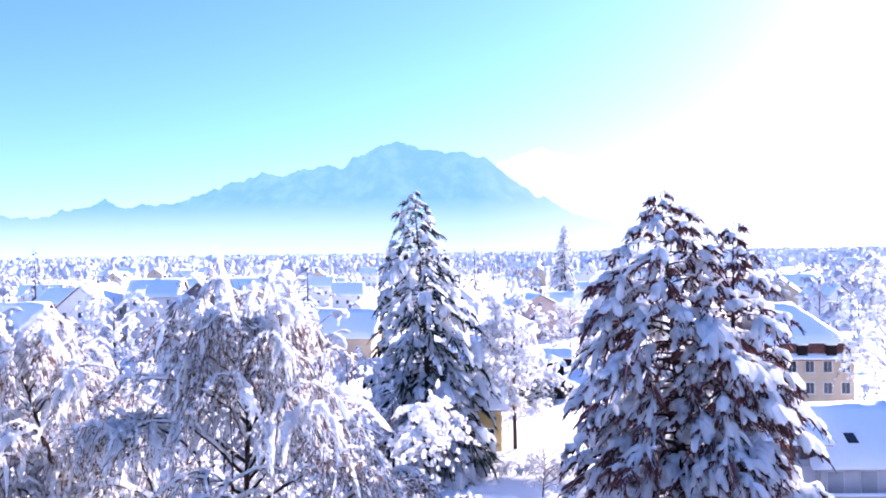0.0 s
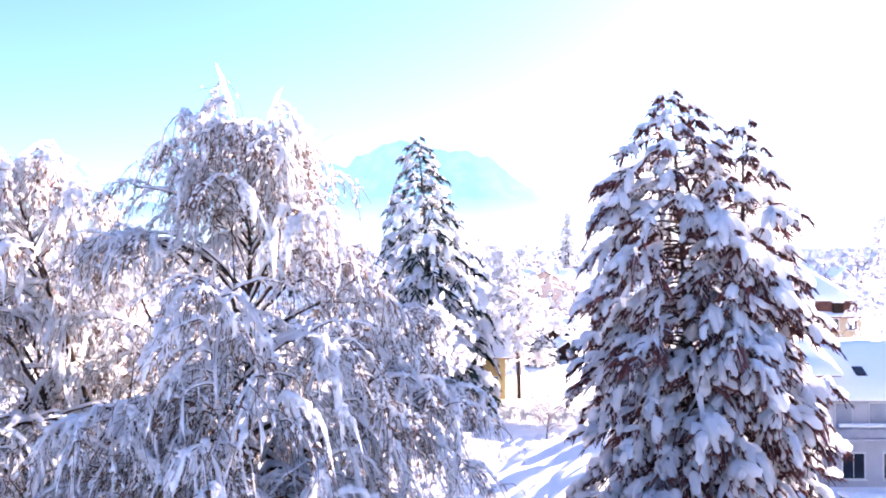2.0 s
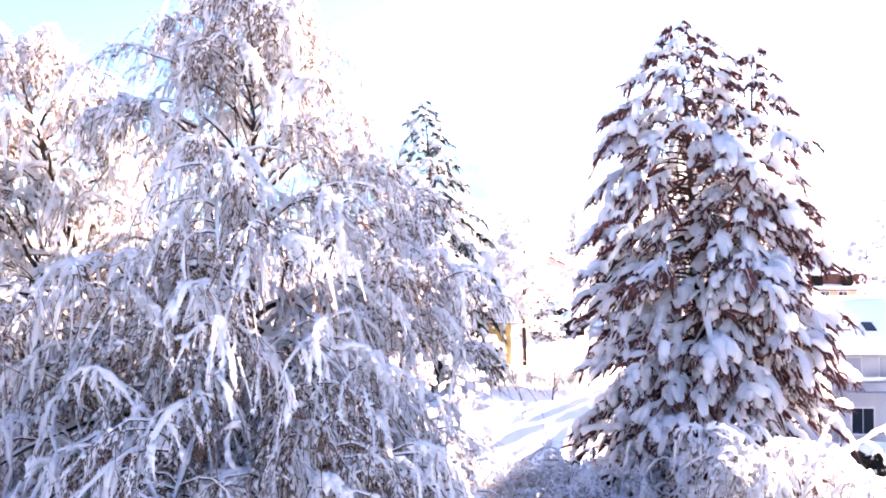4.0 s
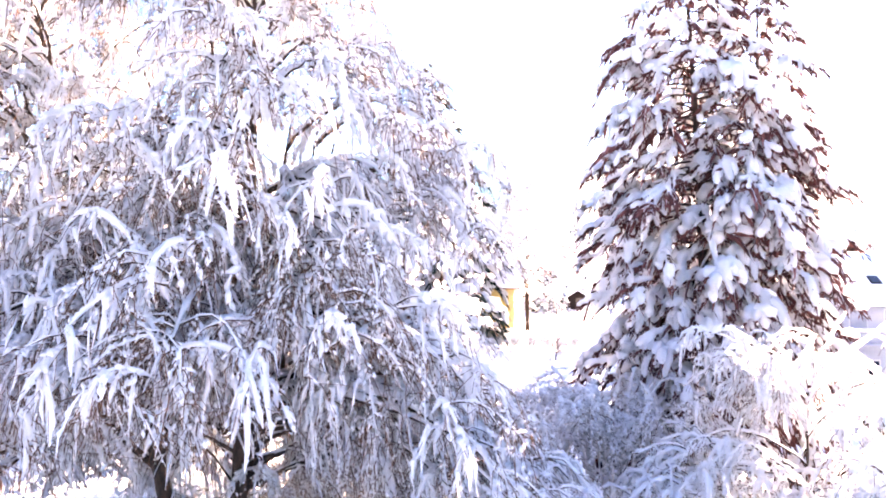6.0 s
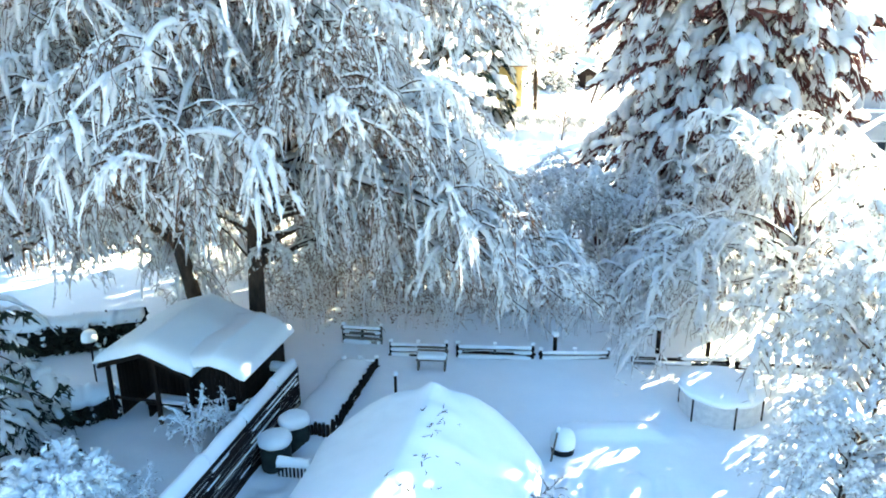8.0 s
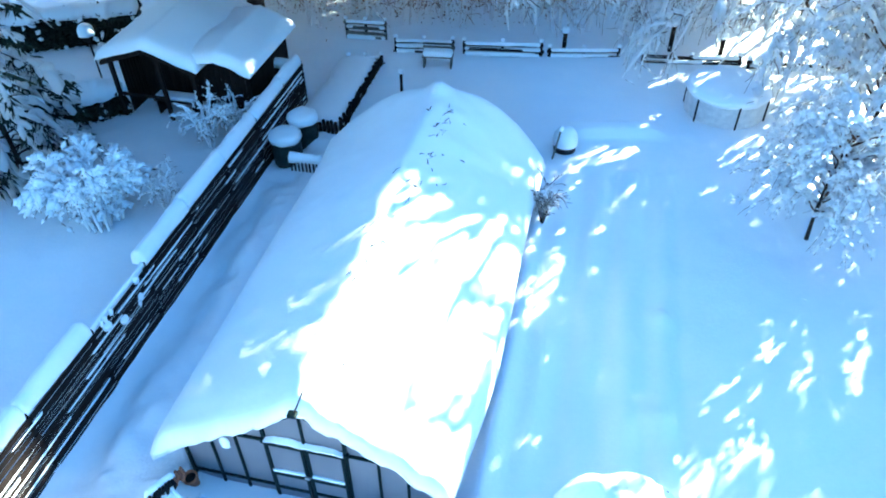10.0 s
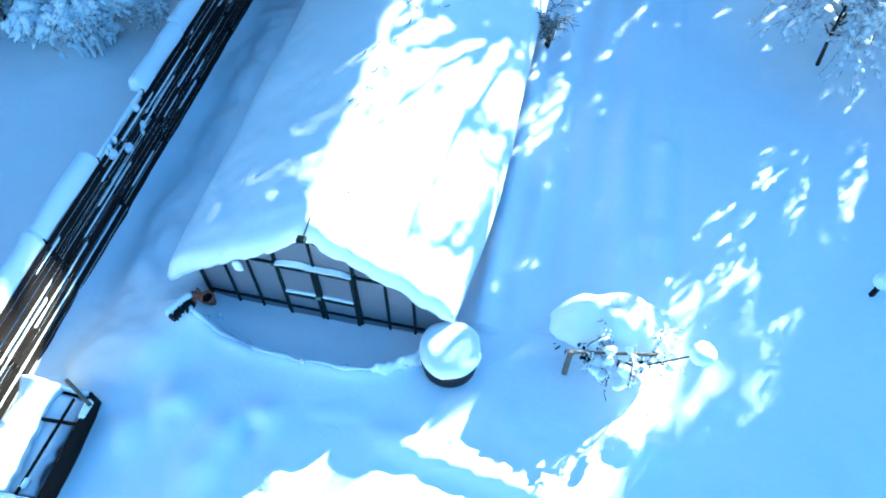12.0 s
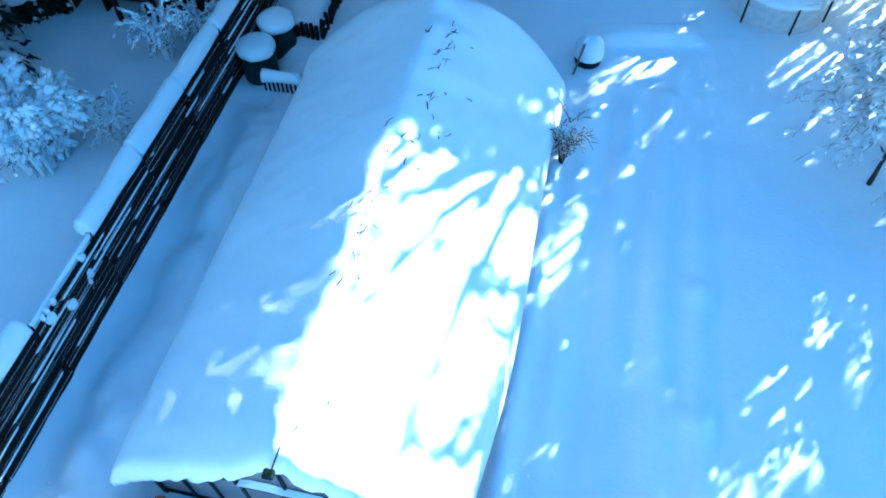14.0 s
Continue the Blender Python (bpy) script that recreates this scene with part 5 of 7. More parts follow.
# added mostly for shade: the four at y 40-44, the hidden last two
for i, (tx, ty, sc) in enumerate(((-9.0, 64.0, 0.9), (-6.5, 66, 0.6), (21.5, 104, 0.5), (26.5, 125, 0.6), (49.9, 80.0, 1.15), (55.0, 84.0, 1.15), (49.5, 70, 0.7), (-9.0, 40.0, 0.95), (-3.5, 43.0, 0.9), (-14.0, 44.0, 0.95), (-19.0, 40.0, 0.9), (-52, 112, 1.0), (-40, 120, 0.9), (13, 128, 0.6), (24.5, 140, 0.6), (31, 150, 0.8), (20, 135, 0.5), (-22, 39, 0.75), (-28, 47, 0.8), (-16.5, 47, 0.7), (-25, 57, 0.8), (-35, 62, 0.9), (-32, 36, 0.7), (-14, 58, 0.7), (21.5, 63, 0.95), (25.5, 76, 1.0))):
    crown_tree("snowy_tree", "leafless tree turned white by thick snow", (white_a, white_b, white_c)[i % 3], pose(tx, ty, gz(tx, ty), 0, 0, 70 * i) @ Matrix.Scale(sc, 4), "white trees")

lawn_tree = crown_tree_meshes(17.6, 4.6, 54, limbs=18, side=6, fine=4, snow=2.0)
for tx, ty, tr, sc in ((7.2, 74.5, 0, 1.0), (5.4, 76.0, 200, 0.95)):
    crown_tree("snowy_tree", "broad leafless tree hung with snow beside the yellow house", lawn_tree, pose(tx, ty, gz(tx, ty), 0, 0, tr) @ Matrix.Scale(sc, 4), "white trees")
for tx, ty, tr, sc in ((11.9, 92.5, 0, 0.85), (10.2, 96.0, 80, 1.0), (13.6, 95.0, 150, 0.5)):
    conifer("young_spruce", "dark young spruce under snow near the shed", small_conifer, pose(tx, ty, gz(tx, ty), 0, 0, tr) @ Matrix.Scale(sc, 4))
copies = np.random.default_rng(77)
protos = [crown_tree("town_tree", "white frosted tree between town houses", crown_tree_meshes(H_, R_, s_, 9, 3, 2, 2.6, True), pose(-200 - 20 * i, 330, 0), "town trees", FAR_FROST_HAZE) for i, (H_, R_, s_) in enumerate(((13, 5.2, 61), (10, 4.6, 62), (16, 5.6, 63)))]
conf = conifer("town_conifer", "dark conifer with frost among the houses", conifer_meshes(18, 4.2, 64, 7, 4, 2, 0.05, snow=1.6, sprigs=1, body=2.6), pose(-65, 175, 0))
for tx, ty, sc in ((-28.8, 150, 1.25), (-171, 300, 1.5), (-24.0, 152, 0.9), (14.0, 330, 1.4)):
    copy_thing(conf, pose(tx, ty, 0, 0, 0, tx * 7) @ Matrix.Scale(sc, 4))
for i in range(260):
    ty = 60 + 800 * copies.random() ** 1.6
    tx = (copies.random() * 1.5 - 0.75) * ty
    if ty < 130 and (-0.13 < tx / ty < 0.25 or tx / ty > 0.3):
        continue
    if min(math.hypot(tx - a, ty - b) for a, b in taken) < 10.5:
        continue
    sc = 0.7 + 0.6 * copies.random()
    copy_thing(conf if i % 16 == 0 else protos[i % 3], pose(tx, ty, 0, 0, 0, 360 * copies.random()) @ Matrix.Scale(sc, 4))
far_trees = np.random.default_rng(78)
m_ = 4500
fy = 700 + 2600 * far_trees.random(m_) ** 1.5
fx = (far_trees.random(m_) * 1.7 - 0.85) * fy
keep_ = vnoise(fx, fy, 140, 4) > 0.42
fx, fy = fx[keep_], fy[keep_]
hh = 8 + 9 * far_trees.random(len(fx))
line = np.zeros((len(fx), 4, 3))
line[:, :, 0], line[:, :, 1] = fx[:, None], fy[:, None]
line[:, :, 2] = hh[:, None] * np.linspace(0, 1, 4)[None]
tagged(part("far_woods", mesh_of("far_woods", *tubes(line, (hh * 0.3)[:, None] * np.array([0.4, 1.0, 0.8, 0.05])[None], 4, 0.35, far_trees)), FAR_FROST_HAZE), "far frosted woods across the plain", "woods", kind="stuff")


# ---- greenhouse ----
AX = math.degrees(GH_AXIS)
gh_z = -0.28
gh = thing("greenhouse", "long green-framed greenhouse with frosted panes under deep snow", "greenhouse", pose(GH[0], GH[1], gh_z, 0, 0, AX))
HW, EAVE, RIDGE, LEN = 2.35, 1.28, 2.78, 10.25       # half width, eaves, ridge and length above its base


def roof_z(u):
    return RIDGE - (RIDGE - EAVE) * abs(u) / HW


def bar(parent, name, a, b, w, mat, label=""):
    """A square bar from a to b."""
    a, b = Vector(a), Vector(b)
    d = b - a
    m = Matrix.Translation(a) @ d.to_track_quat('Z', 'Y').to_matrix().to_4x4()
    return part(name, box(w, w, round(d.length, 3), mat, 0.006), mat, parent, label, m)


for v in (0.0, LEN):
    for u in (-2.35, -1.78, -1.28, -0.72, 0.0, 0.72, 1.28, 1.78, 2.35):
        lo = 1.86 if u == 0.0 else 0.0
        bar(gh, "mullion", (u, v, lo), (u, v, roof_z(u)), 0.06 if abs(u) in (0.72, 2.35) else 0.045, FRAME)
    for s in (-1, 1):
        bar(gh, "gable_rail", (s * 0.72, v, 1.84), (s * 1.47, v, 1.84), 0.05, FRAME)
        bar(gh, "rafter", (s * HW, v, EAVE), (0, v, RIDGE), 0.06, FRAME)
        bar(gh, "side_rail", (s * 0.72, v, 0.44), (s * 2.35, v, 0.44), 0.045, FRAME)
    bar(gh, "sill", (-HW, v, 0.06), (HW, v, 0.06), 0.07, FRAME)
    bar(gh, "lintel", (-0.78, v, 1.86), (0.78, v, 1.86), 0.11, FRAME)
for s in (-1, 1):
    bar(gh, "eaves_rail", (s * HW, 0, EAVE), (s * HW, LEN, EAVE), 0.07, FRAME)
    bar(gh, "sill", (s * HW, 0, 0.06), (s * HW, LEN, 0.06), 0.07, FRAME)
    for i in range(1, 14):
        bar(gh, "mullion", (s * HW, LEN * i / 14, 0.1), (s * HW, LEN * i / 14, EAVE), 0.04, FRAME)
bar(gh, "ridge_rail", (0, 0, RIDGE), (0, LEN, RIDGE), 0.07, FRAME)
# panes between the mullions, following the slope of the gable
us = [-2.35, -1.78, -1.28, -0.72, 0.72, 1.28, 1.78, 2.35]
for v in (0.02, LEN - 0.02):
    for a, b in zip(us[:-1], us[1:]):
        door_gap = a == -0.72
        bm = bmesh.new()
        lo = 1.9 if door_gap else 0.08
        outline = [(a + 0.02, lo), (b - 0.02, lo), (b - 0.02, roof_z(b) - 0.02)] + ([(0, RIDGE - 0.02)] if door_gap else []) + [(a + 0.02, roof_z(a) - 0.02)]
        f = bm.faces.new([bm.verts.new((p, v, q)) for p, q in outline])
        ext = bmesh.ops.extrude_face_region(bm, geom=[f])
        for e in ext["geom"]:
            if isinstance(e, bmesh.types.BMVert):
                e.co.y += 0.012
        bmesh.ops.recalc_face_normals(bm, faces=bm.faces[:])
        part("pane", bm, SHEET, gh)
for s in (-1, 1):
    for i in range(14):
        part("pane", box(0.012, LEN / 14 - 0.05, EAVE - 0.14, SHEET, 0), SHEET, gh, "", pose(s * (HW - 0.01), LEN * (i + 0.5) / 14, 0.1))
# double door
for s in (-1, 1):
    door = part("door", box(0.62, 0.02, 1.74, SHEET, 0), SHEET, gh, "glazed door leaf in a green frame", pose(s * 0.36, -0.03, 0.09))
    for z in (0.0, 0.36, 0.80, 1.70):
        part("door_rail", box(0.68, 0.05, 0.15 if z == 0.80 else 0.07, FRAME, 0.008), FRAME, door, "", pose(0, -0.01, z))
    for w in (-0.32, 0.32):
        part("door_stile", box(0.06, 0.05, 1.76, FRAME, 0.008), FRAME, door, "", pose(w, -0.011, 0))
    part("rail_snow", box(0.6, 0.07, 0.055, ROOF_SNOW, 0.025), ROOF_SNOW, door, "", pose(0, -0.02, 0.94, 0, 2 * s, 0))
part("handle", box(0.10, 0.06, 0.05, STEEL, 0.01), STEEL, gh, "small steel door latch", pose(-0.02, -0.09, 1.0))
# snow ledge above the doors
bm = bmesh.new()
bmesh.ops.create_grid(bm, x_segments=16, y_segments=4, size=0.5)
for v in bm.verts:
    e = v.co.x * 2
    v.co = (v.co.x * 1.40, -0.045 + v.co.y * 0.09, 1.92 + (0.13 * max(0, 1 - ((e + 0.45) / 0.6) ** 2) + 0.085 * max(0, 1 - ((e - 0.45) / 0.5) ** 2)) * (0.6 + 0.5 * v.co.y) + 0.025 * noise.noise((v.co.x * 9, 0, 0)))
bmesh.ops.solidify(bm, geom=bm.faces[:], thickness=0.02)
part("ledge_snow", bm, ROOF_SNOW, gh)


def gh_roof_snow():
    """The thick blanket on the greenhouse roof, rounded over the eaves, with an uneven lip in front."""
    nu, nv = 66, 110
    U, W = np.meshgrid(np.linspace(-1, 1, nu), np.linspace(0, 1, nv))
    half = HW + 0.46 + 0.06 * (W - 0.2) + 0.20 * (U < 0) - 0.30 * (U > 0) * np.clip(1 - W / 0.3, 0, 1) ** 1.5 + 0.07 * (vnoise(W * 10, U * 0 + np.sign(U) * 3, 1.1, 6) - 0.5)
    back = np.clip((W - 0.82) / 0.18, 0, 1)
    half = half * (1 + 0.05 * back)
    XX = U * half
    lip = -0.10 + 0.12 * (vnoise(XX, XX * 0, 0.45, 8) - 0.5) + 0.10 * (vnoise(XX, XX * 0, 0.12, 9) - 0.5) - 0.10 * np.clip(-U, 0, 1) + 0.05 * np.exp(-(XX / 0.3) ** 2)
    end = LEN + 0.36 + 0.22 * np.sin(np.pi * np.abs(U)) - 0.45 * np.abs(U) ** 5 + 0.1 * (vnoise(XX, XX * 0, 0.8, 10) - 0.5)
    YY = lip + (end - lip) * W
    slab = RIDGE - (RIDGE - EAVE) * np.sqrt((XX / HW) ** 2 + 0.0016)
    rim = np.clip(1 - np.maximum(np.abs(U) ** 26, np.maximum(((0.022 - W) / 0.022).clip(0, 1) ** 2, ((W - 0.93) / 0.07).clip(0, 1) ** 2.5)), 0, 1) ** 0.5
    front = np.clip(1 - W / 0.06, 0, 1)
    thick = (0.34 - 0.12 * front * (0.3 + vnoise(XX, XX * 0, 0.6, 14))) + (0.03 + 0.05 * (U > 0)) * np.sin(np.pi * np.abs(U)) * (0.4 + W) + 0.10 * (vnoise(XX, YY, 2.2, 11) - 0.5) + 0.05 * (vnoise(XX, YY, 0.7, 12) - 0.5)
    thick = thick + back ** 1.5 * (0.34 * np.sin(np.pi * np.clip(np.abs(U), 0, 1)) - 0.16 * np.exp(-(U / 0.22) ** 2)) + 0.035 * (vnoise(XX, YY, 0.26, 13) - 0.5) + 0.05 * (vnoise(XX * 0.4, YY, 0.35, 15) - 0.5) * (U > 0)
    bottom = slab + 0.035
    top = bottom + 0.05 + thick * (0.12 + 0.88 * rim) * (1 + 0.18 * np.abs(U) ** 4)
    top = top + 0.22 * np.exp(-(XX / 0.28) ** 2) * np.exp(-((W - 0.965) / 0.03) ** 2)
    low = bottom - 0.14 * np.abs(U) ** 6
    V = np.concatenate([np.stack([XX, YY, top], -1).reshape(-1, 3), np.stack([XX, YY, low], -1).reshape(-1, 3)])
    i = (np.arange(nv - 1)[:, None] * nu + np.arange(nu - 1)[None]).ravel()
    m = nu * nv
    ring = np.r_[np.arange(nu), np.arange(2, nv + 1) * nu - 1, (nv - 1) * nu + np.arange(nu - 2, -1, -1), np.arange(nv - 2, 0, -1) * nu]
    nxt = np.roll(ring, -1)
    return mesh_of("roof_snow", V, np.concatenate([np.stack([i, i + 1, i + nu + 1, i + nu], 1), np.stack([i, i + nu, i + nu + 1, i + 1], 1) + m, np.stack([ring, ring + m, nxt + m, nxt], 1)]))


blanket = gh_roof_snow()
part("roof_snow", blanket, ROOF_SNOW, gh, "thick rounded blanket of snow")
part("ridge_end", box(0.16, 0.14, 0.07, FRAME, 0.02), FRAME, gh, "dark metal end of the ridge rail", pose(0, -0.13, RIDGE + 0.13))
pc = bmesh.new()                                     # a clump that stuck to a pane
bmesh.ops.create_icosphere(pc, subdivisions=2, radius=0.11)
for v in pc.verts:
    v.co = (v.co.x * (1 + 0.5 * noise.noise(v.co * 9)), v.co.y * 0.45, v.co.z * 1.5 * (1 + 0.4 * noise.noise(v.co * 7)))
part("stuck_snow", pc, ROOF_SNOW, gh, "", pose(-1.50, -0.03, 1.55, 0, 12, 0))
# twig litter fallen on the blanket, along a crease beside the ridge
lr = np.random.default_rng(61)
top_v = np.array([v.co for v in blanket.vertices])[:66 * 110]
litter = thing("fallen_twigs", "dark birch twigs fallen on the greenhouse snow", "twigs", pose(GH[0], GH[1], gh_z, 0, 0, AX))
bar(litter, "stick", (0.03, -0.12, RIDGE + 0.20), (0.10, 0.16, RIDGE + 0.42), 0.022, BARK)
bar(litter, "stick", (0.10, 0.16, RIDGE + 0.42), (0.22, 0.42, RIDGE + 0.46), 0.014, BARK)
for i in range(58):
    v_ = (0.5 + 9.0 * lr.random()) if i < 38 else 4.0 + 5.2 * lr.random()
    u_ = 0.22 + 0.10 * math.sin(v_ * 1.3) + 0.05 * (v_ - 3) * (v_ > 5) + lr.normal(0, 0.10 if i < 38 else 0.35)
    z_ = top_v[np.argmin(np.hypot(top_v[:, 0] - u_, top_v[:, 1] - v_)), 2]
    a_, l_ = lr.normal(1.5, 0.7), 0.05 + 0.10 * lr.random()
    p_ = np.stack([u_ + np.cos(a_) * l_ * np.linspace(-1, 1, 4), v_ + np.sin(a_) * l_ * np.linspace(-1, 1, 4) , z_ + 0.012 + 0.012 * lr.random(4)], -1) + lr.normal(0, 0.012, (4, 3))
    part("twig", mesh_of("twig", *tubes(p_[None], np.array([[0.009, 0.011, 0.008, 0.003]]) * (0.7 + 0.6 * lr.random()), 4)), BARK, litter)
for s in (-1, 1):
    for i in range(14):
        a, b = LEN * i / 14, LEN * (i + 1) / 14
        L_ = math.hypot(HW, RIDGE - EAVE)
        part("roof_pane", box(L_ - 0.06, LEN / 14 - 0.03, 0.012, SHEET, 0), SHEET, gh, "",
             pose(s * HW / 2, (a + b) / 2, (EAVE + RIDGE) / 2, 0, s * math.degrees(math.atan2(RIDGE - EAVE, HW)), 0))


# crumbled snow along the broken edge of the bank
cr = np.random.default_rng(71)
ct = thing("crumbled_snow", "crumbled lumps of snow along the trodden way", "snow")
bu = np.linspace(-2.35, 2.2, 70)
bv = np.interp(bu, [p[0] for p in BANK], [p[1] for p in BANK]) + 0.05 * (vnoise(bu, bu * 0, 0.22, 27) - 0.5)
k_ = 70
cu = -2.35 + 4.5 * cr.random(k_)
cv = np.interp(cu, bu, bv) + cr.normal(0.05, 0.06, k_)
ca, cb = math.cos(GH_AXIS), math.sin(GH_AXIS)


def on_ground(u, v, up):
    """Places on the snow from the greenhouse's own axes."""
    px, py = GH[0] + ca * u - cb * v, GH[1] + cb * u + ca * v
    return np.stack([px, py, ground_height(px, py) + up], -1)


sz_ = 0.02 + 0.05 * cr.random(k_) ** 2.2
lump_v, lump_t = blobs(on_ground(cu, cv, sz_ * 0.4), cr.normal(0, 1, (k_, 3)), sz_, cr, 1.3)
part("lumps", mesh_of("lumps", lump_v, None, lump_t), ROOF_SNOW, ct)
crest = on_ground(bu, bv - 0.03, 0.02)
part("crest", mesh_of("crest", *tubes(crest[None], (0.02 + 0.05 * vnoise(bu, bu * 0, 0.3, 28))[None], 6, 0.3, cr)), ROOF_SNOW, ct)


# ---- turned and domed shapes ----
def lathe(profile, segs=24):
    """A turned body from (radius, height) pairs."""
    a = np.arange(segs) * 2 * np.pi / segs
    V = np.array([(r * math.cos(t), r * math.sin(t), z) for r, z in profile for t in a])
    n = len(profile)
    i, j = np.arange(n - 1)[:, None] * segs, np.arange(segs)[None]
    q = np.stack([i + j, i + (j + 1) % segs, i + segs + (j + 1) % segs, i + segs + j], -1).reshape(-1, 4)
    return mesh_of("turned", V, q)


def snow_dome(r, h, seed, flat=0.75):
    """A cap of snow with an uneven edge."""
    s = 28
    rows = []
    for k in np.linspace(0, 1, 9):
        a = np.arange(s) * 2 * np.pi / s
        wob = 1 + 0.10 * (vnoise(np.cos(a) * 2 + 5, np.sin(a) * 2 + 5, 0.8, seed) - 0.5)
        rr = r * np.sin(k * np.pi / 2) ** flat * wob if k < 1 else r * wob
        rows.append(np.stack([rr * np.cos(a), rr * np.sin(a), np.full(s, h * math.cos(k * math.pi / 2) ** 0.8) + 0.03 * (vnoise(rr * np.cos(a), rr * np.sin(a), 0.3, seed) - 0.5)], -1))
    rows.append(rows[-1] * np.array([0.97, 0.97, 1]) - (0, 0, 0.08))
    rows.append(rows[-1] * np.array([0.02, 0.02, 1]))
    V = np.concatenate(rows)
    i, j = np.arange(len(rows) - 1)[:, None] * s, np.arange(s)[None]
    q = np.stack([i + j, i + s + j, i + s + (j + 1) % s, i + (j + 1) % s], -1).reshape(-1, 4)
    return mesh_of("snow_dome", V, q)


# ---- plank fence on the left boundary ----
def snow_strip(length, width, height, seed, gaps=0.0, step=0.06):
    """A lumpy ridge of snow along y, broken where gaps are wanted."""
    rng = np.random.default_rng(seed)
    n = max(8, int(length / step))
    y = np.linspace(0, length, n)
    r = 0.72 + 0.55 * vnoise(y, y * 0, 0.55, seed) + 0.22 * (vnoise(y, y * 0, 0.17, seed + 1) - 0.5)
    r = np.clip(r, 0.2, 1.4)
    if gaps:
        r = np.where(vnoise(y, y * 0, 1.1, seed + 2) < gaps, 0.08, r)
    r[0] = r[-1] = 0.1
    a = np.linspace(0, np.pi, 7)
    prof = np.stack([np.cos(a), np.sin(a)], -1)
    side = 0.25 * width * (vnoise(y, y * 0, 0.8, seed + 4) - 0.5)
    V = np.stack([np.outer(r, prof[:, 0]) * width / 2 + side[:, None], np.repeat(y[:, None], 7, 1), np.outer(r, prof[:, 1]) * height - 0.01], -1)
    V[:, 0, 2] -= 0.04 * r
    V[:, -1, 2] -= 0.05 * r
    i = np.arange(n - 1)[:, None] * 7
    j = np.arange(7)[None]
    q = np.stack([i + j, i + 7 + j, i + 7 + (j + 1) % 7, i + (j + 1) % 7], -1).reshape(-1, 4)
    return mesh_of("snow_strip", V.reshape(-1, 3), q)


F_FOOT, F_YAW = (-9.30, -0.6), -10.0
fence = thing("plank_fence", "dark brown horizontal plank fence capped with snow", "fence", pose(F_FOOT[0], F_FOOT[1], -0.1, 0, 0, F_YAW))
F_H = 1.46
fr = np.random.default_rng(3)
POSTS = [-0.5 + 2.05 * i for i in range(11)] + [21.5]
for v in POSTS:
    part("post", box(0.09, 0.09, F_H + 0.32, PLANK), PLANK, fence, "", pose(-0.075, v, -0.3))
for v0, v1 in zip(POSTS[:-1], POSTS[1:]):
    for b in range(-2, 9):
        part("plank", box(0.024, round(v1 - v0 - 0.012, 3), 0.144, PLANK, 0.006), PLANK, fence, "", pose(0.002 * fr.normal(), (v0 + v1) / 2, 0.05 + 0.152 * b + 0.006 * fr.normal(), fr.normal() * 0.25, 6 + 2.0 * fr.normal(), 0))


def snow_roll(length, width, height, seed):
    """One smooth roll of snow on a fence bay, swelling and curling over at both posts."""
    n, m = 34, 12
    t = np.linspace(0, 1, n)
    a = np.linspace(-0.25, np.pi + 0.25, m)
    end = np.clip(np.minimum(t, 1 - t) / 0.05, 0, 1) ** 0.5
    swell = 1 + 0.20 * np.exp(-(np.minimum(t, 1 - t) / 0.06) ** 2) + 0.22 * (vnoise(t * length, t * 0, 0.7, seed) - 0.5) + 0.08 * (vnoise(t * length, t * 0, 0.2, seed + 1) - 0.5)
    r = (0.05 + 0.95 * end) * swell
    side = 0.12 * width * (vnoise(t * length, t * 0, 0.9, seed + 2) - 0.5)
    V = np.stack([np.outer(r, np.cos(a)) * width / 2 + side[:, None], np.repeat((t * length)[:, None], m, 1), np.outer(r, np.sin(a)) * height], -1)
    i, j = np.arange(n - 1)[:, None] * m, np.arange(m)[None]
    return mesh_of("snow_roll", V.reshape(-1, 3), np.stack([i + j, i + m + j, i + m + (j + 1) % m, i + (j + 1) % m], -1).reshape(-1, 4))


for i, (v0, v1) in enumerate(zip(POSTS[:-1], POSTS[1:])):
    if i == 5:                                       # here the cap has slid off: only crumbs are left
        for c in range(8):
            part("snow_lump", snow_dome(0.04 + 0.07 * fr.random(), 0.05 + 0.06 * fr.random(), 50 + c), ROOF_SNOW, fence, "", pose(0.03 + 0.02 * c / 15, v0 + 0.1 + 1.8 * fr.random(), F_H - 0.02 - (0.152 * int(5 * fr.random() ** 2)), 0, 18, 0))
        part("thin_cap", snow_strip(v1 - v0, 0.09, 0.07, 46, 0.3, 0.05), ROOF_SNOW, fence, "", pose(-0.05, v0, F_H))
        continue
    part("snow_cap", snow_roll(v1 - v0 + 0.10, 0.36 + 0.03 * fr.random(), 0.26 + 0.05 * fr.random(), 80 + 3 * i), ROOF_SNOW, fence, "rounded roll of snow", pose(-0.20, v0 - 0.05, F_H - 0.03))
for b in range(1, 9):
    part("ledge_snow", snow_strip(21.6, 0.016, 0.012, 20 + b, 0.62, 0.05), ROOF_SNOW, fence, "", pose(0.026, -0.2, 0.05 + 0.152 * b - 0.016))
# end panel that turns to the cabin
fence_end = thing("fence_panel", "short plank panel joining fence and cabin", "fence", pose(-5.72, 20.6, -0.1, 0, 0, F_YAW + 90))
for b in range(5):
    part("plank", box(0.026, 1.6, 0.16, PLANK, 0.006), PLANK, fence_end, "", pose(0, 0.8, 0.1 + 0.24 * b))
part("post", box(0.1, 0.1, 1.34, PLANK), PLANK, fence_end, "", pose(0.06, 0.02, 0))
part("post", box(0.1, 0.1, 1.34, PLANK), PLANK, fence_end, "", pose(0.06, 1.55, 0))
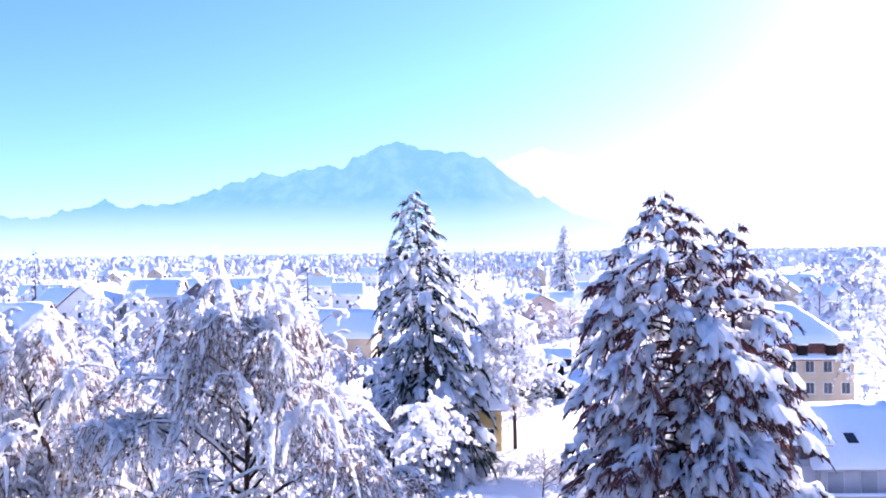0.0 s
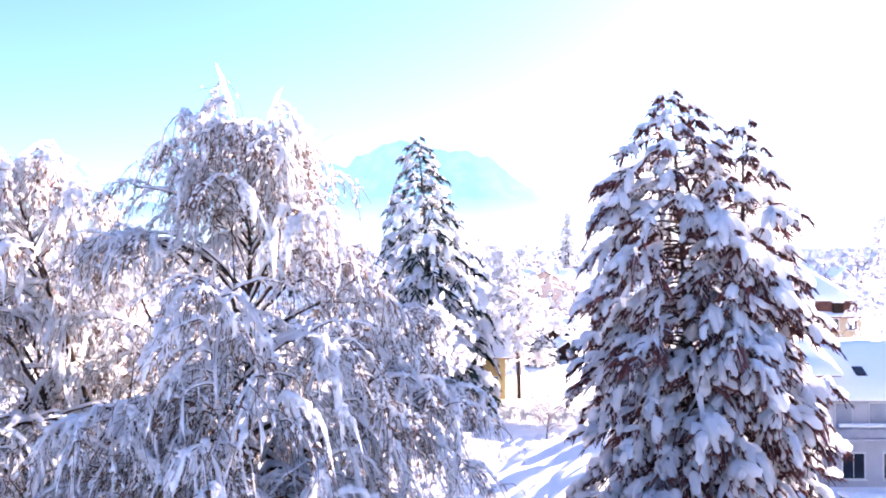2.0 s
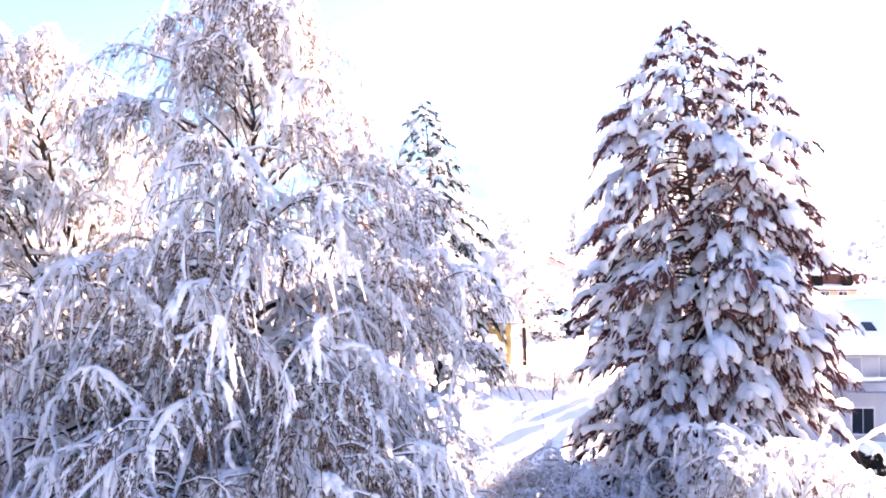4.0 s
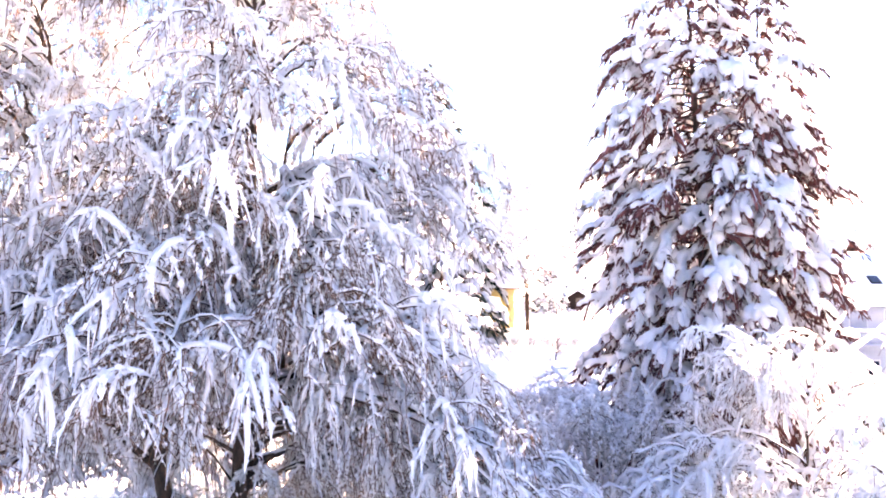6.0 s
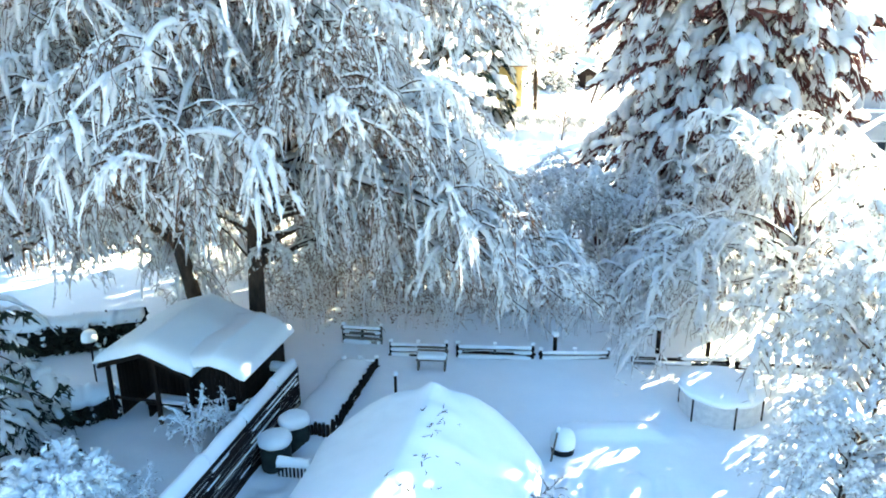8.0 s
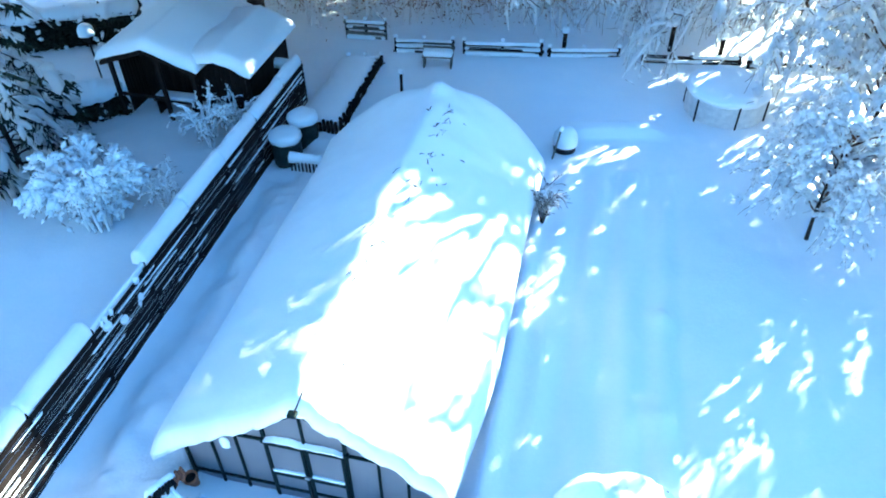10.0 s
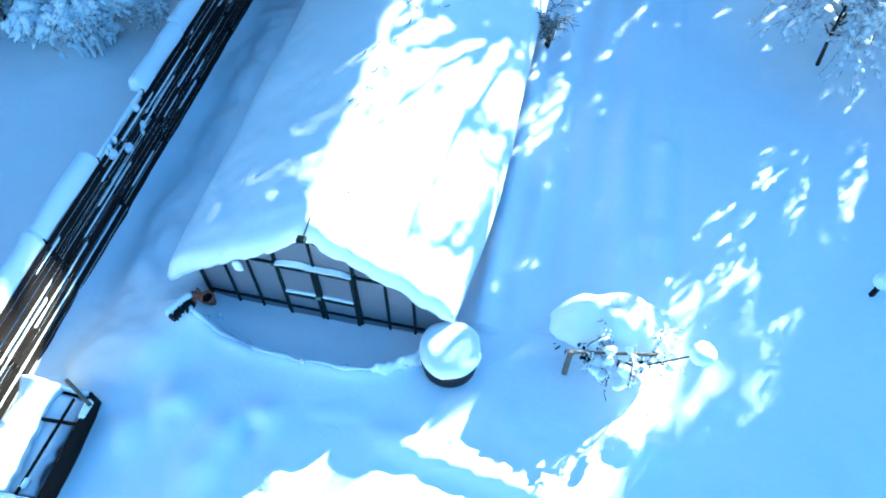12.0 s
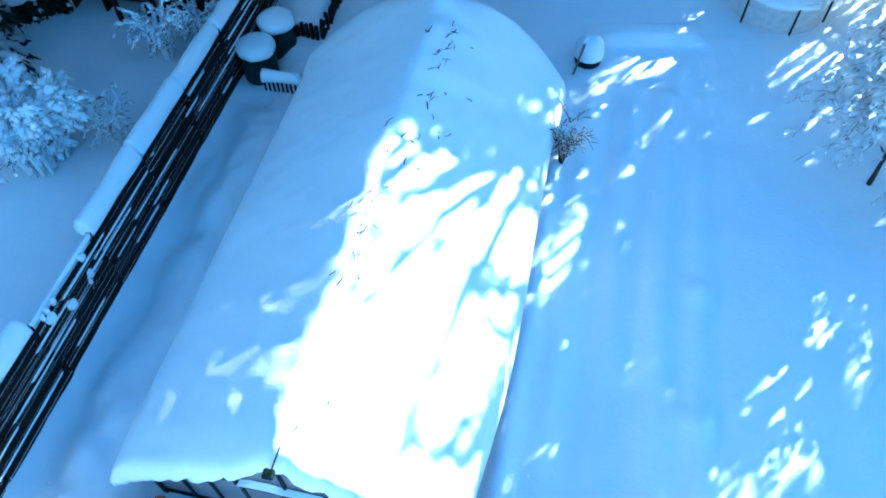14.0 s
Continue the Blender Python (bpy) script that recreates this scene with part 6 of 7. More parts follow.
part("snow_cap", snow_strip(1.6, 0.32, 0.2, 14), ROOF_SNOW, fence_end, "", pose(0.03, 0, 1.3))

# ---- cabin ----
cab = thing("garden_cabin", "dark timber garden cabin with open porch and deep roof snow", "shed", pose(-9.55, 19.0, gz(-9.5, 20), 0, 0, AX))


def boards(parent, x0, x1, y, z0, z1, mat, axis="x", step=0.16):
    """Upright boards, each its own piece, from x0 to x1."""
    k = max(1, round((x1 - x0) / step))
    st = (x1 - x0) / k
    for i in range(k):
        c = x0 + st * (i + 0.5)
        sh = box(st - 0.012, 0.028, z1 - z0, mat, 0.005)
        m = pose(c, y, z0) if axis == "x" else pose(y, c, z0, 0, 0, 90)
        part("board", sh, mat, parent, "", m)


boards(cab, -1.5, 1.15, 1.35, 0.0, 2.1, CABIN_WOOD)                 # wall behind the porch
boards(cab, -1.5, 2.7, 3.3, 0.0, 1.95, CABIN_WOOD)                   # rear
boards(cab, 1.1, 2.7, 0.45, 0.0, 1.85, CABIN_WOOD)                   # annex front
for xw in (-1.5, 2.7):
    boards(cab, 0.45 if xw > 0 else 0.3, 3.3, xw, 0.0, 2.0, CABIN_WOOD, "y")
boards(cab, 0.45, 1.35, 1.12, 0.0, 2.0, CABIN_WOOD, "y")
for px in (-1.6, 0.0, 1.1):
    part("porch_post", box(0.12, 0.12, 2.1, CABIN_WOOD), CABIN_WOOD, cab, "", pose(px, 0.05, 0))
part("porch_rail", box(1.6, 0.06, 0.1, CABIN_WOOD), CABIN_WOOD, cab, "", pose(-0.8, 0.05, 0.72))


def gable_roof(name, x0, x1, y0, y1, zl, zr, zt, thick, lift, mat, soft, seed, lab=""):
    """A roof slab with its ridge along y, its own height at each eave."""
    nu, nv = 41, 40
    U, W = np.meshgrid(np.linspace(0, 1, nu), np.linspace(0, 1, nv))
    xm = (x0 + x1) / 2
    XX, YY = x0 + (x1 - x0) * U, y0 + (y1 - y0) * W
    ZZ = np.where(XX < xm, zl + (zt - zl) * (XX - x0) / (xm - x0), zr + (zt - zr) * (x1 - XX) / (x1 - xm)) + lift
    top = ZZ + thick
    if soft:
        rim = np.clip(1 - np.maximum(np.abs(U * 2 - 1) ** 10, np.abs(W * 2 - 1) ** 12), 0, 1) ** 0.5
        YY = YY + 0.12 * (vnoise(XX, XX * 0, 0.4, seed) - 0.5) * (np.abs(W * 2 - 1) > 0.9)
        top = ZZ + 0.04 + thick * rim * (0.85 + 0.4 * (vnoise(XX, YY, 1.3, seed) - 0.5))
    V = np.concatenate([np.stack([XX, YY, top], -1).reshape(-1, 3), np.stack([XX, YY, ZZ], -1).reshape(-1, 3)])
    i = (np.arange(nv - 1)[:, None] * nu + np.arange(nu - 1)[None]).ravel()
    m = nu * nv
    ring = np.r_[np.arange(nu), np.arange(2, nv + 1) * nu - 1, (nv - 1) * nu + np.arange(nu - 2, -1, -1), np.arange(nv - 2, 0, -1) * nu]
    nxt = np.roll(ring, -1)
    q = np.concatenate([np.stack([i, i + 1, i + nu + 1, i + nu], 1), np.stack([i, i + nu, i + nu + 1, i + 1], 1) + m, np.stack([ring, ring + m, nxt + m, nxt], 1)])
    part(name, mesh_of(name, V, q, smooth=soft), mat, cab, lab)


gable_roof("roof", -1.65, 1.4, -0.30, 4.0, 2.0, 1.90, 2.5, 0.07, 0.0, CABIN_WOOD, False, 1)
gable_roof("annex_roof", 1.0, 2.95, -0.05, 3.4, 2.0, 1.80, 2.2, 0.07, 0.0, CABIN_WOOD, False, 1)
gable_roof("roof_snow", -1.75, 1.5, -0.40, 4.1, 2.0, 1.90, 2.5, 0.36, 0.075, ROOF_SNOW, True, 2, "deep smooth roof snow")
gable_roof("roof_snow", 0.95, 3.05, -0.15, 3.5, 2.0, 1.80, 2.2, 0.36, 0.08, ROOF_SNOW, True, 3, "deep smooth roof snow")
for s, x0, x1, zl, zt in ((1, -1.65, -0.12, 2.0, 2.51), (-1, 1.4, -0.12, 1.90, 2.51)):
    bar(cab, "bargeboard", (x0, -0.32, zl - 0.04), (x1, -0.32, zt - 0.04), 0.09, CABIN_WOOD)
cab_bench = thing("bench", "dark wooden bench with a cushion of snow in the cabin porch", "bench", pose(-9.45, 19.55, gz(-9.4, 19.5), 0, 0, AX))
part("seat", box(1.4, 0.45, 0.06, PLANK), PLANK, cab_bench, "", pose(0, 0, 0.45))
for s in (-1, 1):
    part("leg", box(0.07, 0.4, 0.45, PLANK), PLANK, cab_bench, "", pose(s * 0.6, 0, 0))
part("seat_snow", box(1.35, 0.42, 0.14, ROOF_SNOW, 0.05), ROOF_SNOW, cab_bench, "", pose(0, 0, 0.51))


# ---- small things of the garden ----
def barrel(name, label, x, y, r, h, cap, mat, seed, cat="barrel"):
    t = thing(name, label, cat, pose(x, y, gz(x, y) - 0.06))
    part("body", lathe([(0.02, 0), (r * 0.86, 0), (r * 0.95, h * 0.15), (r, h * 0.5), (r * 0.97, h * 0.85), (r * 1.02, h * 0.96), (r * 1.02, h), (r * 0.94, h), (r * 0.9, h * 0.8), (0.02, h * 0.8)]), mat, t)
    part("snow_cap", snow_dome(r * 1.08, cap, seed), ROOF_SNOW, t, "", pose(0, 0, h))
    return t


barrel("rain_barrel", "dark green rain barrel with a cap of snow", -5.60, 17.50, 0.45, 0.98, 0.22, BARREL, 3)
barrel("rain_barrel", "dark green rain barrel behind the first, snow-capped", -5.26, 18.45, 0.43, 0.98, 0.24, BARREL, 4)
barrel("water_tub", "round black tub heaped with snow beside the greenhouse", -0.44, 5.36, 0.52, 0.62, 0.26, TUB, 5, "tub")
barrel("planter_tub", "dark planter tub with a high snow cap", 2.66, 17.9, 0.34, 0.36, 0.44, TUB, 6, "tub")

stake = thing("stake", "leaning wooden stake beside the tub", "stake", pose(2.25, 17.4, gz(2.25, 17.4) - 0.1, 0, 9, 0))
part("pole", box(0.05, 0.05, 1.15, GREY_WOOD), GREY_WOOD, stake)
part("snow_cap", snow_dome(0.06, 0.08, 8), ROOF_SNOW, stake, "", pose(0, 0, 1.15))
gpost = thing("garden_post", "lone dark wooden post standing in the snow", "post", pose(-2.41, 20.5, gz(-2.41, 20.5) - 0.1))
part("pole", box(0.09, 0.09, 1.25, PLANK), PLANK, gpost)
part("snow_cap", snow_dome(0.08, 0.1, 8), ROOF_SNOW, gpost, "", pose(0, 0, 1.25))

# low picket piece by the barrels
pick = thing("picket_edging", "low dark picket edging topped with snow", "edging", pose(-5.30, 16.62, 0.06, 0, 0, -8))
for i in range(9):
    part("picket", box(0.05, 0.03, 0.46, PLANK, 0.006), PLANK, pick, "", pose(i * 0.11, 0, -0.12))
part("rail", box(1.0, 0.03, 0.05, PLANK, 0.006), PLANK, pick, "", pose(0.44, 0.03, 0.18))
part("snow_cap", snow_strip(1.05, 0.3, 0.2, 31), ROOF_SNOW, pick, "", pose(0.97, 0.05, 0.3, 0, 0, 90))

# raised bed edged with upright logs
bed = thing("raised_bed", "raised bed edged with short upright logs, full of snow", "garden bed", pose(-4.95, 18.7, gz(-5, 19), 0, 0, AX))
br_ = np.random.default_rng(12)
LOG = lathe([(0.005, 0), (0.055, 0), (0.058, 0.25), (0.055, 0.52), (0.045, 0.55), (0.005, 0.55)], 8)
LOG.materials.append(PLANK)
for i in range(36):
    part("log", LOG, GREY_WOOD, bed, "", pose(0.75 + 0.01 * br_.normal(), 0.15 + i * 0.128, -0.08 + 0.05 * br_.normal(), 0, 3 * br_.normal(), 0))
for i in range(11):
    part("log", LOG, GREY_WOOD, bed, "", pose(-0.65 + i * 0.128, 0.08, -0.08 + 0.04 * br_.normal()))
part("bed_snow", snow_roll(4.7, 1.42, 0.20, 33), ROOF_SNOW, bed, "", pose(0.0, 0.1, 0.26))

# back boundary: stacked boards, compost frames and rails in the snow
def rail_stack(name, label, x, y, yaw, L_, n, seed, gap=0.2):
    t = thing(name, label, "rail fence", pose(x, y, gz(x, y) - 0.20, 0, 0, yaw), "rail fences at the garden end")
    rr = np.random.default_rng(seed)
    for i in range(n):
        part("rail", box(L_, 0.05, 0.12, GREY_WOOD if seed == 1 else PLANK, 0.012), PLANK, t, "", pose(L_ / 2 + 0.03 * rr.normal(), 0.02 * rr.normal(), 0.14 + gap * i, 2 * rr.normal(), 1.2 * rr.normal(), 0))
        part("rail_snow", snow_strip(L_ * 0.95, 0.12, 0.07, seed * 7 + i, 0.36), ROOF_SNOW, t, "", pose(L_ * 0.975, 0, 0.26 + gap * i, 0, 0, 90))
    for px in (0.06, L_ / 2, L_ - 0.06):
        p_ = part("post", box(0.10, 0.10, 0.20 + gap * n, PLANK), PLANK, t, "", pose(px, 0.09, 0))
        part("snow_cap", snow_dome(0.08, 0.05, seed), ROOF_SNOW, p_, "", pose(0, 0, 0.20 + gap * n))
    return t


rail_stack("compost_frame", "grey slatted compost frame filled with snow", -4.95, 25.3, -6, 1.6, 4, 1)
rail_stack("compost_frame", "grey slatted compost frame half buried in snow", -4.6, 23.2, 4, 1.3, 2, 3)
rail_stack("rail_fence", "low weathered rail fence under snow", -3.0, 24.2, -3, 2.2, 3, 5)
rail_stack("rail_fence", "dark rail fence with snow on each rail", -0.5, 24.0, -2, 2.9, 3, 2)
rail_stack("rail_fence", "dark rail fence beneath the birch twigs", 2.6, 23.9, 1, 2.6, 2, 4)
rail_stack("rail_fence", "dark low rail fence before the willow bush", 5.9, 23.6, -1, 3.5, 2, 6, 0.18)
rail_stack("rail_fence", "dark low rail fence before the willow bush", 9.6, 23.4, -3, 4.0, 2, 8, 0.18)
gbench = thing("garden_bench", "old slatted garden bench buried in snow", "bench", pose(-1.35, 23.2, gz(-1.3, 23.2) - 0.05, 0, 0, -4))
for i in range(4):
    part("slat", box(1.1, 0.08, 0.03, GREY_WOOD, 0.006), GREY_WOOD, gbench, "", pose(0, -0.15 + 0.1 * i, 0.42))
for i in range(3):
    part("back_slat", box(1.1, 0.03, 0.08, GREY_WOOD, 0.006), GREY_WOOD, gbench, "", pose(0, 0.22, 0.5 + 0.12 * i))
for s in (-1, 1):
    part("leg", box(0.06, 0.45, 0.42, GREY_WOOD), GREY_WOOD, gbench, "", pose(s * 0.48, 0, 0))
part("seat_snow", box(1.05, 0.4, 0.2, ROOF_SNOW, 0.08), ROOF_SNOW, gbench, "", pose(0, 0, 0.45))
for sx, sy, hh_ in ((7.1, 24.6, 1.15), (3.2, 24.3, 0.95), (8.9, 24.4, 0.8)):
    p_ = thing("wood_post", "weathered dark post with a snow knob", "post", pose(sx, sy, gz(sx, sy) - 0.1), "posts at the garden end")
    part("pole", box(0.14, 0.14, hh_, PLANK, 0.02), PLANK, p_)
    part("snow_cap", snow_dome(0.13, 0.14, 5), ROOF_SNOW, p_, "", pose(0, 0, hh_))

# trampoline
tr_ = thing("trampoline", "round trampoline covered by snow, with a white net skirt", "trampoline", pose(7.95, 20.3, gz(7.95, 20.3) - 0.05))
part("mat_snow", snow_dome(1.30, 0.24, 9, 0.6), ROOF_SNOW, tr_, "", pose(0, 0, 0.88))
part("rim", lathe([(1.22, 0.84), (1.25, 0.84), (1.26, 0.86), (1.25, 0.89), (1.22, 0.89), (1.22, 0.84)], 40), TUB, tr_, "dark steel rim")
part("net", lathe([(1.22, 0.08), (1.24, 0.4), (1.21, 0.84)], 40), NET, tr_)
for i in range(6):
    a = i * math.pi / 3 + 0.55
    part("leg", box(0.05, 0.05, 0.85, TUB), TUB, tr_, "", pose(1.26 * math.cos(a), 1.26 * math.sin(a), 0))

# rose bush with a heaped snow cap beside the greenhouse
rose = thing("rose_bush", "dry rose bush on a post frame heaped with snow", "bush", pose(2.5, 5.15, gz(2.5, 5.15)))
rm = shrub_meshes(1.0, 0.95, 71, stems=22, side=6, fine=3, arch=1.0, snow=0.8, thick=0.03, twig_r=0.008)
tagged(part("stemwork", rm[0], BARK, rose, "", pose(0.15, 0.5, 0)), kind="stuff")
tagged(part("twig_snow", rm[1], ROOF_SNOW, rose, "", pose(0.15, 0.5, 0)), kind="stuff")


def snow_mound(w, d, h, seed):
    """One low, lumpy heap with an uneven rim and a rounded underside."""
    k, m = 18, 48
    a = np.arange(m) * 2 * np.pi / m
    rim = 1 + 0.30 * (vnoise(np.cos(a) * 1.6 + 9, np.sin(a) * 1.6 + 9, 0.9, seed) - 0.5) + 0.16 * (vnoise(np.cos(a) * 4 + 9, np.sin(a) * 4 + 9, 0.8, seed + 1) - 0.5)
    rows = []
    for q in np.linspace(0.02, 1, k):
        px, py = q * rim * np.cos(a) * w / 2, q * rim * np.sin(a) * d / 2
        rows.append(np.stack([px, py, h * (1 - q ** 2.6) ** 0.55 * (0.72 + 0.56 * vnoise(px + 5, py + 5, 0.42, seed)) + 0.05 * (vnoise(px, py, 0.14, seed + 2) - 0.5)], -1))
    rows.append(rows[-1] * np.array([0.93, 0.93, 1]) - (0, 0, 0.10))
    rows.append(rows[-1] * np.array([0.02, 0.02, 1]) + (0, 0, 0.03))
    i, j = np.arange(len(rows) - 1)[:, None] * m, np.arange(m)[None]
    return mesh_of("snow_mound", np.concatenate(rows), np.stack([i + j, i + m + j, i + m + (j + 1) % m, i + (j + 1) % m], -1).reshape(-1, 4))


part("heaped_snow", snow_mound(2.0, 1.35, 0.55, 21), ROOF_SNOW, rose, "", pose(0.0, 0.85, 0.50, -5, 3, 0))
part("heaped_snow", snow_mound(0.9, 0.7, 0.32, 33), ROOF_SNOW, rose, "", pose(0.75, 0.55, 0.42, 0, 8, 20))
rl = np.random.default_rng(35)
for i in range(16):
    part("snow_tuft", snow_dome(0.05 + 0.07 * rl.random(), 0.06, i), ROOF_SNOW, rose, "", pose(-0.6 + 1.7 * rl.random(), -0.25 + 0.45 * rl.random(), 0.45 + 0.45 * rl.random(), 20 * rl.normal(), 20 * rl.normal(), 0))
part("snow_ball", snow_dome(0.21, 0.16, 23), ROOF_SNOW, rose, "", pose(1.27, -0.08, 1.32))
part("post", box(0.09, 0.09, 1.0, GREY_WOOD), GREY_WOOD, rose, "", pose(-0.84, 0.12, -0.1))
part("rail", box(1.5, 0.05, 0.05, GREY_WOOD), GREY_WOOD, rose, "", pose(-0.1, 0.12, 0.84))
bar(rose, "shoot", (0.5, 0.0, 0.7), (1.25, -0.08, 1.33), 0.025, BARK)
lv = np.random.default_rng(9)
k = 220
c = np.stack([np.where(lv.random(k) < 0.65, lv.normal(0.45, 0.22, k), lv.normal(-0.35, 0.25, k)), lv.normal(0.32, 0.16, k), 0.30 + 0.42 * lv.random(k)], -1)
d1, d2 = lv.normal(0, 0.028, (k, 3)), lv.normal(0, 0.028, (k, 3))
part("dry_leaves", mesh_of("dry_leaves", np.stack([c - d1, c - d2, c + d1, c + d2], 1).reshape(-1, 3), np.arange(k * 4).reshape(-1, 4), smooth=False), HEDGE_LEAF, rose)

# shrub growing against the greenhouse side
climber = shrub("climber", "dark leafless climber against the greenhouse side", shrub_meshes(1.1, 0.5, 73, 18, 6, 3, 0.5, 0.5), pose(1.75, 14.3, gz(1.75, 14.3)), stem_mat=BARK)

# cold frames near the fence
for cx, cy, cyaw, cw, cl in ((-7.35, 3.55, -10, 1.15, 1.9),):
    cf = thing("cold_frame", "dark plank cold frame with a slab of snow", "cold frame", pose(cx, cy, gz(cx, cy) - 0.05, 0, 0, cyaw))
    for s in (-1, 1):
        part("side_plank", box(0.05, cl, 0.5, PLANK), PLANK, cf, "", pose(s * cw / 2, 0, 0))
        part("end_plank", box(cw - 0.05, 0.05, 0.5, PLANK), PLANK, cf, "", pose(0, s * cl / 2, 0))
    part("cross_bar", box(cw - 0.05, 0.06, 0.06, PLANK), PLANK, cf, "", pose(0.02, 0.35, 0.46, 0, 3, 4))
    part("lath", box(0.05, cl * 0.9, 0.05, PLANK), PLANK, cf, "", pose(cw * 0.20, -0.05, 0.44, 2, 0, -5))
    part("loose_lath", box(0.07, 0.75, 0.05, GREY_WOOD), GREY_WOOD, cf, "", pose(cw * 0.30, cl / 2 - 0.05, 0.52, 0, 4, 62))
    fl = np.random.default_rng(64)
    for e in range(4):
        rim_snow = snow_strip((cl, cl, cw, cw)[e] * 0.9, 0.11, 0.07, 65 + e, 0.42, 0.04)
        part("rim_snow", rim_snow, ROOF_SNOW, cf, "", (pose(cw / 2, -cl * 0.45, 0.49), pose(-cw / 2, -cl * 0.45, 0.49), pose(cw * 0.45, cl / 2, 0.49, 0, 0, 90), pose(cw * 0.45, -cl / 2, 0.49, 0, 0, 90))[e])
    part("bar_snow", snow_strip(cl * 0.8, 0.10, 0.06, 70, 0.4, 0.04), ROOF_SNOW, cf, "", pose(cw * 0.20, -cl * 0.42, 0.48, 0, 0, -5))
    part("snow_slab", snow_strip(cl * 1.02, cw * 0.62, 0.34, 61), ROOF_SNOW, cf, "", pose(-cw * 0.28, -cl / 2, 0.5))
    part("inner_snow", snow_strip(cl - 0.08, cw - 0.1, 0.16, 72), ROOF_SNOW, cf, "", pose(0, -cl / 2 + 0.04, 0.27))

# stack of roof tiles and a flowerpot by the greenhouse corner
ts = thing("tile_stack", "row of old clay tiles leaning under snow", "tile stack", pose(-5.36, 6.12, gz(-5.36, 6.12) - 0.03, 0, 0, 50))
tr = np.random.default_rng(43)
for i in range(12):
    tile_mat = CLAY if i > 7 else TUB
    part("tile", box(0.042, 0.15 + 0.05 * tr.random(), 0.13 + 0.05 * tr.random(), tile_mat, 0.008), tile_mat, ts, "", pose(-0.34 + i * 0.058, 0.03 * tr.normal(), 0, 4 * tr.normal(), 24 + 6 * tr.normal(), 6 * tr.normal()))
part("snow_cap", snow_strip(0.60, 0.15, 0.12, 41, 0.0, 0.04), ROOF_SNOW, ts, "", pose(0.22, 0.09, 0.10, 0, 0, 90))
pot = thing("flower_pot", "terracotta flower pot standing in the greenhouse corner", "flower pot", pose(-5.10, 6.52, gz(-5.10, 6.52) - 0.03, 8, -6, 0))
part("body", lathe([(0.01, 0), (0.08, 0), (0.12, 0.24), (0.14, 0.24), (0.14, 0.30), (0.11, 0.30), (0.10, 0.24), (0.01, 0.22)], 18), CLAY, pot)
part("soil", lathe([(0.005, 0.0), (0.10, 0.0), (0.10, 0.015), (0.005, 0.03)], 14), TUB, pot, "dark soil", pose(0, 0, 0.235))

# crumbled snow that slid off the roof, between the low bank and the tub
def crumbled_snow(name, label, x0, y0, x1, y1, width, height, seed):
    rr = np.random.default_rng(seed)
    L_ = math.hypot(x1 - x0, y1 - y0)
    n, m = max(12, int(L_ / 0.035)), 11
    t_ = np.linspace(0, 1, n)
    a_ = np.linspace(0, np.pi, m)
    T_, A_ = np.meshgrid(t_, a_, indexing="ij")
    rough = 0.55 + 0.7 * vnoise(T_ * L_, A_ * 0.25, 0.16, seed) + 0.35 * (vnoise(T_ * L_, A_ * 0.25, 0.06, seed + 1) - 0.5)
    r_ = rough * np.clip(np.minimum(T_, 1 - T_) / 0.12, 0.05, 1) ** 0.6
    xs, ys = x0 + (x1 - x0) * T_, y0 + (y1 - y0) * T_
    nx_, ny_ = -(y1 - y0) / L_, (x1 - x0) / L_
    xs, ys = xs + nx_ * np.cos(A_) * width / 2 * r_, ys + ny_ * np.cos(A_) * width / 2 * r_
    zs = ground_height(xs, ys) + np.sin(A_) * height * r_ - 0.02
    o = np.array([(x0 + x1) / 2, (y0 + y1) / 2, gz((x0 + x1) / 2, (y0 + y1) / 2)])
    i_, j_ = np.arange(n - 1)[:, None] * m, np.arange(m - 1)[None]
    heap = thing(name, label, "snow heap", pose(*o))
    part("crust", mesh_of("crust", np.stack([xs, ys, zs], -1).reshape(-1, 3) - o, np.stack([i_ + j_, i_ + m + j_, i_ + m + j_ + 1, i_ + j_ + 1], -1).reshape(-1, 4)), ROOF_SNOW, heap)
    for q_ in range(7):
        t1, s1, c1 = rr.random(), (rr.random() - 0.5) * width * 1.5, 0.025 + 0.04 * rr.random()
        bx_, by_ = x0 + (x1 - x0) * t1 + nx_ * s1, y0 + (y1 - y0) * t1 + ny_ * s1
        lumpy = bmesh.new()
        bmesh.ops.create_icosphere(lumpy, subdivisions=1, radius=c1)
        for v in lumpy.verts:
            v.co *= 1 + 0.35 * noise.noise(v.co * 30 + Vector((q_, seed, 0)))
        part("snow_lump", lumpy, ROOF_SNOW, heap, "", pose(bx_ - o[0], by_ - o[1], gz(bx_, by_) + 0.4 * c1 - o[2]))


crumbled_snow("snow_heap", "crumbled heap of slid snow against the black tub", -1.86, 5.10, -0.84, 5.46, 0.30, 0.24, 91)
crumbled_snow("snow_heap", "low broken crest of snow by the greenhouse corner", -5.02, 6.22, -4.15, 5.62, 0.15, 0.12, 93)

# neighbour's garden: white shrubs, hedge, bird house pole
n1 = shrub_meshes(1.9, 1.2, 81, stems=34, side=11, fine=4, arch=0.6, snow=2.7, thick=0.02, spread=0.4, shoot=0.16)
shrub("shrub", "round shrub thick with snow beside the fence", n1, pose(-9.75, 14.0, gz(-9.75, 14)), snow_mat=ROOF_SNOW, group="neighbour's shrubs")
n2 = shrub_meshes(1.3, 0.8, 82, stems=16, side=7, fine=3, arch=0.4, snow=1.3, thick=0.02)
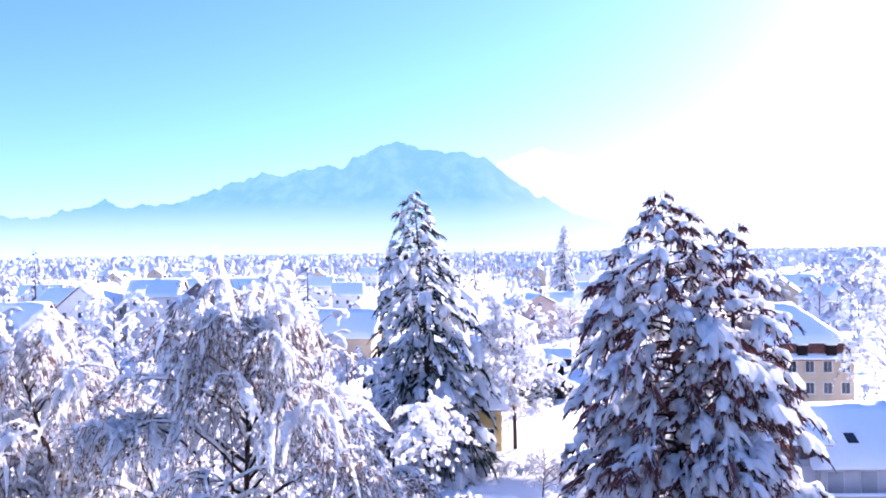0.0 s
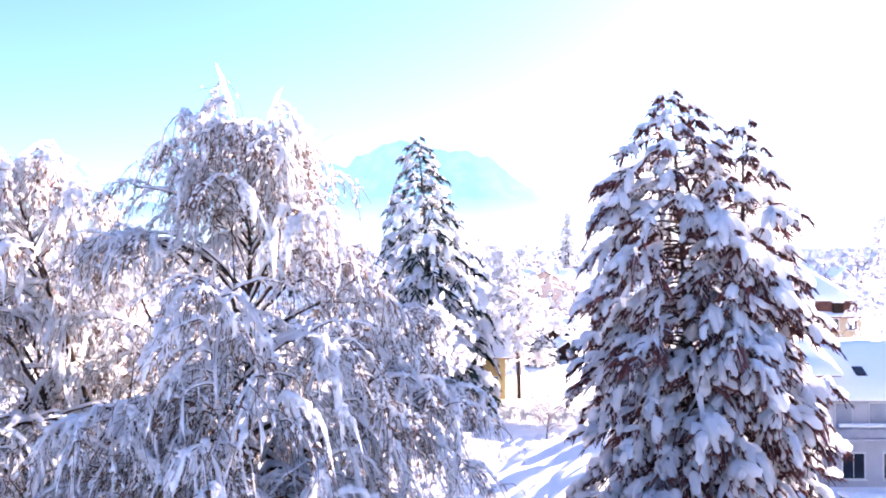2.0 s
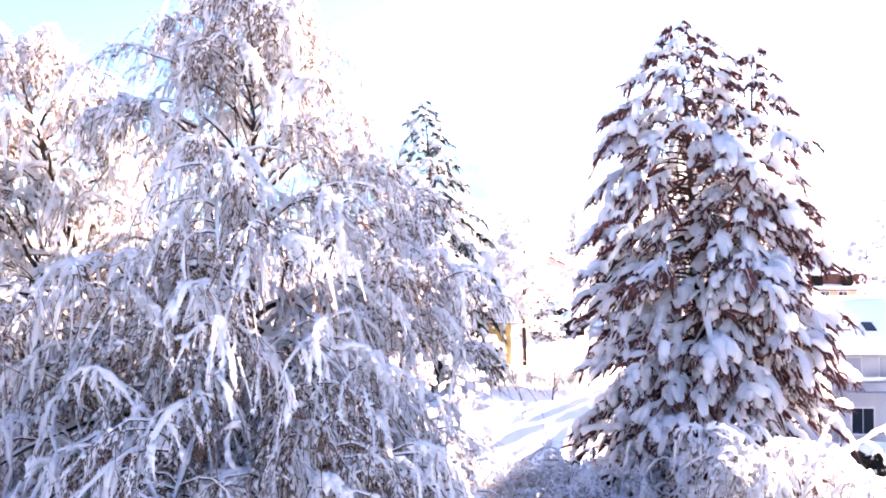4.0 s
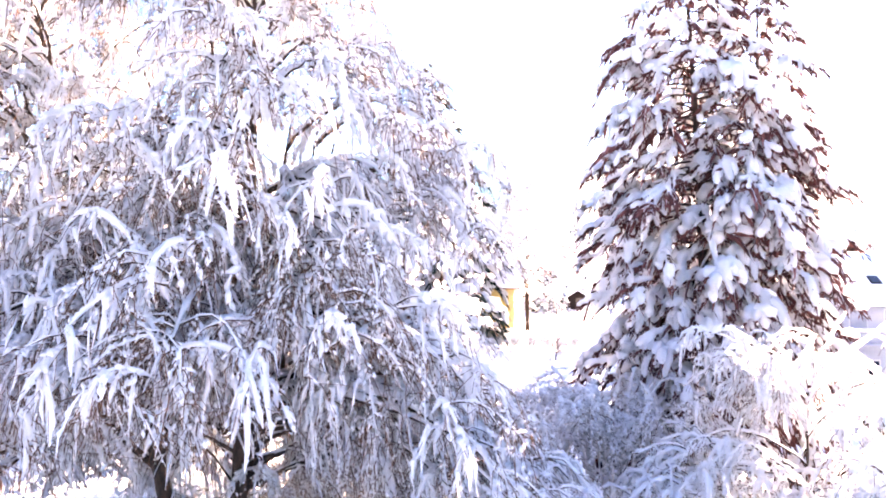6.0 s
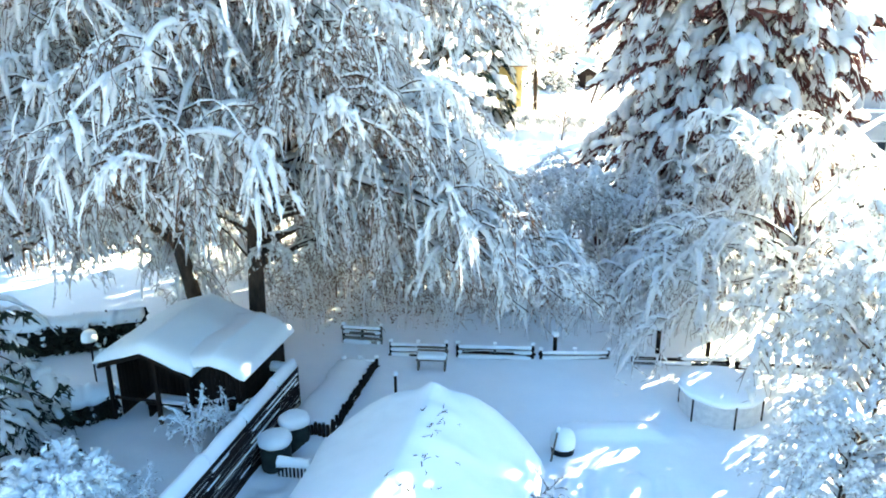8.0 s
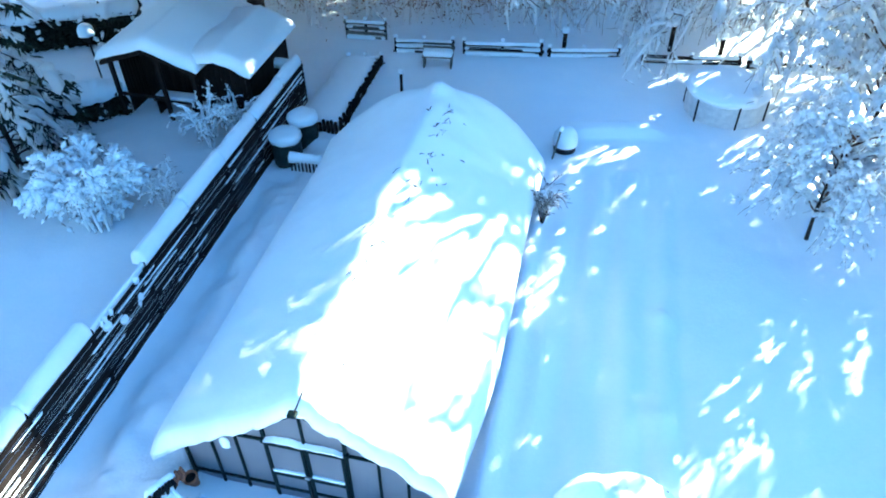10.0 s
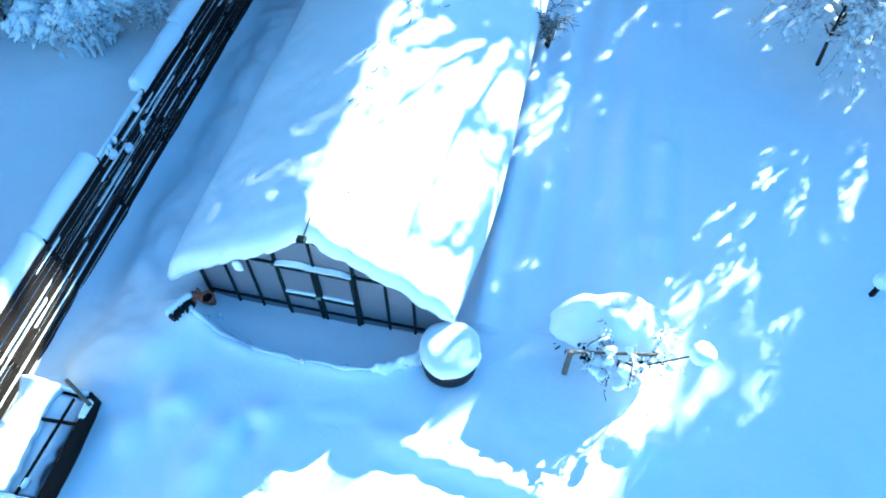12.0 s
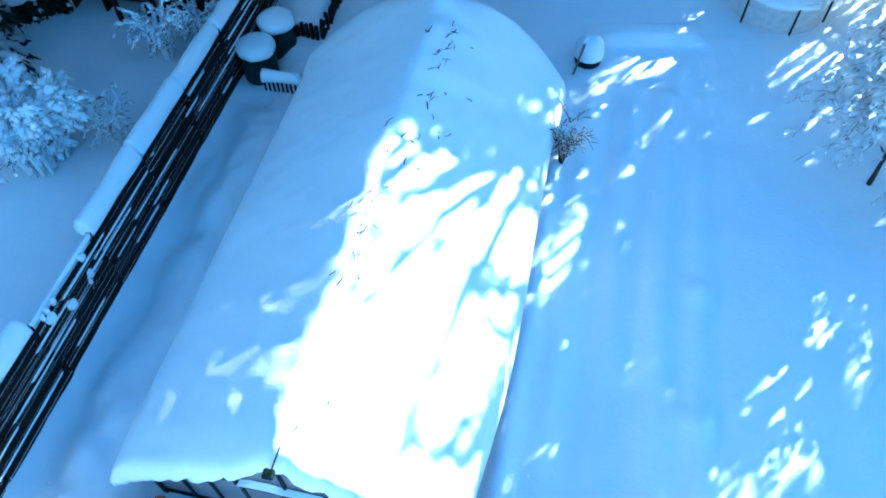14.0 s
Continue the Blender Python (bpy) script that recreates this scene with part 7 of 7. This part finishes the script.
for sx, sy, sc in ((-8.3, 14.6, 0.8), (-7.9, 17.6, 1.1), (-7.2, 18.3, 0.9)):
    shrub("shrub", "thin upright shrub with snow on its twigs", n2, pose(sx, sy, gz(sx, sy), 0, 0, sx * 40) @ Matrix.Scale(sc, 4), snow_mat=ROOF_SNOW, group="neighbour's shrubs")


def hedge(name, label, x, y, yaw, L_, H_, D_, seed):
    """A clipped hedge: leafy body of many small leaves, snow along the top."""
    rr = np.random.default_rng(seed)
    t = thing(name, label, "hedge", pose(x, y, gz(x, y) - 0.05, 0, 0, yaw))
    k = int(L_ * 420)
    c = np.stack([rr.random(k) * L_, (rr.random(k) - 0.5) * D_, rr.random(k) * H_], -1)
    face = rr.random(k) < 0.75
    c[face, 1] = np.sign(c[face, 1]) * D_ / 2 * (0.85 + 0.3 * rr.random(face.sum()))
    d1, d2 = rr.normal(0, 0.06, (k, 3)), rr.normal(0, 0.06, (k, 3))
    part("leaves", mesh_of("leaves", np.stack([c - d1, c - d2, c + d1, c + d2], 1).reshape(-1, 3), np.arange(k * 4).reshape(-1, 4), smooth=False), HEDGE_LEAF, t)
    part("inner_wood", box(L_, D_ * 0.75, H_ * 0.95, HEDGE_LEAF, 0.1), HEDGE_LEAF, t, "", pose(L_ / 2, 0, 0))
    part("snow_cap", snow_strip(L_, D_ * 1.25, 0.32, seed), ROOF_SNOW, t, "", pose(L_, 0, H_ - 0.05, 0, 0, 90))
    m = int(L_ * 8)
    part("snow_clumps", mesh_of("snow_clumps", *tubes(np.stack([rr.random(m) * L_, -D_ / 2 - 0.05 + 0 * rr.random(m), H_ * rr.random(m)], -1)[:, None, :] + np.linspace(0, 1, 4)[None, :, None] * rr.normal(0, 0.14, (m, 1, 3)), np.full((m, 4), 0.08) * np.array([0.2, 1, 0.9, 0.1]), 5, 0.4, rr)), ROOF_SNOW, t)
    return t


hedge("hedge", "dark clipped hedge with a thick top of snow", -17.4, 23.9, 15, 5.0, 1.25, 0.9, 91)
hedge("hedge", "low dark hedge beside the cabin under snow", -12.9, 18.9, 30, 1.9, 0.9, 0.8, 92)
row_bush = shrub_meshes(1.7, 1.5, 95, stems=22, side=8, fine=3, arch=0.8, snow=1.9, thick=0.02, spread=0.7, shoot=0.2, twig_r=0.012)
for i in range(8):
    bx, by = 2.0 + 1.35 * i, 69.2 - 0.25 * i + 0.5 * math.sin(i * 2.1)
    shrub("row_bush", "low brown bush of a hedge row under snow", row_bush, pose(bx, by, gz(bx, by), 0, 0, 61 * i) @ Matrix.Scale(0.85 + 0.12 * math.sin(i * 1.7), 4), group="hedge row")
hedge("hedge", "dark hedge before the white house under domes of snow", 25.5, 46.0, -4, 9.0, 2.6, 2.2, 94)
bird = thing("bird_house", "bird house on a thin pole with a ball of snow", "bird house", pose(-12.6, 21.2, gz(-12.6, 21.2)))
part("pole", box(0.05, 0.05, 1.7, PLANK), PLANK, bird)
part("house_box", box(0.24, 0.24, 0.26, PLANK), PLANK, bird, "", pose(0, 0, 1.7))
part("snow_cap", snow_dome(0.26, 0.30, 15), ROOF_SNOW, bird, "", pose(0, 0, 1.96))
young = crown_tree("young_tree", "staked young tree in the open garden", crown_tree_meshes(4.9, 2.2, 43, 16, 7, 4, 1.0), pose(8.6, 63.5, gz(8.6, 63.5)))
# undergrowth below the birch, still holding brown leaves
ur = np.random.default_rng(85)
k = 900
c = np.stack([ur.normal(0, 1.0, k), ur.normal(0, 1.0, k), 0.2 + 1.9 * ur.random(k) ** 1.3], -1)
d1, d2 = ur.normal(0, 0.024, (k, 3)), ur.normal(0, 0.024, (k, 3))
leaf_mesh = mesh_of("dry_leaves", np.stack([c - d1, c - d2, c + d1, c + d2], 1).reshape(-1, 3), np.arange(k * 4).reshape(-1, 4), smooth=False)
ug = shrub_meshes(3.6, 2.3, 84, stems=28, side=8, fine=4, arch=0.7, snow=1.0, thick=0.012, spread=0.8, shoot=0.18, twig_r=0.010)
for i, (sx, sy, sc) in enumerate(((-5.4, 27.6, 1.0), (-3.0, 28.0, 0.95), (-0.6, 27.8, 0.9), (1.8, 28.0, 0.85), (-7.4, 28.6, 0.8), (-12.6, 28.9, 0.28), (3.6, 27.0, 0.75))):
    u_ob = shrub("undergrowth", "brown leafless undergrowth with a dusting of snow", ug, pose(sx, sy, gz(sx, sy), 0, 0, 50 * i) @ Matrix.Scale(sc, 4), stem_mat=DRY_LEAF, group="undergrowth below the birch")
    if i < 5:
        tagged(part("dry_leaves", leaf_mesh, DRY_LEAF, u_ob), kind="stuff")

# snow-capped post at the edge of the beds
EDGE_POST = (7.75, 7.15)
ep = thing("garden_post", "short dark post with a lump of snow among the beds", "post", pose(EDGE_POST[0], EDGE_POST[1], gz(*EDGE_POST) - 0.1))
part("pole", box(0.09, 0.09, 0.62, PLANK), PLANK, ep)
part("snow_cap", snow_dome(0.17, 0.2, 44), ROOF_SNOW, ep, "", pose(0, 0, 0.6))
